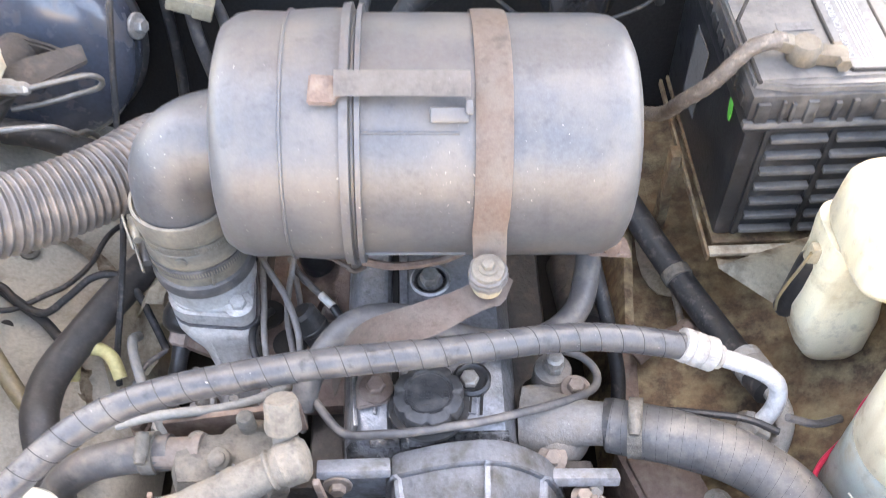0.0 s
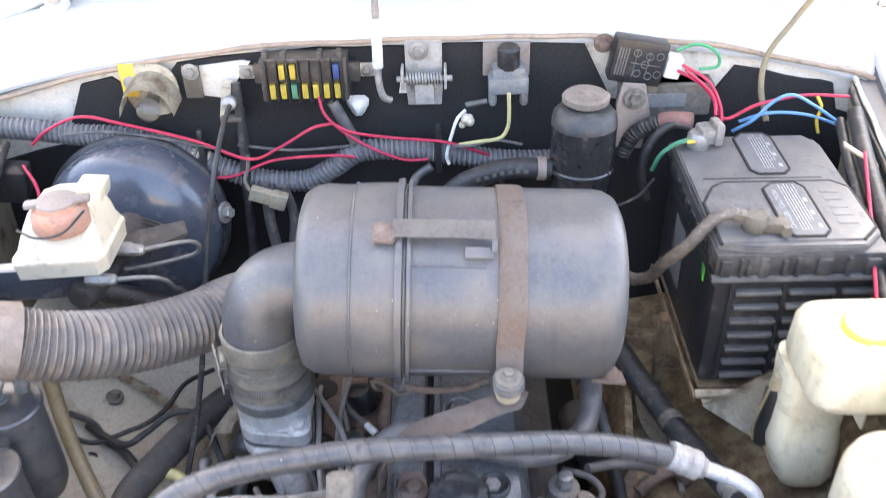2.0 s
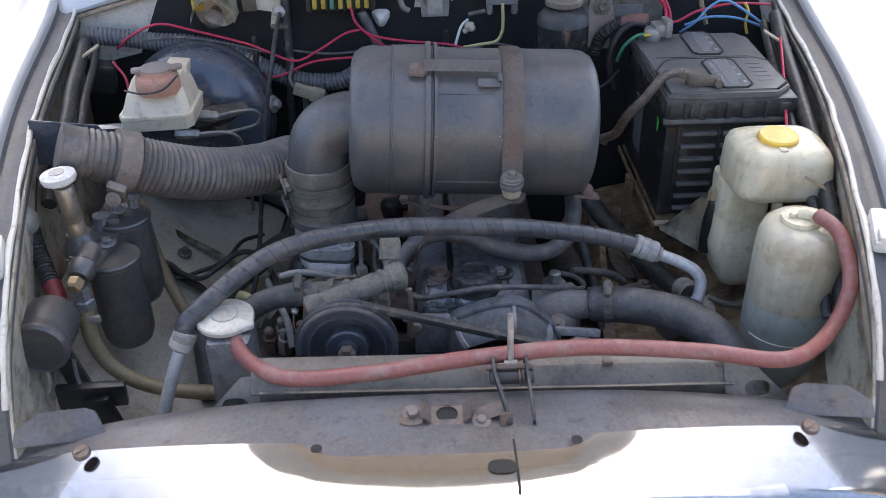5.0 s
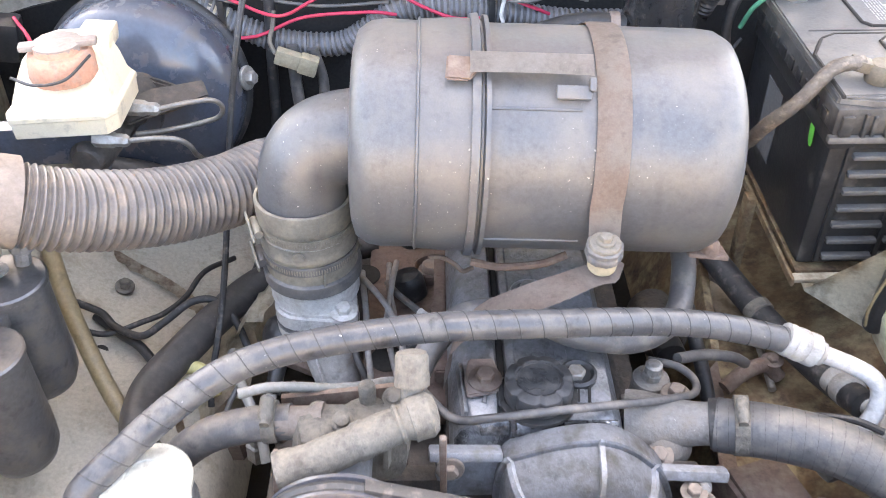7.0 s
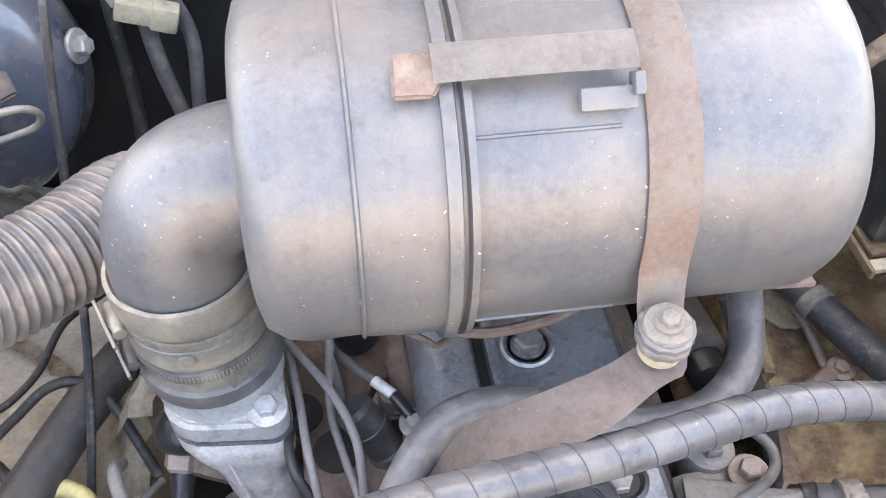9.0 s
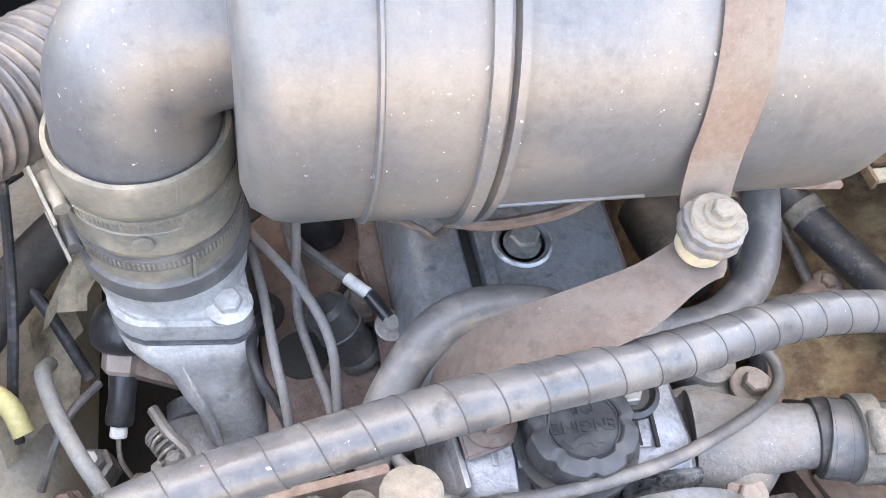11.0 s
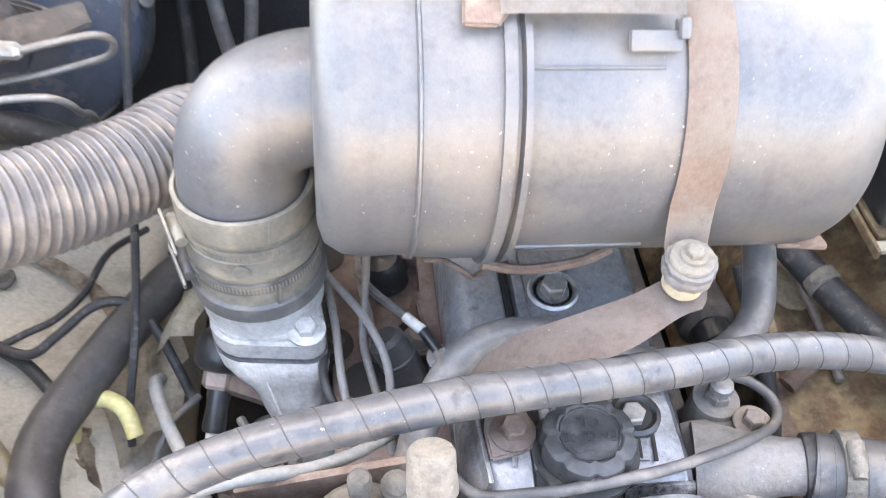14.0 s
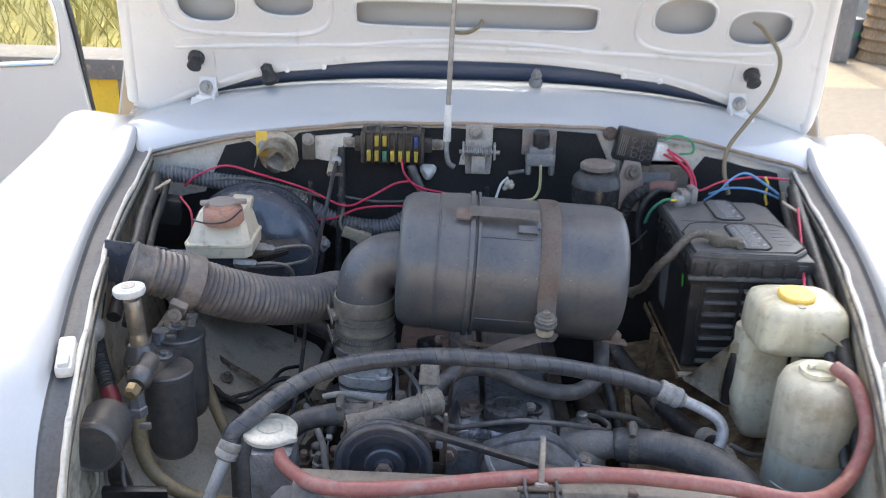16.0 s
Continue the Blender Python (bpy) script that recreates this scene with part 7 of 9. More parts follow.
rail = thing("chassis_rail", (0.31, 0.58, 0.6), "rusty cream chassis rail beside the engine", "chassis rail")
part("rail", box((0.075, 0.5, 0.06), (0.325, 0.60, 0.645), 0.008, (0, 0, -6)), GRIME, rail)
part("flange", box((0.02, 0.5, 0.012), (0.283, 0.60, 0.68), 0.003, (0, 0, -6)), RUST, rail)
part("patch", slab(oval(0.335, 0.62, 0.03, 0.06, 16, 2.5), 0.002, Matrix.Translation((0, 0, 0.6755))), CREAM, rail, "flaking cream paint")
part("hook", tube([(0.275, 0.46, 0.70), (0.30, 0.475, 0.71), (0.33, 0.49, 0.705), (0.345, 0.485, 0.69)], 0.009, 10), RUST, rail, "rusty hook")
bolt(rail, (0.335, 0.49, 0.712), 0.007, 0.006, (0, 0, 1), RUST)
part("clamp_strip", box((0.012, 0.16, 0.05), (0.272, 0.57, 0.70), 0.003, (0, 20, -8)), GRIME, rail)
coil = thing("starter_solenoid", (0.22, 0.6, 0.7), "dark starter solenoid beside the engine", "solenoid")
part("body", lathe([(0.024, 0), (0.027, 0.004), (0.027, 0.07), (0.02, 0.076)], (0.215, 0.60, 0.70), (0.1, -1, 0.05), 24), IRON, coil)
part("terminal_cap", lathe([(0.018, 0), (0.018, 0.02), (0.008, 0.024)], (0.222, 0.524, 0.704), (0.1, -1, 0.05), 16), BLACKPL, coil)

# ---- battery ----
bat = thing("battery", (0.445, 0.665, 0.81), "black car battery with a dusty grey lid", "battery")
BX0, BX1, BY0, BY1, BZ0, BZ1 = 0.346, 0.545, 0.535, 0.805, 0.812, 1.012
bcx, bcy = (BX0 + BX1) / 2, (BY0 + BY1) / 2
part("case", box((BX1 - BX0 - 0.012, BY1 - BY0 - 0.012, 0.172), (bcx, bcy, BZ0 + 0.086), 0.006), BLACKPL, bat, "black ribbed case")
part("lid", box((BX1 - BX0, BY1 - BY0, 0.03), (bcx, bcy, 0.996), 0.006), LIDSIDE, bat, "dusty black lid rim")
rim = [(BX0 + 0.003, BY0 + 0.012), (BX0 + 0.04, BY0 + 0.004), (BX1 - 0.03, BY0 + 0.004), (BX1 - 0.004, BY0 + 0.03), (BX1 - 0.004, BY1 - 0.03), (BX1 - 0.02, BY1 - 0.004), (BX0 + 0.02, BY1 - 0.004), (BX0 + 0.003, BY1 - 0.03)]
part("lid_plate", slab(rim, 0.010, Matrix.Translation((0, 0, 1.0085)), 0.002), BATTOP, bat, "dusty grey lid top")
FRONTZ = [(0.353, 0.545), (0.353, 0.632), (0.372, 0.668), (0.388, 0.678), (0.520, 0.678), (0.538, 0.662), (0.538, 0.575), (0.515, 0.549)]
part("lid_top", slab(FRONTZ[::-1], 0.004, Matrix.Translation((0, 0, 1.0165)), 0.0015), BATTOP, bat, "raised front half of the lid")
part("lid_skirt", box((BX1 - BX0 - 0.004, BY1 - BY0 - 0.004, 0.02), (bcx, bcy, 0.974), 0.003), BLACKPL, bat)
for i in range(3):
    part("front_rib", box((0.006, 0.006, 0.15), (0.372 + i * 0.062, BY0 + 0.004, 0.893), 0.002), BLACKPL, bat)
# ridges of the black case in lid grey: sky sheen put into the colour
for c in range(3):
    for r_ in range(7):
        part("front_ridge", box((0.054, 0.012, 0.006), (0.403 + c * 0.062, BY0 + 0.004, 0.826 + r_ * 0.0215), 0.002), BATTOP, bat)
for i, (x, w) in enumerate(((0.358, 0.012), (0.376, 0.004), (0.385, 0.004), (0.402, 0.010), (0.425, 0.006), (0.44, 0.006), (0.47, 0.018), (0.498, 0.006), (0.525, 0.016))):
    part("lid_tooth", box((w, 0.010, 0.022 + 0.004 * (i % 2)), (x, BY0 + 0.001, 0.993), 0.0015), LIDSIDE, bat)
part("lid_lip", box((BX1 - BX0 + 0.004, 0.008, 0.008), (bcx, BY0 + 0.001, 0.977), 0.002), BATTOP, bat, "dusty lower lip of the lid")
for i in range(9):
    part("side_tooth", box((0.006, 0.016, 0.014), (BX0 + 0.001, 0.56 + i * 0.027, 0.992), 0.002), BLACKPL, bat)
for x0, x1, y0, y1, lz in ((0.430, 0.480, 0.698, 0.805, 1.0186), (0.431, 0.482, 0.555, 0.672, 1.0206)):
    oct_ = [(x0 + 0.008, y0), (x1 - 0.010, y0), (x1, y0 + 0.012), (x1, y1 - 0.012), (x1 - 0.008, y1), (x0 + 0.014, y1), (x0, y1 - 0.014), (x0, y0 + 0.010)]
    part("lid_label", slab(oct_, 0.0016, Matrix.Translation((0, 0, lz)), 0.0004), LABELGREY, bat, "grey label printed in white")
    loop = [(x, y, lz + 0.0004) for x, y in oct_]
    groove = bmesh.new()
    for p, q in zip(loop, loop[1:] + loop[:1]):
        rod(p, q, 0.0022, 6, groove)
    part("label_groove", groove, DARK, bat, "black groove round the label")
    bm = bmesh.new()
    random.seed(int(y0 * 1000))
    for k in range(6):
        yy = y0 + 0.012 + 0.02 * (k > 3)
        while yy < y1 - 0.012:
            ln = random.uniform(0.004, 0.014)
            box((0.0011, ln, 0.0003), (x0 + 0.020 + k * 0.0036, yy + ln / 2, lz + 0.0018), 0, (0, 0, 0), bm)
            yy += ln + 0.0025
    for k in range(3):
        box((0.0045, 0.007, 0.0003), (x1 - 0.0085, y0 + 0.02 + k * 0.028, lz + 0.0018), 0, (0, 0, 0), bm)
    part("print", bm, PRINT, bat)
tm = Matrix.Translation((0.4425, 0.612, 1.0224)) @ Matrix.Rotation(math.pi / 2, 4, "Z")
text_part("DANGER / CAUTION", 0.0088, tm, PRINT, bat, 0.0003)
bm = bmesh.new()
for k in range(5):
    box((0.022, 0.008, 0.0004), (0.509, 0.585 + k * 0.017, 1.0208), 0, (0, 0, 0), bm)
part("maker_mark", bm, LABELGREY, bat, "pale maker's mark bars")
groove = bmesh.new()
for p, q in zip(FRONTZ, FRONTZ[1:] + FRONTZ[:1]):
    if q != FRONTZ[0]:
        rod((*p, 1.0188), (*q, 1.0188), 0.0024, 6, groove)
part("lid_groove", groove, DARK, bat, "black groove round the front half of the lid")
part("lid_groove", box((0.15, 0.003, 0.002), (0.44, 0.6895, 1.0182), 0.0005), LIDSIDE, bat)
part("price_sticker", slab([(0.386, 0.613), (0.420, 0.614), (0.420, 0.626), (0.386, 0.625)], 0.0006, Matrix.Translation((0, 0, 1.0207))), LABELGREY, bat, "small pale torn sticker")
part("green_mark", slab(oval(0, 0, 0.006, 0.016, 20), 0.0006, axis_matrix((BX0 + 0.0045, 0.585, 0.955), (-1, 0, 0)) @ Matrix.Rotation(0.2, 4, "Z")), GREEN, bat, "green painted check mark")
part("sticker", slab([(-0.011, -0.02), (0.011, -0.02), (0.011, 0.02), (-0.011, 0.02)], 0.0006, axis_matrix((BX0 + 0.0045, 0.655, 0.987), (-1, 0, 0)) @ Matrix.Rotation(0.3, 4, "Z") @ Matrix.Diagonal((0.5, 0.7, 1, 1))), WHITEPL, bat, "small torn white sticker")
part("side_label", box((0.001, 0.05, 0.09), (BX0 + 0.004, 0.70, 0.90), 0), LABELGREY, bat, "pale side label")
part("post", lathe([(0.019, 0), (0.019, 0.003), (0.009, 0.004), (0.008, 0.026)], (0.397, 0.574, 1.013), (0, 0, 1), 20), BRASS, bat)
part("post", lathe([(0.019, 0), (0.019, 0.003), (0.009, 0.004), (0.008, 0.026)], (0.392, 0.795, 1.011), (0, 0, 1), 20), BRASS, bat)
neg = thing("battery_lead", (0.35, 0.58, 0.95), "braided earth lead with a corroded terminal clamp", "cable")
bm = lathe([(0.013, 0), (0.015, 0.004), (0.015, 0.018), (0.012, 0.022)], (0.397, 0.574, 1.018), (0, 0, 1), 16)
box((0.03, 0.018, 0.014), (0.419, 0.568, 1.028), 0.004, (0, 0, -12), bm)
box((0.022, 0.016, 0.012), (0.377, 0.579, 1.036), 0.003, (0, 12, -12), bm)
lathe([(0.007, -0.014), (0.007, 0.014)], (0.427, 0.566, 1.028), (0, 1, 0), 6, bm)
part("terminal", bm, BRASS, neg, "corroded brass terminal clamp")
NEG = [(0.379, 0.579, 1.038), (0.350, 0.576, 1.034), (0.322, 0.571, 1.0), (0.30, 0.58, 0.968), (0.292, 0.61, 0.925), (0.275, 0.64, 0.90)]
part("braid", tube(NEG, 0.0075, 12, 40, lambda s: 1 + 0.06 * math.sin(s * 160)), mat("grey braid", (0.16, 0.138, 0.118), (0.10, 0.085, 0.072), 0.6, scale=60, metal=0.4, dust=0.3, bump=0.6), neg)
part("lug", box((0.03, 0.02, 0.012), (0.272, 0.645, 0.9), 0.003, (0, 30, 20)), RUST, neg)
pos = thing("battery_lead", (0.34, 0.8, 0.96), "black battery lead with a steel terminal clamp", "cable")
bm = lathe([(0.013, 0), (0.015, 0.004), (0.015, 0.02), (0.012, 0.024)], (0.378, 0.775, 1.016), (0, 0, 1), 16)
box((0.032, 0.03, 0.022), (0.392, 0.778, 1.036), 0.005, (0, 0, 8), bm)
box((0.012, 0.03, 0.03), (0.4, 0.775, 1.04), 0.004, (0, 0, 8), bm)
part("terminal", bm, STEEL, pos, "pale steel terminal clamp")
part("cable", tube([(0.37, 0.79, 1.04), (0.345, 0.80, 1.038), (0.32, 0.80, 1.01), (0.313, 0.80, 0.965), (0.325, 0.80, 0.92)], 0.006, 10), RUBBER, pos)
part("sheath", helix([(0.37, 0.80, 1.045), (0.335, 0.815, 1.035), (0.305, 0.83, 1.01), (0.29, 0.84, 0.97)], 0.008, 0.006, 0.004), RUBBER, pos)
part("boot", tube([(0.372, 0.795, 1.046), (0.35, 0.806, 1.043), (0.335, 0.814, 1.037)], 0.011, 12), mat("brown tape", (0.2, 0.1, 0.085), None, 0.6, scale=30), pos, "brown taped joint")
part("green_lead", tube([(0.375, 0.768, 1.03), (0.35, 0.765, 1.03), (0.33, 0.77, 1.01), (0.322, 0.78, 0.98)], 0.003, 8), mat("green wire", (0.05, 0.22, 0.13), None, 0.5), pos)
part("brass_tag", box((0.026, 0.01, 0.004), (0.372, 0.767, 1.032), 0.001, (0, -5, 10)), YELLOW, pos)
tray = thing("battery_tray", (0.445, 0.66, 0.79), "chipped cream steel battery tray", "tray")
part("base", box((0.19, 0.27, 0.006), (0.447, 0.67, 0.805), 0.002), GRIME, tray)
part("front_lip", box((0.21, 0.012, 0.006), (0.451, 0.524, 0.806), 0.002), CREAM, tray)
part("side_lip", box((0.004, 0.28, 0.010), (0.3435, 0.655, 0.806), 0.002), GRIME, tray, "rusty side lip")
part("leg", box((0.012, 0.02, 0.26), (0.335, 0.66, 0.69), 0.003), GRIME, tray)

# ---- bottles ----
def soft_tank(sections, n=28, power=3.2):
    """Rounded tank from sections (z, cx, cy, half x, half y)."""
    rows = []
    for z, cx, cy, a, b in sections:
        rows.append([(x, y, z) for x, y in oval(cx, cy, a, b, n, power)])
    bm = loft(rows, True)
    bm.faces.new(bm.verts[:n])
    bm.faces.new(bm.verts[-n:])
    return bm


wash = thing("washer_bottle", (0.46, 0.42, 0.77), "yellowed plastic washer bottle with a yellow cap", "bottle")
bm = soft_tank([(0.930, 0.479, 0.418, 0.052, 0.044), (0.931, 0.479, 0.418, 0.062, 0.055), (0.935, 0.479, 0.418, 0.0665, 0.0595), (0.944, 0.479, 0.418, 0.069, 0.0615), (0.966, 0.478, 0.418, 0.0675, 0.060), (0.986, 0.477, 0.418, 0.0655, 0.058), (0.996, 0.476, 0.418, 0.061, 0.053), (1.002, 0.475, 0.417, 0.052, 0.044), (1.004, 0.474, 0.417, 0.037, 0.03), (1.0045, 0.474, 0.417, 0.02, 0.015)], 44, 4.6)
part("upper_tank", bm, BOTTLE, wash, "yellowed boxy upper tank", 60)
bm = soft_tank([(0.752, 0.458, 0.446, 0.016, 0.02), (0.757, 0.458, 0.446, 0.028, 0.03), (0.775, 0.455, 0.446, 0.036, 0.036), (0.81, 0.449, 0.446, 0.040, 0.038), (0.825, 0.447, 0.446, 0.041, 0.039), (0.85, 0.446, 0.446, 0.038, 0.034), (0.9, 0.446, 0.446, 0.038, 0.033), (0.922, 0.447, 0.446, 0.04, 0.036), (0.932, 0.448, 0.446, 0.04, 0.036)], 36, 3.6)
part("lower_tank", bm, BOTTLE, wash, "narrower lower tank", 60)
part("moulding_fin", box((0.003, 0.03, 0.05), (0.488, 0.41, 0.90), 0.001), BOTTLE, wash)
part("cap", lathe([(0.026, 0), (0.0275, 0.002), (0.0275, 0.007), (0.025, 0.009), (0.022, 0.0085), (0.008, 0.010), (0.0, 0.010)], (0.471, 0.412, 1.003), (0, -0.06, 1), 36), YELLOW, wash, "yellow snap cap")
bm = box((0.01, 0.014, 0.003), (0.468, 0.382, 1.004), 0.001)
box((0.004, 0.004, 0.012), (0.468, 0.377, 0.999), 0.001, (0, 0, 0), bm)
part("cap_tab", bm, BOTTLE, wash)
wp = thing("washer_pump", (0.41, 0.44, 0.83), "black washer pump with a pale connector", "pump")
part("motor", lathe([(0.010, 0), (0.0115, 0.004), (0.0115, 0.085), (0.008, 0.092)], (0.408, 0.452, 0.80), (0.02, -0.05, 1), 20), BLACKPL, wp)
part("connector", box((0.013, 0.012, 0.02), (0.405, 0.440, 0.905), 0.003, (0, 10, 0)), BUSH, wp)
part("lead", tube([(0.399, 0.435, 0.912), (0.394, 0.434, 0.89), (0.39, 0.44, 0.84), (0.395, 0.444, 0.81)], 0.0016, 8), OLIVE, wp)
brk = thing("bottle_bracket", (0.4, 0.46, 0.79), "folded cream steel bracket behind the washer bottle", "bracket")
rows = []
for k in range(9):
    q = k / 8
    top, bot = Vector((0.350, 0.50, 0.812)).lerp(Vector((0.412, 0.462, 0.905)), q), Vector((0.351, 0.50, 0.808)).lerp(Vector((0.43, 0.452, 0.778)), q ** 0.8)
    rows.append([top.lerp(bot, j / 4) + Vector((0, 0.012 * math.sin(j / 4 * math.pi), 0)) for j in range(5)])
bm = loft(rows)
bmesh.ops.solidify(bm, geom=bm.faces[:], thickness=0.002)
part("plate", bm, CREAM, brk)
cool = thing("coolant_bottle", (0.467, 0.275, 0.68), "tall cloudy coolant bottle with the red hose", "bottle")
part("filled_tank", lathe([(0.05, 0.0), (0.053, 0.004), (0.0548, 0.012), (0.055, 0.10), (0.0545, 0.104), (0.0545, 0.107), (0.0553, 0.11), (0.0555, 0.149), (0.0545, 0.1505)], (0.470, 0.278, 0.686), (0, 0, 1), 48), LIQUID, cool, "lower part filled with dull coolant")
part("tank", lathe([(0.0545, 0.1505), (0.0555, 0.152), (0.0562, 0.22), (0.0555, 0.244), (0.0505, 0.258), (0.042, 0.266), (0.03, 0.268), (0.0, 0.268)], (0.470, 0.278, 0.686), (0, 0, 1), 48), COOLANT, cool, "cloudy round tank")
part("cap", lathe([(0.024, 0), (0.025, 0.004), (0.024, 0.008), (0.0, 0.009)], (0.462, 0.277, 0.953), (0, 0, 1), 28), BOTTLE, cool)
part("cap_nozzle", tube([(0.46, 0.277, 0.962), (0.47, 0.27, 0.968), (0.482, 0.25, 0.967)], 0.007, 12), BOTTLE, cool)
part("cap_bar", box((0.03, 0.008, 0.006), (0.46, 0.28, 0.965), 0.002, (0, 0, 30)), BOTTLE, cool)
part("level_line", tube([(0.470 + 0.0558 * math.cos(radians(a)), 0.278 + 0.0558 * math.sin(radians(a)), 0.79) for a in range(200, 300, 10)], 0.0009, 6), COOLANT, cool)

# ---- bulkhead fittings ----
ps = thing("fluid_reservoir", (0.226, 0.80, 0.92), "black cylindrical steering fluid reservoir with a round cap", "reservoir")
part("can", lathe([(0.03, 0.0), (0.04, 0.004), (0.0435, 0.014), (0.0445, 0.055), (0.0465, 0.057), (0.0465, 0.061), (0.0445, 0.063), (0.0445, 0.125), (0.042, 0.138), (0.034, 0.146), (0.026, 0.148), (0.026, 0.155)], (0.228, 0.80, 0.92), (0, 0, 1), 48), GLOSSBLACK, ps)
part("shoulder", lathe([(0.0448, 0.124), (0.0428, 0.137), (0.0345, 0.1465), (0.027, 0.1485), (0.027, 0.15)], (0.228, 0.80, 0.9205), (0, 0, 1), 48), LIDSIDE, ps, "dusty shoulder")
part("cap", lathe([(0.027, 0), (0.030, 0.002), (0.0305, 0.010), (0.027, 0.013), (0.024, 0.012), (0.0, 0.013)], (0.228, 0.80, 1.074), (0, 0, 1), 36, wob=lambda q: 1 + 0.05 * max(0, math.cos(2 * q)) ** 4), CLAMPBROWN, ps, "brown metal filler cap")
bm = slab([(-0.018, -0.045), (0.02, -0.05), (0.03, 0.0), (0.02, 0.045), (-0.012, 0.05), (-0.02, 0.02)], 0.004, axis_matrix((0.297, 0.845, 1.03), (0.15, -1, 0.1)), 0.001)
part("bracket", bm, STRAP, ps)
bolt(ps, (0.302, 0.84, 1.058), 0.009, 0.006, (0.15, -1, 0.1), DUSTCAST)
bolt(ps, (0.302, 0.842, 1.0), 0.009, 0.006, (0.15, -1, 0.1), DUSTCAST)
PH = [(0.185, 0.79, 0.978), (0.14, 0.79, 0.982), (0.10, 0.79, 0.974), (0.06, 0.79, 0.955), (0.03, 0.79, 0.92), (0.015, 0.79, 0.88)]
part("hose", tube(PH, 0.0145, 16), RUBBER, ps, "thick black fluid hose")
part("hose_clip", lathe([(0.0155, -0.006), (0.0165, -0.005), (0.0165, 0.005), (0.0155, 0.006)], (0.172, 0.79, 0.98), (1, 0, -0.05), 20), STRAP, ps)
bm = bmesh.new()
for k in range(7):
    q = k / 6
    box((0.006, 0.001, 0.005), (0.085 + 0.065 * q, 0.7752, 0.972 + 0.012 * math.sin(q * 1.8)), 0, (0, -18 + 18 * q, 0), bm)
part("hose_print", bm, DUSTCAST, ps, "pale printed bars on the hose")

fuse = thing("fuse_box", (-0.153, 0.88, 1.05), "grey fuse box with rows of coloured fuses", "fuse box")
part("base", box((0.15, 0.012, 0.03), (-0.153, 0.897, 1.083), 0.003), FUSEBROWN, fuse)
part("carrier", box((0.112, 0.03, 0.062), (-0.153, 0.886, 1.083), 0.003), FUSEBROWN, fuse, "dark carrier")
for x in (-0.21, -0.097):
    part("end_frame", box((0.007, 0.034, 0.062), (x, 0.883, 1.083), 0.002), FUSEBROWN, fuse)
part("top_frame", box((0.12, 0.032, 0.006), (-0.153, 0.883, 1.112), 0.002), FUSEBROWN, fuse)
for x in (-0.205, -0.18, -0.13, -0.103):
    part("latch", box((0.008, 0.014, 0.016), (x, 0.875, 1.116), 0.002), FUSEBROWN, fuse)
for k in range(7):
    for j in range(2):
        if j == 1 and k not in (1, 2, 6):
            continue
        c = FUSE_COLS[(3 if k == 6 else 0) if j else (2 if k == 2 else 0)]
        part("fuse", box((0.0085, 0.012, 0.021), (-0.198 + k * 0.015, 0.868, 1.068 + j * 0.029), 0.0015), c, fuse)
for k in range(8):
    part("divider", box((0.003, 0.014, 0.062), (-0.2055 + k * 0.015, 0.868, 1.083), 0.001), BLACKPL, fuse)
for s in (-1, 1):
    part("mount_ear", box((0.03, 0.006, 0.02), (-0.153 + s * 0.082, 0.9, 1.083), 0.004), CREAM, fuse)
    bolt(fuse, (-0.153 + s * 0.084, 0.896, 1.085), 0.006, 0.005, (0, -1, 0), STEEL)

lampb = thing("inspection_lamp", (-0.37, 0.88, 1.04), "small bare bulb in a cream steel shade", "lamp")
rows = []
for k in range(11):
    q = math.pi * k / 10
    rows.append([(-0.377 + 0.04 * math.cos(q), 0.897, 1.045 + 0.045 * math.sin(q)), (-0.377 + 0.038 * math.cos(q), 0.85, 1.04 + 0.042 * math.sin(q))])
bm = loft(rows)
bmesh.ops.solidify(bm, geom=bm.faces[:], thickness=0.002)
part("shade", bm, CREAM, lampb)
part("back", slab(oval(0, 0, 0.038, 0.04, 20, 2.5), 0.003, axis_matrix((-0.377, 0.899, 1.06), (0, -1, 0))), CREAM, lampb)
bmg = bmesh.new()
bmesh.ops.create_uvsphere(bmg, u_segments=20, v_segments=12, radius=0.017, matrix=Matrix.Translation((-0.377, 0.862, 1.045)))
part("bulb", bmg, CLEAR, lampb, "clear glass bulb")
part("socket", rod((-0.377, 0.899, 1.05), (-0.377, 0.872, 1.046), 0.010), STEEL, lampb)
part("tab", box((0.022, 0.003, 0.05), (-0.408, 0.897, 1.075), 0.001), YELLOW, lampb, "brass yellow tab")
bolt(lampb, (-0.405, 0.895, 1.072), 0.006, 0.005, (0, -1, 0), STEEL)
part("tab", box((0.025, 0.003, 0.05), (-0.317, 0.895, 1.072), 0.001), BRASS, lampb)
bolt(lampb, (-0.317, 0.893, 1.088), 0.007, 0.005, (0, -1, 0), STEEL)

pedal = thing("throttle_linkage", (-0.265, 0.87, 1.02), "thin steel throttle rod hung from a bulkhead bracket", "linkage")
part("bracket", box((0.03, 0.04, 0.006), (-0.262, 0.875, 1.03), 0.001, (0, 0, 0)), BRASS, pedal)
part("bracket", box((0.014, 0.03, 0.05), (-0.268, 0.88, 1.05), 0.003, (0, 12, 0)), CREAM, pedal)
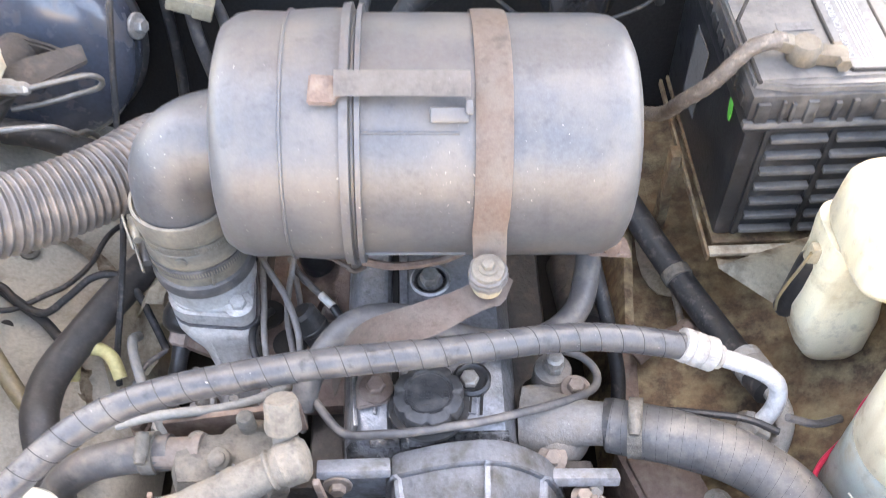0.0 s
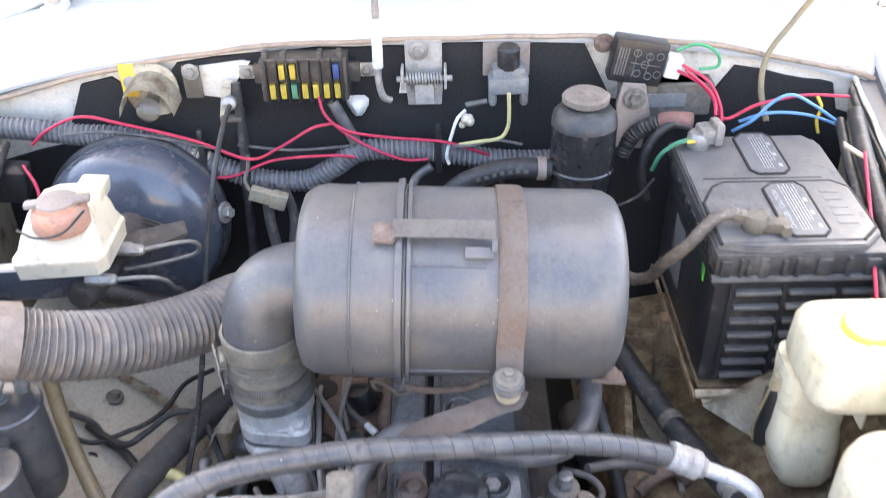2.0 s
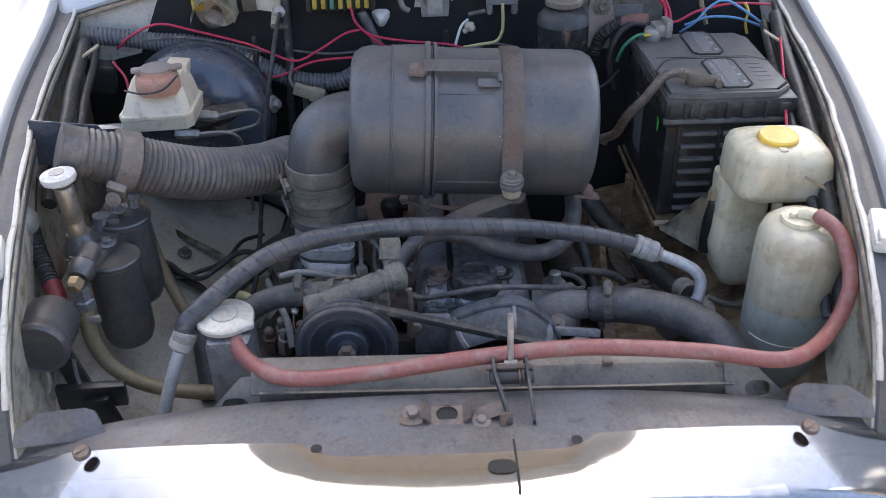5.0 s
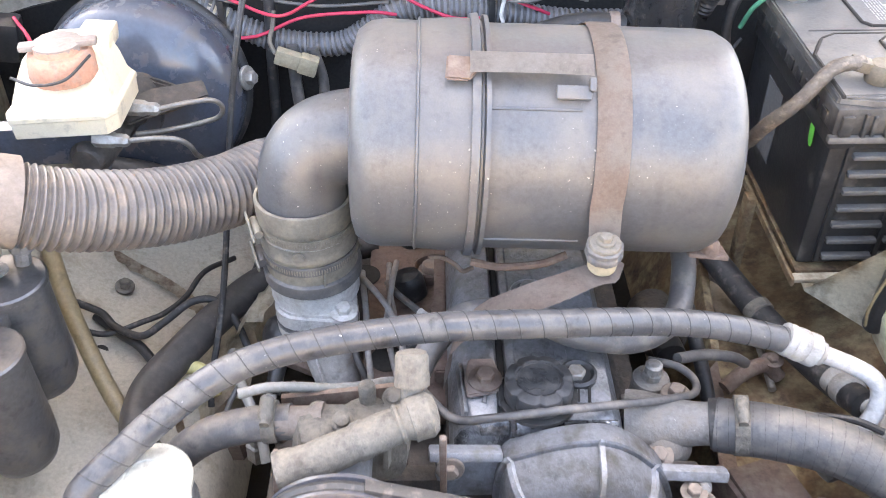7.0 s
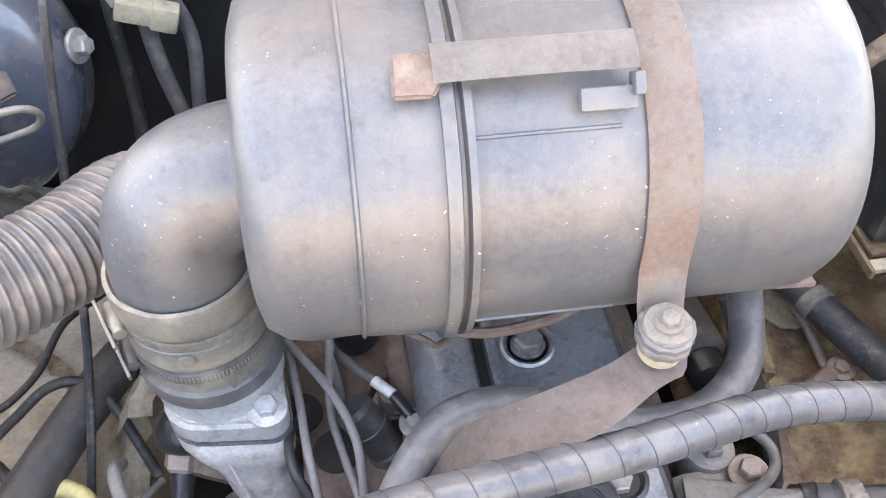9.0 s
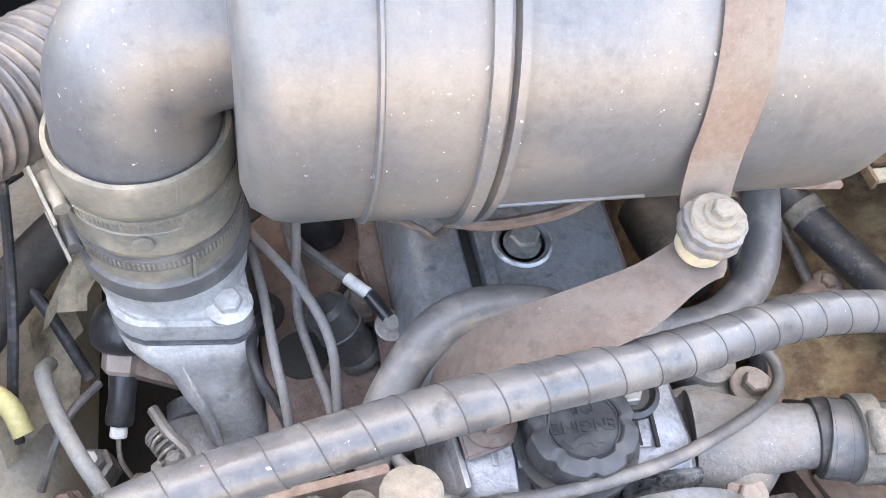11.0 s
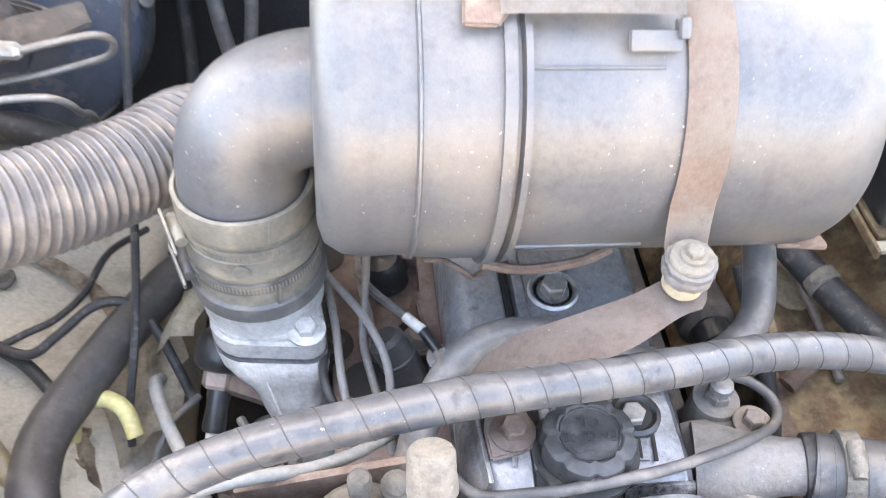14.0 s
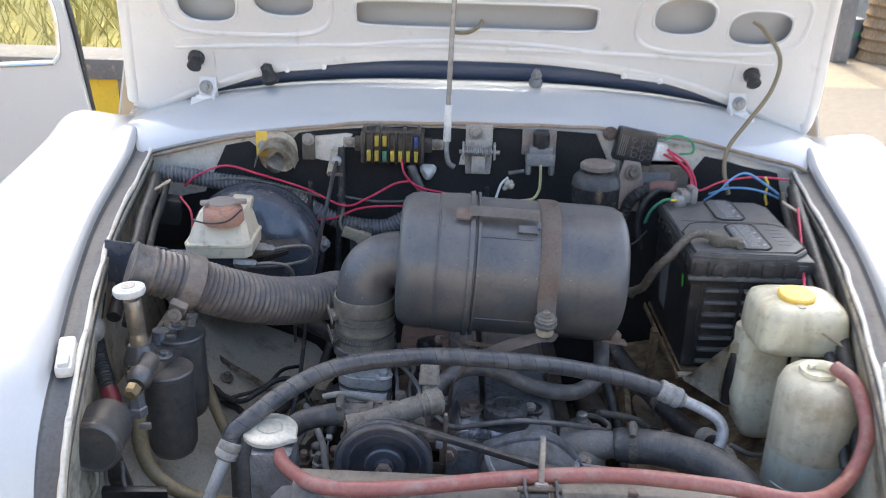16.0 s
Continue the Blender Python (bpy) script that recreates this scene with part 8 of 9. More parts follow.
part("rod", tube([(-0.257, 0.845, 1.058), (-0.256, 0.78, 1.052), (-0.259, 0.715, 1.02), (-0.276, 0.692, 0.937), (-0.287, 0.645, 0.845), (-0.290, 0.60, 0.791), (-0.288, 0.525, 0.757), (-0.299, 0.48, 0.705), (-0.30, 0.462, 0.68)], 0.0038, 8, 40), RUBBER, pedal)
part("pivot", lathe([(0.01, 0), (0.01, 0.01), (0.007, 0.012)], (-0.258, 0.855, 1.058), (0, -1, 0.2), 14), STEEL, pedal)
part("cable", tube([(-0.25, 0.87, 1.08), (-0.25, 0.86, 0.99), (-0.255, 0.855, 0.91), (-0.262, 0.85, 0.79), (-0.27, 0.80, 0.70), (-0.29, 0.70, 0.66)], 0.007, 10), RUBBER, pedal, "black outer cable")

rel = thing("relay", (0.128, 0.87, 1.05), "dark starter relay on the bulkhead with a yellow wire", "relay")
part("back_plate", box((0.066, 0.004, 0.05), (0.128, 0.9, 1.095), 0.001), STRAP, rel)
part("body", box((0.056, 0.034, 0.024), (0.13, 0.88, 1.068), 0.004), GREYPL, rel)
part("body_top", box((0.046, 0.03, 0.014), (0.13, 0.883, 1.085), 0.004), GREYPL, rel)
part("coil", lathe([(0.016, 0), (0.016, 0.028), (0.013, 0.031)], (0.13, 0.883, 1.09), (0, -0.05, 1), 24), BLACKPL, rel)
for x in (0.108, 0.152):
    part("stud", lathe([(0.006, 0), (0.006, 0.016), (0.004, 0.02)], (x, 0.872, 1.058), (0, -0.1, -1), 6), STEEL, rel, "", 25)
part("yellow_lead", tube([(0.13, 0.862, 1.06), (0.131, 0.858, 1.03), (0.129, 0.855, 1.01), (0.118, 0.852, 0.995), (0.09, 0.852, 0.99), (0.06, 0.853, 0.985)], 0.0028, 8), YGREEN, rel)
part("white_lead", tube([(0.07, 0.872, 1.03), (0.058, 0.865, 1.02), (0.05, 0.858, 1.0), (0.042, 0.852, 0.97), (0.045, 0.85, 0.955)], 0.0026, 8), WHITEPL, rel)
part("lead", tube([(0.1, 0.87, 1.045), (0.085, 0.868, 1.043), (0.07, 0.868, 1.04)], 0.004, 8), GREYRUBBER, rel)
bmc = bmesh.new()
for k in range(5):
    bmesh.ops.create_icosphere(bmc, subdivisions=2, radius=0.0055 + 0.002 * (k % 2), matrix=Matrix.Translation((0.07 + 0.006 * math.sin(k * 2.1), 0.862, 1.018 + 0.006 * math.cos(k * 1.7))))
part("taped_joint", bmc, CREAM, rel, "crumpled pale tape")

reg = thing("control_box", (0.31, 0.87, 1.06), "black flasher control box with a faded printed diagram", "control box")
rm = Matrix.Translation((0.307, 0.876, 1.1)) @ Euler((0, radians(10), 0)).to_matrix().to_4x4()
bm = bmesh.new()
tmpb = box((0.074, 0.03, 0.062), (0, 0, 0), 0.004)
add_bm(bm, tmpb, rm)
part("case", bm, BLACKPL, reg)
bm = bmesh.new()
for k in range(4):
    add_bm(bm, box((0.002, 0.0006, 0.04), (-0.03 + k * 0.004, -0.0155, 0.0), 0), rm)
for cx, cz in ((-0.006, 0.015), (0.012, 0.012), (0.026, 0.014), (0.0, -0.014), (0.016, -0.016), (0.028, -0.012), (0.008, 0.0)):
    ring = [Vector((cx + 0.005 * math.cos(a), -0.0158, cz + 0.005 * math.sin(a))) for a in (2 * math.pi * j / 10 for j in range(11))]
    add_bm(bm, tube(ring, 0.0007, 5, 20), rm)
for a, b in (((-0.012, 0.0), (0.03, 0.0)), ((-0.006, 0.02), (-0.006, -0.02)), ((0.012, 0.018), (0.012, -0.02))):
    add_bm(bm, tube([(a[0], -0.0158, a[1]), (b[0], -0.0158, b[1])], 0.0006, 5, 2), rm)
part("diagram", bm, LABELGREY, reg, "faded printed diagram")
part("plug", box((0.022, 0.026, 0.03), (0.355, 0.872, 1.092), 0.003, (0, 10, 0)), WHITEPL, reg, "white plug")
bolt(reg, (0.262, 0.893, 1.118), 0.008, 0.006, (0, -1, 0), RUST)
ecu = thing("module_box", (0.35, 0.88, 1.02), "dusty aluminium module box with a label", "module")
part("case", box((0.13, 0.03, 0.05), (0.352, 0.885, 1.04), 0.004), DUSTCAST, ecu)
part("label", box((0.06, 0.001, 0.02), (0.35, 0.8695, 1.04), 0), GREYPL, ecu)
part("fin", box((0.13, 0.034, 0.004), (0.352, 0.884, 1.063), 0.001), DUSTCAST, ecu)
solo("felt_button", lathe([(0.014, 0), (0.016, 0.004), (0.013, 0.01), (0.006, 0.016)], (-0.085, 0.9, 1.03), (0, -1, 0.2), 14, wob=lambda q: 1 + 0.15 * math.sin(3 * q)), WHITEPL, "pale taped wire joint on the felt", "joint")

# ---- wiring ----
HARN = [(-0.60, 0.868, 1.02), (-0.54, 0.868, 1.014), (-0.49, 0.868, 1.006), (-0.425, 0.868, 1.0), (-0.345, 0.868, 0.98), (-0.30, 0.868, 0.952), (-0.24, 0.868, 0.927), (-0.168, 0.868, 0.922), (-0.124, 0.868, 0.944), (-0.083, 0.868, 0.97), (-0.009, 0.868, 0.97), (0.051, 0.868, 0.962), (0.125, 0.868, 0.95), (0.20, 0.868, 0.948)]
loom = thing("wiring_loom", (-0.2, 0.87, 0.92), "thick dark taped wiring loom across the bulkhead", "wiring loom")
part("core", tube(HARN, 0.0145, 16, 120), GREYRUBBER, loom)
part("tape", helix(HARN, 0.0142, 0.0075, 0.0024, 5), mat("grey loom tape", (0.13, 0.135, 0.15), (0.17, 0.17, 0.18), 0.6, scale=30, dust=0.35, dustcol=(0.22, 0.2, 0.19)), loom)
part("joint", tube([(-0.355, 0.8675, 0.983), (-0.33, 0.8675, 0.972), (-0.31, 0.8675, 0.959)], 0.0145, 14), CREAM, loom, "pale worn tape")
part("riser", tube([(-0.118, 0.868, 1.05), (-0.105, 0.868, 1.02), (-0.09, 0.868, 0.985)], 0.0085, 12), GREYRUBBER, loom)
for x, z in ((0.03, 0.965), (-0.31, 0.965)):
    bm = box((0.009, 0.034, 0.05), (x, 0.866, z), 0.002)
    box((0.008, 0.008, 0.03), (x, 0.858, z + 0.035), 0.002, (0, 0, 0), bm)
    part("tie", bm, BLACKPL, loom, "black plastic cable tie")


def wire(points, r, material, label, cat="wire"):
    return solo("wire", tube(points, r, 8), material, label, cat)


W = [([(-0.55, 0.85, 1.0), (-0.52, 0.85, 1.024), (-0.47, 0.85, 1.043), (-0.412, 0.85, 1.03), (-0.318, 0.85, 1.002), (-0.244, 0.85, 0.97), (-0.197, 0.85, 0.988), (-0.149, 0.852, 1.016), (-0.12, 0.855, 1.022)], REDWIRE, "red wire running across the bulkhead"),
     ([(-0.34, 0.853, 0.94), (-0.272, 0.85, 0.942), (-0.208, 0.85, 0.967), (-0.126, 0.85, 0.973), (-0.09, 0.853, 0.968)], REDWIRE, "red wire below the loom"),
     ([(-0.136, 0.864, 1.06), (-0.125, 0.856, 1.03), (-0.08, 0.85, 0.993), (-0.023, 0.85, 0.965), (0.015, 0.853, 0.962)], REDWIRE, "red wire from the fuse box"),
     ([(-0.12, 0.856, 1.022), (-0.092, 0.85, 1.01), (-0.036, 0.85, 1.0), (0.036, 0.85, 0.992), (0.08, 0.855, 0.975), (0.11, 0.86, 0.96)], REDWIRE, "red wire over the loom"),
     ([(0.368, 0.85, 1.096), (0.405, 0.84, 1.065), (0.425, 0.83, 1.03), (0.472, 0.84, 1.045), (0.536, 0.85, 1.053), (0.60, 0.85, 1.05)], REDWIRE, "red wire above the battery"),
     ([(0.36, 0.86, 1.09), (0.39, 0.85, 1.075), (0.41, 0.84, 1.055), (0.41, 0.82, 1.04)], REDWIRE, "red wire from the control box"),
     ([(0.365, 0.855, 1.1), (0.4, 0.845, 1.08), (0.418, 0.835, 1.05), (0.42, 0.82, 1.03)], REDWIRE, "red wire from the control box"),
     ([(0.44, 0.83, 1.01), (0.463, 0.82, 1.033), (0.484, 0.82, 1.058), (0.508, 0.82, 1.069), (0.539, 0.82, 1.054), (0.585, 0.82, 1.023)], BLUEWIRE, "pale blue wire looping behind the battery"),
     ([(0.45, 0.84, 1.02), (0.49, 0.835, 1.035), (0.54, 0.83, 1.033), (0.59, 0.83, 1.015)], BLUEWIRE, "blue wire behind the battery"),
     ([(0.548, 0.83, 1.06), (0.556, 0.83, 1.045), (0.554, 0.83, 1.025), (0.56, 0.83, 1.005)], YELLOW, "yellow wire behind the battery"),
     ([(0.36, 0.87, 1.115), (0.385, 0.865, 1.125), (0.41, 0.86, 1.115), (0.415, 0.86, 1.095), (0.39, 0.862, 1.09)], mat("green loop wire", (0.06, 0.35, 0.16), None, 0.5), "green wire loop above the module box"),
     ([(-0.26, 0.862, 0.987), (-0.185, 0.862, 0.977), (-0.10, 0.864, 0.98)], GREYRUBBER, "grey wire along the bulkhead"),
     ([(-0.52, 0.855, 1.01), (-0.44, 0.852, 1.018), (-0.36, 0.852, 1.005), (-0.29, 0.855, 0.985)], GREYRUBBER, "grey wire above the brake servo"),
     ([(0.05, 0.85, 0.985), (0.08, 0.85, 0.985), (0.11, 0.852, 0.992), (0.15, 0.85, 0.985)], GREYRUBBER, "grey wire beside the reservoir"),
     ([(0.1, 0.83, 0.955), (0.14, 0.80, 0.93), (0.18, 0.77, 0.92), (0.24, 0.76, 0.925), (0.3, 0.77, 0.94), (0.33, 0.79, 0.96)], RUBBER, "black wire round the reservoir")]
for pts, mt, lb in W:
    wire(pts, 0.0023, mt, lb)
wire([(0.37, 0.318, 0.795), (0.34, 0.33, 0.80), (0.29, 0.345, 0.79), (0.25, 0.36, 0.77), (0.235, 0.38, 0.74)], 0.0035, RUBBER, "thin black cable under the gas pipe")
wire([(0.40, 0.20, 0.74), (0.398, 0.268, 0.76), (0.415, 0.302, 0.755), (0.451, 0.333, 0.755), (0.475, 0.363, 0.76), (0.498, 0.378, 0.77), (0.53, 0.385, 0.79)], 0.0028, REDWIRE, "red wire between the two bottles")
wire([(0.38, 0.33, 0.80), (0.41, 0.33, 0.785), (0.44, 0.34, 0.775)], 0.004, GREYRUBBER, "grey cable towards the washer bottle")

for pts, r_, mt, lb in (
        ([(-0.226, 0.85, 0.93), (-0.225, 0.845, 0.86), (-0.216, 0.84, 0.79), (-0.20, 0.82, 0.72)], 0.008, GREYRUBBER, "grey hose behind the air cleaner"),
        ([(-0.20, 0.85, 0.925), (-0.19, 0.85, 0.87), (-0.20, 0.84, 0.79), (-0.20, 0.82, 0.72)], 0.007, GREYRUBBER, "grey hose behind the air cleaner"),
        ([(0.02, 0.855, 0.95), (-0.005, 0.85, 0.93), (-0.02, 0.83, 0.89), (-0.02, 0.8, 0.85)], 0.007, GREYRUBBER, "grey hose below the loom"),
        ([(0.291, 0.665, 0.70), (0.32, 0.63, 0.70), (0.333, 0.60, 0.695), (0.337, 0.54, 0.69), (0.335, 0.47, 0.685)], 0.0045, STEEL, "steel brake pipe on the chassis rail"),
        ([(-0.475, 0.580, 0.735), (-0.443, 0.571, 0.725), (-0.422, 0.552, 0.720), (-0.388, 0.536, 0.720), (-0.361, 0.547, 0.732), (-0.331, 0.562, 0.748), (-0.304, 0.565, 0.748), (-0.281, 0.549, 0.735), (-0.264, 0.523, 0.715), (-0.251, 0.501, 0.69)], 0.0045, RUBBER, "black cable across the inner arch"),
        ([(-0.475, 0.545, 0.735), (-0.436, 0.545, 0.715), (-0.393, 0.566, 0.715), (-0.372, 0.580, 0.715), (-0.353, 0.608, 0.715), (-0.338, 0.656, 0.715), (-0.31, 0.70, 0.70)], 0.0035, RUBBER, "thin black cable across the inner arch"),
        ([(-0.455, 0.580, 0.712), (-0.419, 0.555, 0.704), (-0.394, 0.536, 0.704), (-0.370, 0.511, 0.695), (-0.355, 0.49, 0.68)], 0.006, RUBBER, "black sleeved cable over the arch panel"),
        ([(-0.344, 0.458, 0.70), (-0.341, 0.474, 0.715), (-0.332, 0.483, 0.72), (-0.314, 0.484, 0.72), (-0.298, 0.472, 0.718), (-0.290, 0.455, 0.705)], 0.0075, YGREEN, "yellow rubber hose elbow beside the engine"),
        ([(-0.268, 0.49, 0.735), (-0.266, 0.47, 0.755), (-0.256, 0.44, 0.757), (-0.242, 0.41, 0.755), (-0.228, 0.385, 0.74), (-0.22, 0.36, 0.71)], 0.0055, PALEHOSE, "pale grey pipe beside the fuel pump"),
        ([(-0.215, 0.305, 0.875), (-0.19, 0.31, 0.877), (-0.163, 0.32, 0.866), (-0.134, 0.33, 0.853), (-0.108, 0.345, 0.840), (-0.092, 0.36, 0.828), (-0.075, 0.385, 0.80)], 0.0045, PALEHOSE, "pale grey hose under the wrapped hose"),
        ([(0.20, 0.42, 0.79), (0.235, 0.44, 0.775), (0.27, 0.45, 0.76), (0.29, 0.46, 0.74)], 0.006, GREYRUBBER, "grey heater branch hose"),
        ([(0.225, 0.52, 0.80), (0.24, 0.48, 0.75), (0.25, 0.44, 0.71), (0.25, 0.41, 0.68)], 0.008, RUBBER, "black hose beside the engine")):
    solo("hose", tube(pts, r_, 12), mt, lb, "hose")
conn = thing("connector", (-0.222, 0.83, 0.91), "dusty white plastic plug connector hanging loose", "connector")
bm = box((0.05, 0.016, 0.02), (-0.222, 0.832, 0.917), 0.003, (0, 20, 0))
box((0.024, 0.018, 0.024), (-0.205, 0.831, 0.911), 0.003, (0, 20, 0), bm)
part("body", bm, BUSH, conn)
part("lead", tube([(-0.245, 0.832, 0.926), (-0.252, 0.84, 0.94), (-0.248, 0.85, 0.955), (-0.245, 0.855, 0.975)], 0.003, 8), DUSTCAST, conn)
CLIPTAN = mat("tan dusty clip", (0.36, 0.29, 0.20), (0.27, 0.21, 0.14), 0.55, scale=30, dust=0.3)
# wiring down the inner wings
for s, pts in ((1, [(0.60, 0.82, 1.04), (0.577, 0.71, 1.027), (0.560, 0.585, 1.004), (0.545, 0.472, 0.98), (0.529, 0.357, 0.95), (0.518, 0.276, 0.91), (0.512, 0.21, 0.86)]),
               (-1, [(-0.60, 0.84, 1.02), (-0.58, 0.75, 1.018), (-0.568, 0.656, 1.006), (-0.558, 0.588, 0.99), (-0.552, 0.5, 0.962), (-0.545, 0.42, 0.932)])):
    lm = thing("wing_loom", pts[2], "bundle of dark cables along the inner wing" if s > 0 else "taped cable loom along the inner wing", "wiring loom")
    part("cable", tube(pts, 0.011, 12), RUBBER, lm)
    part("cable", tube([(x - s * 0.018, y, z - 0.012) for x, y, z in pts], 0.007, 10), RUBBER, lm)
    if s > 0:
        part("cable", tube([(x - s * (0.006 + 0.014 * k), y, z + 0.014 - 0.01 * k) for k, (x, y, z) in enumerate(pts[1:4])], 0.0022, 8), REDWIRE, lm, "red wire")
    for k in (1, 4):
        x, y, z = pts[k]
        part("clip", box((0.055, 0.014, 0.003), (x - s * 0.010, y, z + 0.010), 0.001, (0, s * 30, s * -12)), CLIPTAN, lm, "tan metal cable clip")
solo("wing_socket", lathe([(0.012, 0), (0.018, 0.004), (0.018, 0.02), (0.01, 0.026)], (-0.552, 0.335, 0.955), (0.8, -0.4, 0.2), 18), STEEL, "small dusty fitting on the inner wing", "fitting")
solo("relay", box((0.05, 0.04, 0.05), (-0.57, 0.80, 0.97), 0.006, (0, 10, 10)), BLACKPL, "black relay beside the brake servo", "relay")
for k, (x, y, z) in enumerate(((-0.545, 0.80, 0.995),)):
    wire([(x, y, z), (x + 0.03, y - 0.04, z - 0.02), (x + 0.035, y - 0.08, z - 0.07), (x + 0.02, y - 0.1, z - 0.1)], 0.0023, REDWIRE, "red wire beside the brake servo")
# yellow cable from the bonnet
solo("bonnet_cable", tube([(0.53, 0.975, 1.325), (0.548, 0.96, 1.31), (0.575, 0.93, 1.265), (0.558, 0.90, 1.209), (0.519, 0.89, 1.148), (0.488, 0.88, 1.103), (0.479, 0.86, 1.063), (0.488, 0.84, 1.02)], 0.0042, 10), OLIVE, "yellow cable hanging from the bonnet to the battery", "cable")
solo("bonnet_wire", tube([(-0.045, 0.99, 1.285), (-0.02, 0.985, 1.285), (0.0, 0.98, 1.295), (0.012, 0.985, 1.31)], 0.004, 8), OLIVE, "short brown wire hook on the bonnet", "wire")

# ---- open front door ----
dm = Matrix.Translation((-0.885, 1.33, 0)) @ Matrix.Rotation(radians(8), 4, "Z") @ Matrix(((-1, 0, 0, 0), (0, 0, 1, 0), (0, 1, 0, 0), (0, 0, 0, 1)))
outl = [(0.03, 0.36), (0.0, 0.5), (0.0, 0.93), (0.02, 1.0), (0.06, 1.3), (0.16, 1.46), (0.5, 1.5), (0.8, 1.47), (0.92, 1.3), (0.92, 0.36)]
win = [(0.09, 1.135), (0.075, 1.17), (0.085, 1.29), (0.17, 1.42), (0.5, 1.455), (0.78, 1.43), (0.86, 1.28), (0.86, 1.12), (0.5, 1.115)]
door = part("door", slab(outl, 0.045, dm, holes=[win]), WHITE, car, "white front door standing open")
part("seal", tube([dm @ Vector((x, y, 0.03)) for x, y in outl[:6]], 0.007, 8), RUBBER, door, "black rubber door seal")
part("window_trim", tube([dm @ Vector((x, y, 0.0)) for x, y in [*win, win[0]]], 0.006, 8, 80), CHROME, door, "bright window trim")
part("pane", slab(win, 0.004, dm @ Matrix.Translation((0, 0, 0.02))), CLEAR, door, "clear door glass")

# ---- far surroundings ----
def stripes():
    w = thing("striped_wall", (-2.6, 4.5, 0), "low kerb wall striped black and yellow", "wall")
    part("coping", box((6.0, 0.4, 0.12), (-4.0, 4.7, 0.475), 0.01), mat("grey concrete", (0.16, 0.155, 0.15), (0.12, 0.115, 0.11), 0.9, scale=5, dust=0.3), w, "grey concrete coping")
    ym, km = mat("yellow road paint", (0.78, 0.5, 0.04), (0.65, 0.4, 0.03), 0.7, scale=4, dust=0.2), mat("dull black paint", (0.1, 0.095, 0.085), None, 0.8, scale=4, dust=0.3)
    for k in range(28):
        part("stripe", box((0.21, 0.3, 0.42), (-1.9 - 0.105 - 0.21 * k + 0.1, 4.7, 0.205), 0.002), km if k % 2 == 0 else ym, w)
    return w


stripes()
HILL = mat("dry grass bank", (0.42, 0.36, 0.12), (0.2, 0.2, 0.06), 0.95, scale=1.6, fine=30, bump=0.9, dust=0.3, dustcol=(0.55, 0.47, 0.2))
rows = []
for i in range(22):
    x = -30 + i * 1.36
    rows.append([(x, 4.95 + 0.9 * j + (0.2 * noise.noise(Vector((x, j, 3)))), min(0.4 + 0.42 * j ** 1.1, 6.5) + 0.25 * noise.noise(Vector((x * 0.7, j * 0.8, 0)))) for j in range(16)])
solo("grass_bank", skin(rows, 60, 40), HILL, "dry yellow grass bank behind the wall", "bank", kind="structure")
BLADE = mat("dry grass", (0.44, 0.36, 0.12), (0.19, 0.2, 0.06), 0.8, scale=2.5, bump=0, grain=0.3)
random.seed(4)
bm = bmesh.new()
for k in range(15000):
    x, j = random.uniform(-6.5, -1.2), random.uniform(0, 6)
    y = 4.95 + 0.9 * j
    z = 0.36 + 0.42 * j ** 1.1
    tuft = 0.5 + 0.5 * noise.noise(Vector((x * 2.2, y * 1.6, 9)))
    h, a, ln = random.uniform(0.08, 0.2) + 0.2 * tuft, random.uniform(0, 6.28), random.uniform(-0.22, 0.22)
    dx, dy = math.cos(a) * 0.01, math.sin(a) * 0.01
    bm.faces.new((bm.verts.new((x - dx, y - dy, z - 0.03)), bm.verts.new((x + dx, y + dy, z - 0.03)), bm.verts.new((x + ln, y + ln * 0.4, z + h))))
solo("grass", bm, BLADE, "tall dry yellow grass on the bank", "grass", kind="stuff")


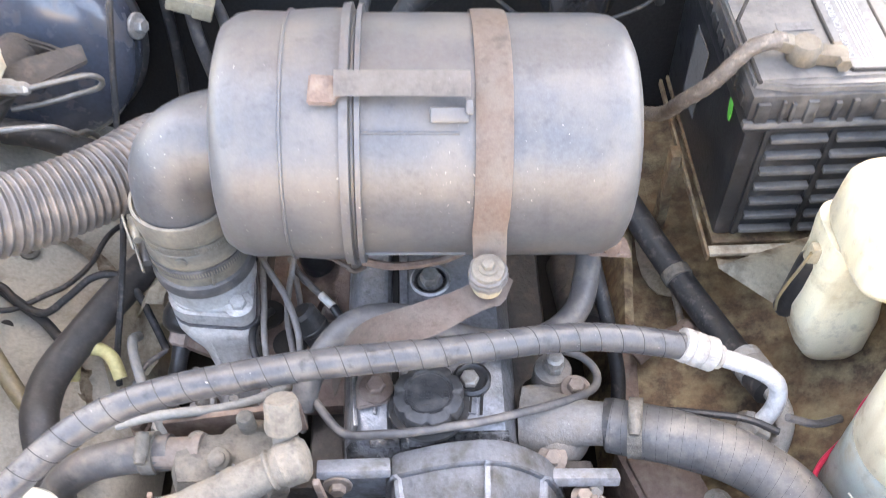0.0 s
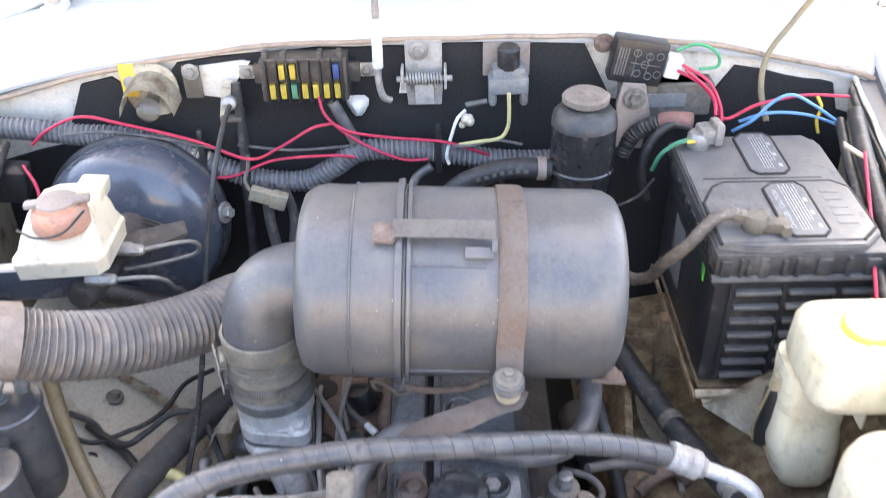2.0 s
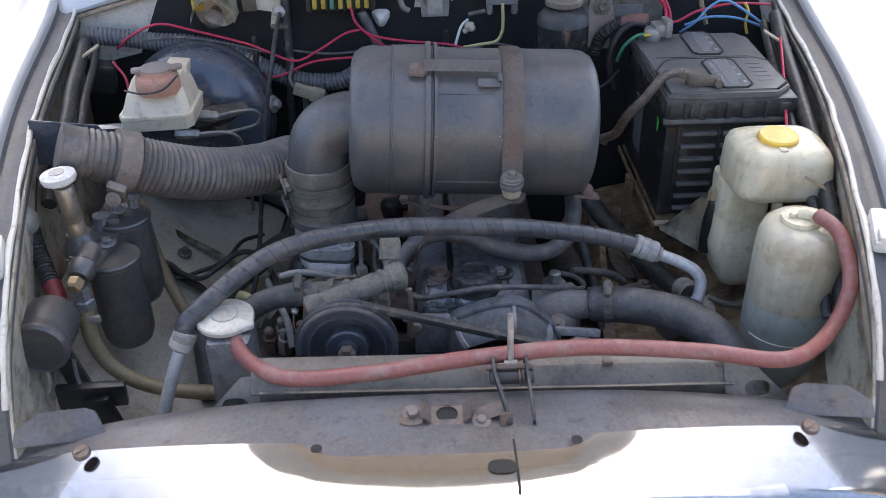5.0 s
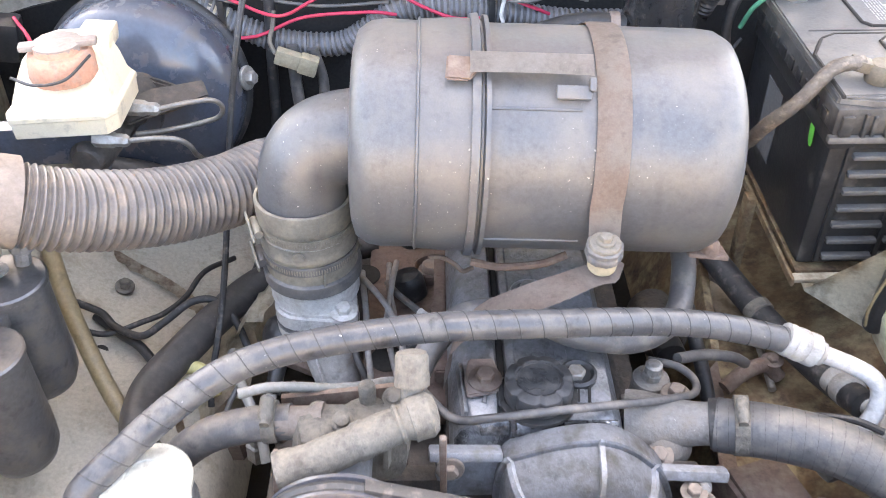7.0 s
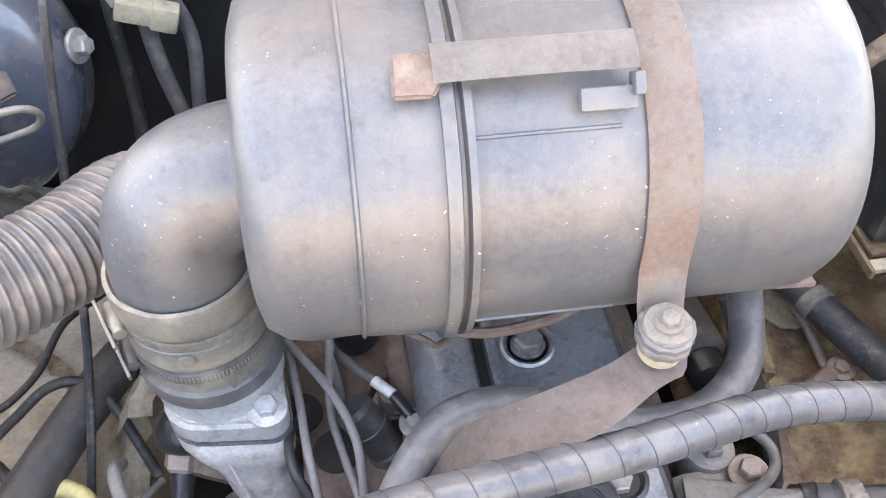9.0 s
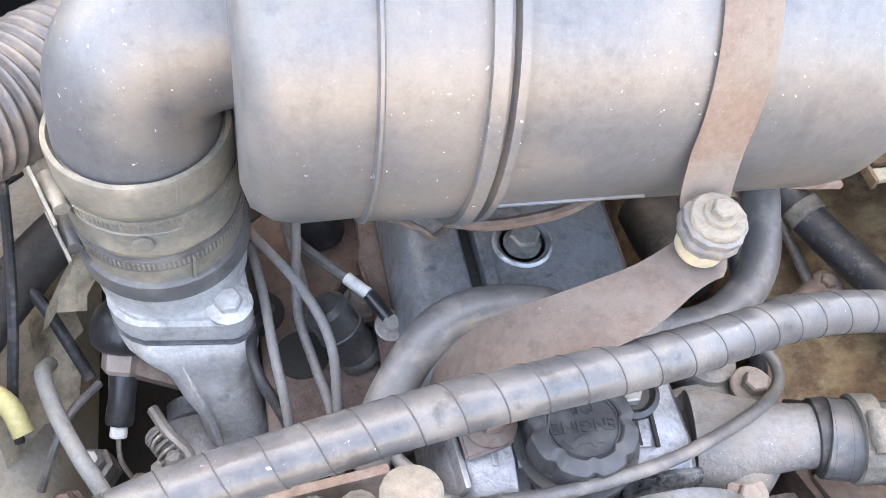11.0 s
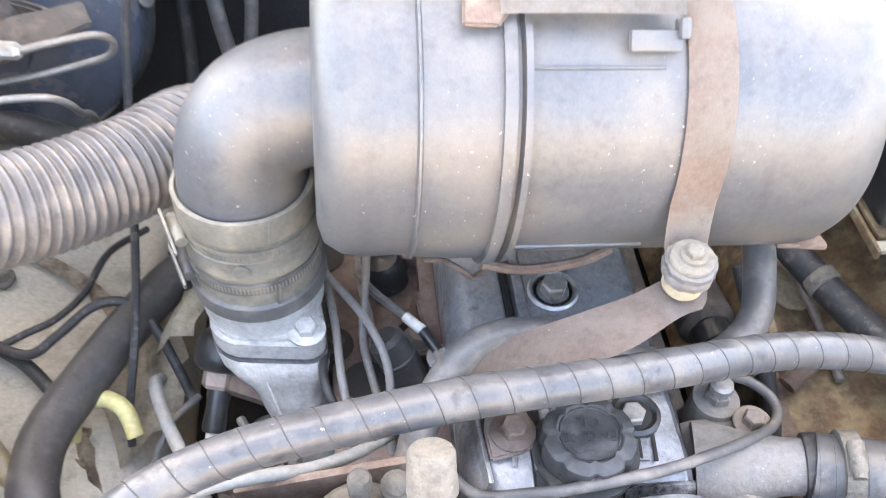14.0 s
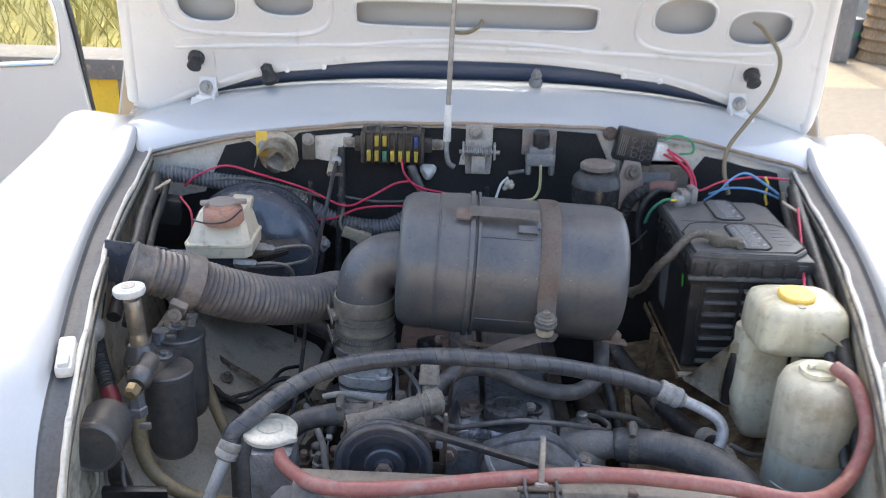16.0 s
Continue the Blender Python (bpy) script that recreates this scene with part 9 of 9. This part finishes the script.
def palm(x, y, r):
    t = thing("palm_trunk", (x, y, 0), "thick ringed brown palm trunk", "tree trunk")
    prof = []
    for k in range(26):
        z = k * 0.11
        prof += [(r * (1.12 - 0.2 * k / 26), z), (r * (1.0 - 0.2 * k / 26), z + 0.08)]
    bm = lathe(prof, (x, y, 0), (0.03, 0, 1), 28, wob=lambda q: 1 + 0.05 * math.sin(3 * q) + 0.02 * math.sin(11 * q))
    part("trunk", bm, mat("palm bark", (0.34, 0.24, 0.14), (0.16, 0.11, 0.07), 0.95, scale=6, fine=40, bump=0.9, dust=0.3), t)
    return t


palm(4.33, 8.5, 0.24)
post = thing("gate_post", (3.83, 8.4, 0), "square grey concrete gate post", "post")
part("shaft", box((0.16, 0.2, 1.9), (3.82, 8.4, 0.95), 0.02), mat("weathered concrete", (0.25, 0.235, 0.22), (0.18, 0.165, 0.15), 0.9, scale=5, dust=0.3, bump=0.6), post)
drumb = thing("plastic_drum", (4.03, 8.7, 0), "blue grey drum with a green cord round it", "drum")
part("body", lathe([(0.13, 0), (0.14, 0.02), (0.14, 0.36), (0.13, 0.38)], (4.03, 8.75, 0), (0, 0, 1), 28), mat("blue grey plastic", (0.2, 0.24, 0.28), None, 0.6, scale=5, dust=0.3), drumb)
part("cord", tube([(3.89, 8.65, 0.20), (3.97, 8.61, 0.205), (4.06, 8.61, 0.225), (4.14, 8.65, 0.24)], 0.012, 8), mat("green cord", (0.02, 0.5, 0.15), None, 0.5), drumb, "bright green cord")
bwall = box((12, 0.2, 2.6), (8.0, 11.5, 1.3), 0.02)
solo("wall_far", bwall, mat("plastered wall", (0.5, 0.46, 0.4), (0.4, 0.36, 0.3), 0.9, scale=1.5, fine=30, dust=0.3, bump=0.4), "pale plastered compound wall", "wall", kind="structure")
# unseen tan wall added opposite the car for warm fill and reflections
solo("wall_opposite", box((14, 0.25, 3.2), (-1.0, -9.0, 1.6), 0.02), mat("tan reflector wall", (0.46, 0.40, 0.31), (0.38, 0.33, 0.25), 0.85, scale=1.2, fine=30, bump=0.3), "unseen tan wall added before the car as a reflector", "wall", kind="structure")

# ---- pavers beside the car ----
PM = [paver_mesh(PAVER), paver_mesh(PAVERPINK)]
for iy in range(26):
    for ix in range(11):
        x = 1.25 + ix * 0.226 + (0.113 if iy % 2 else 0)
        y = 1.9 + iy * 0.113
        ob = bpy.data.objects.new("paver", PM[1 if 5 <= (iy + (ix % 3 == 0)) % 9 <= 7 else 0])
        scene.collection.objects.link(ob)
        ob.location = (x, y, 0.006)
        ob.parent = pavement
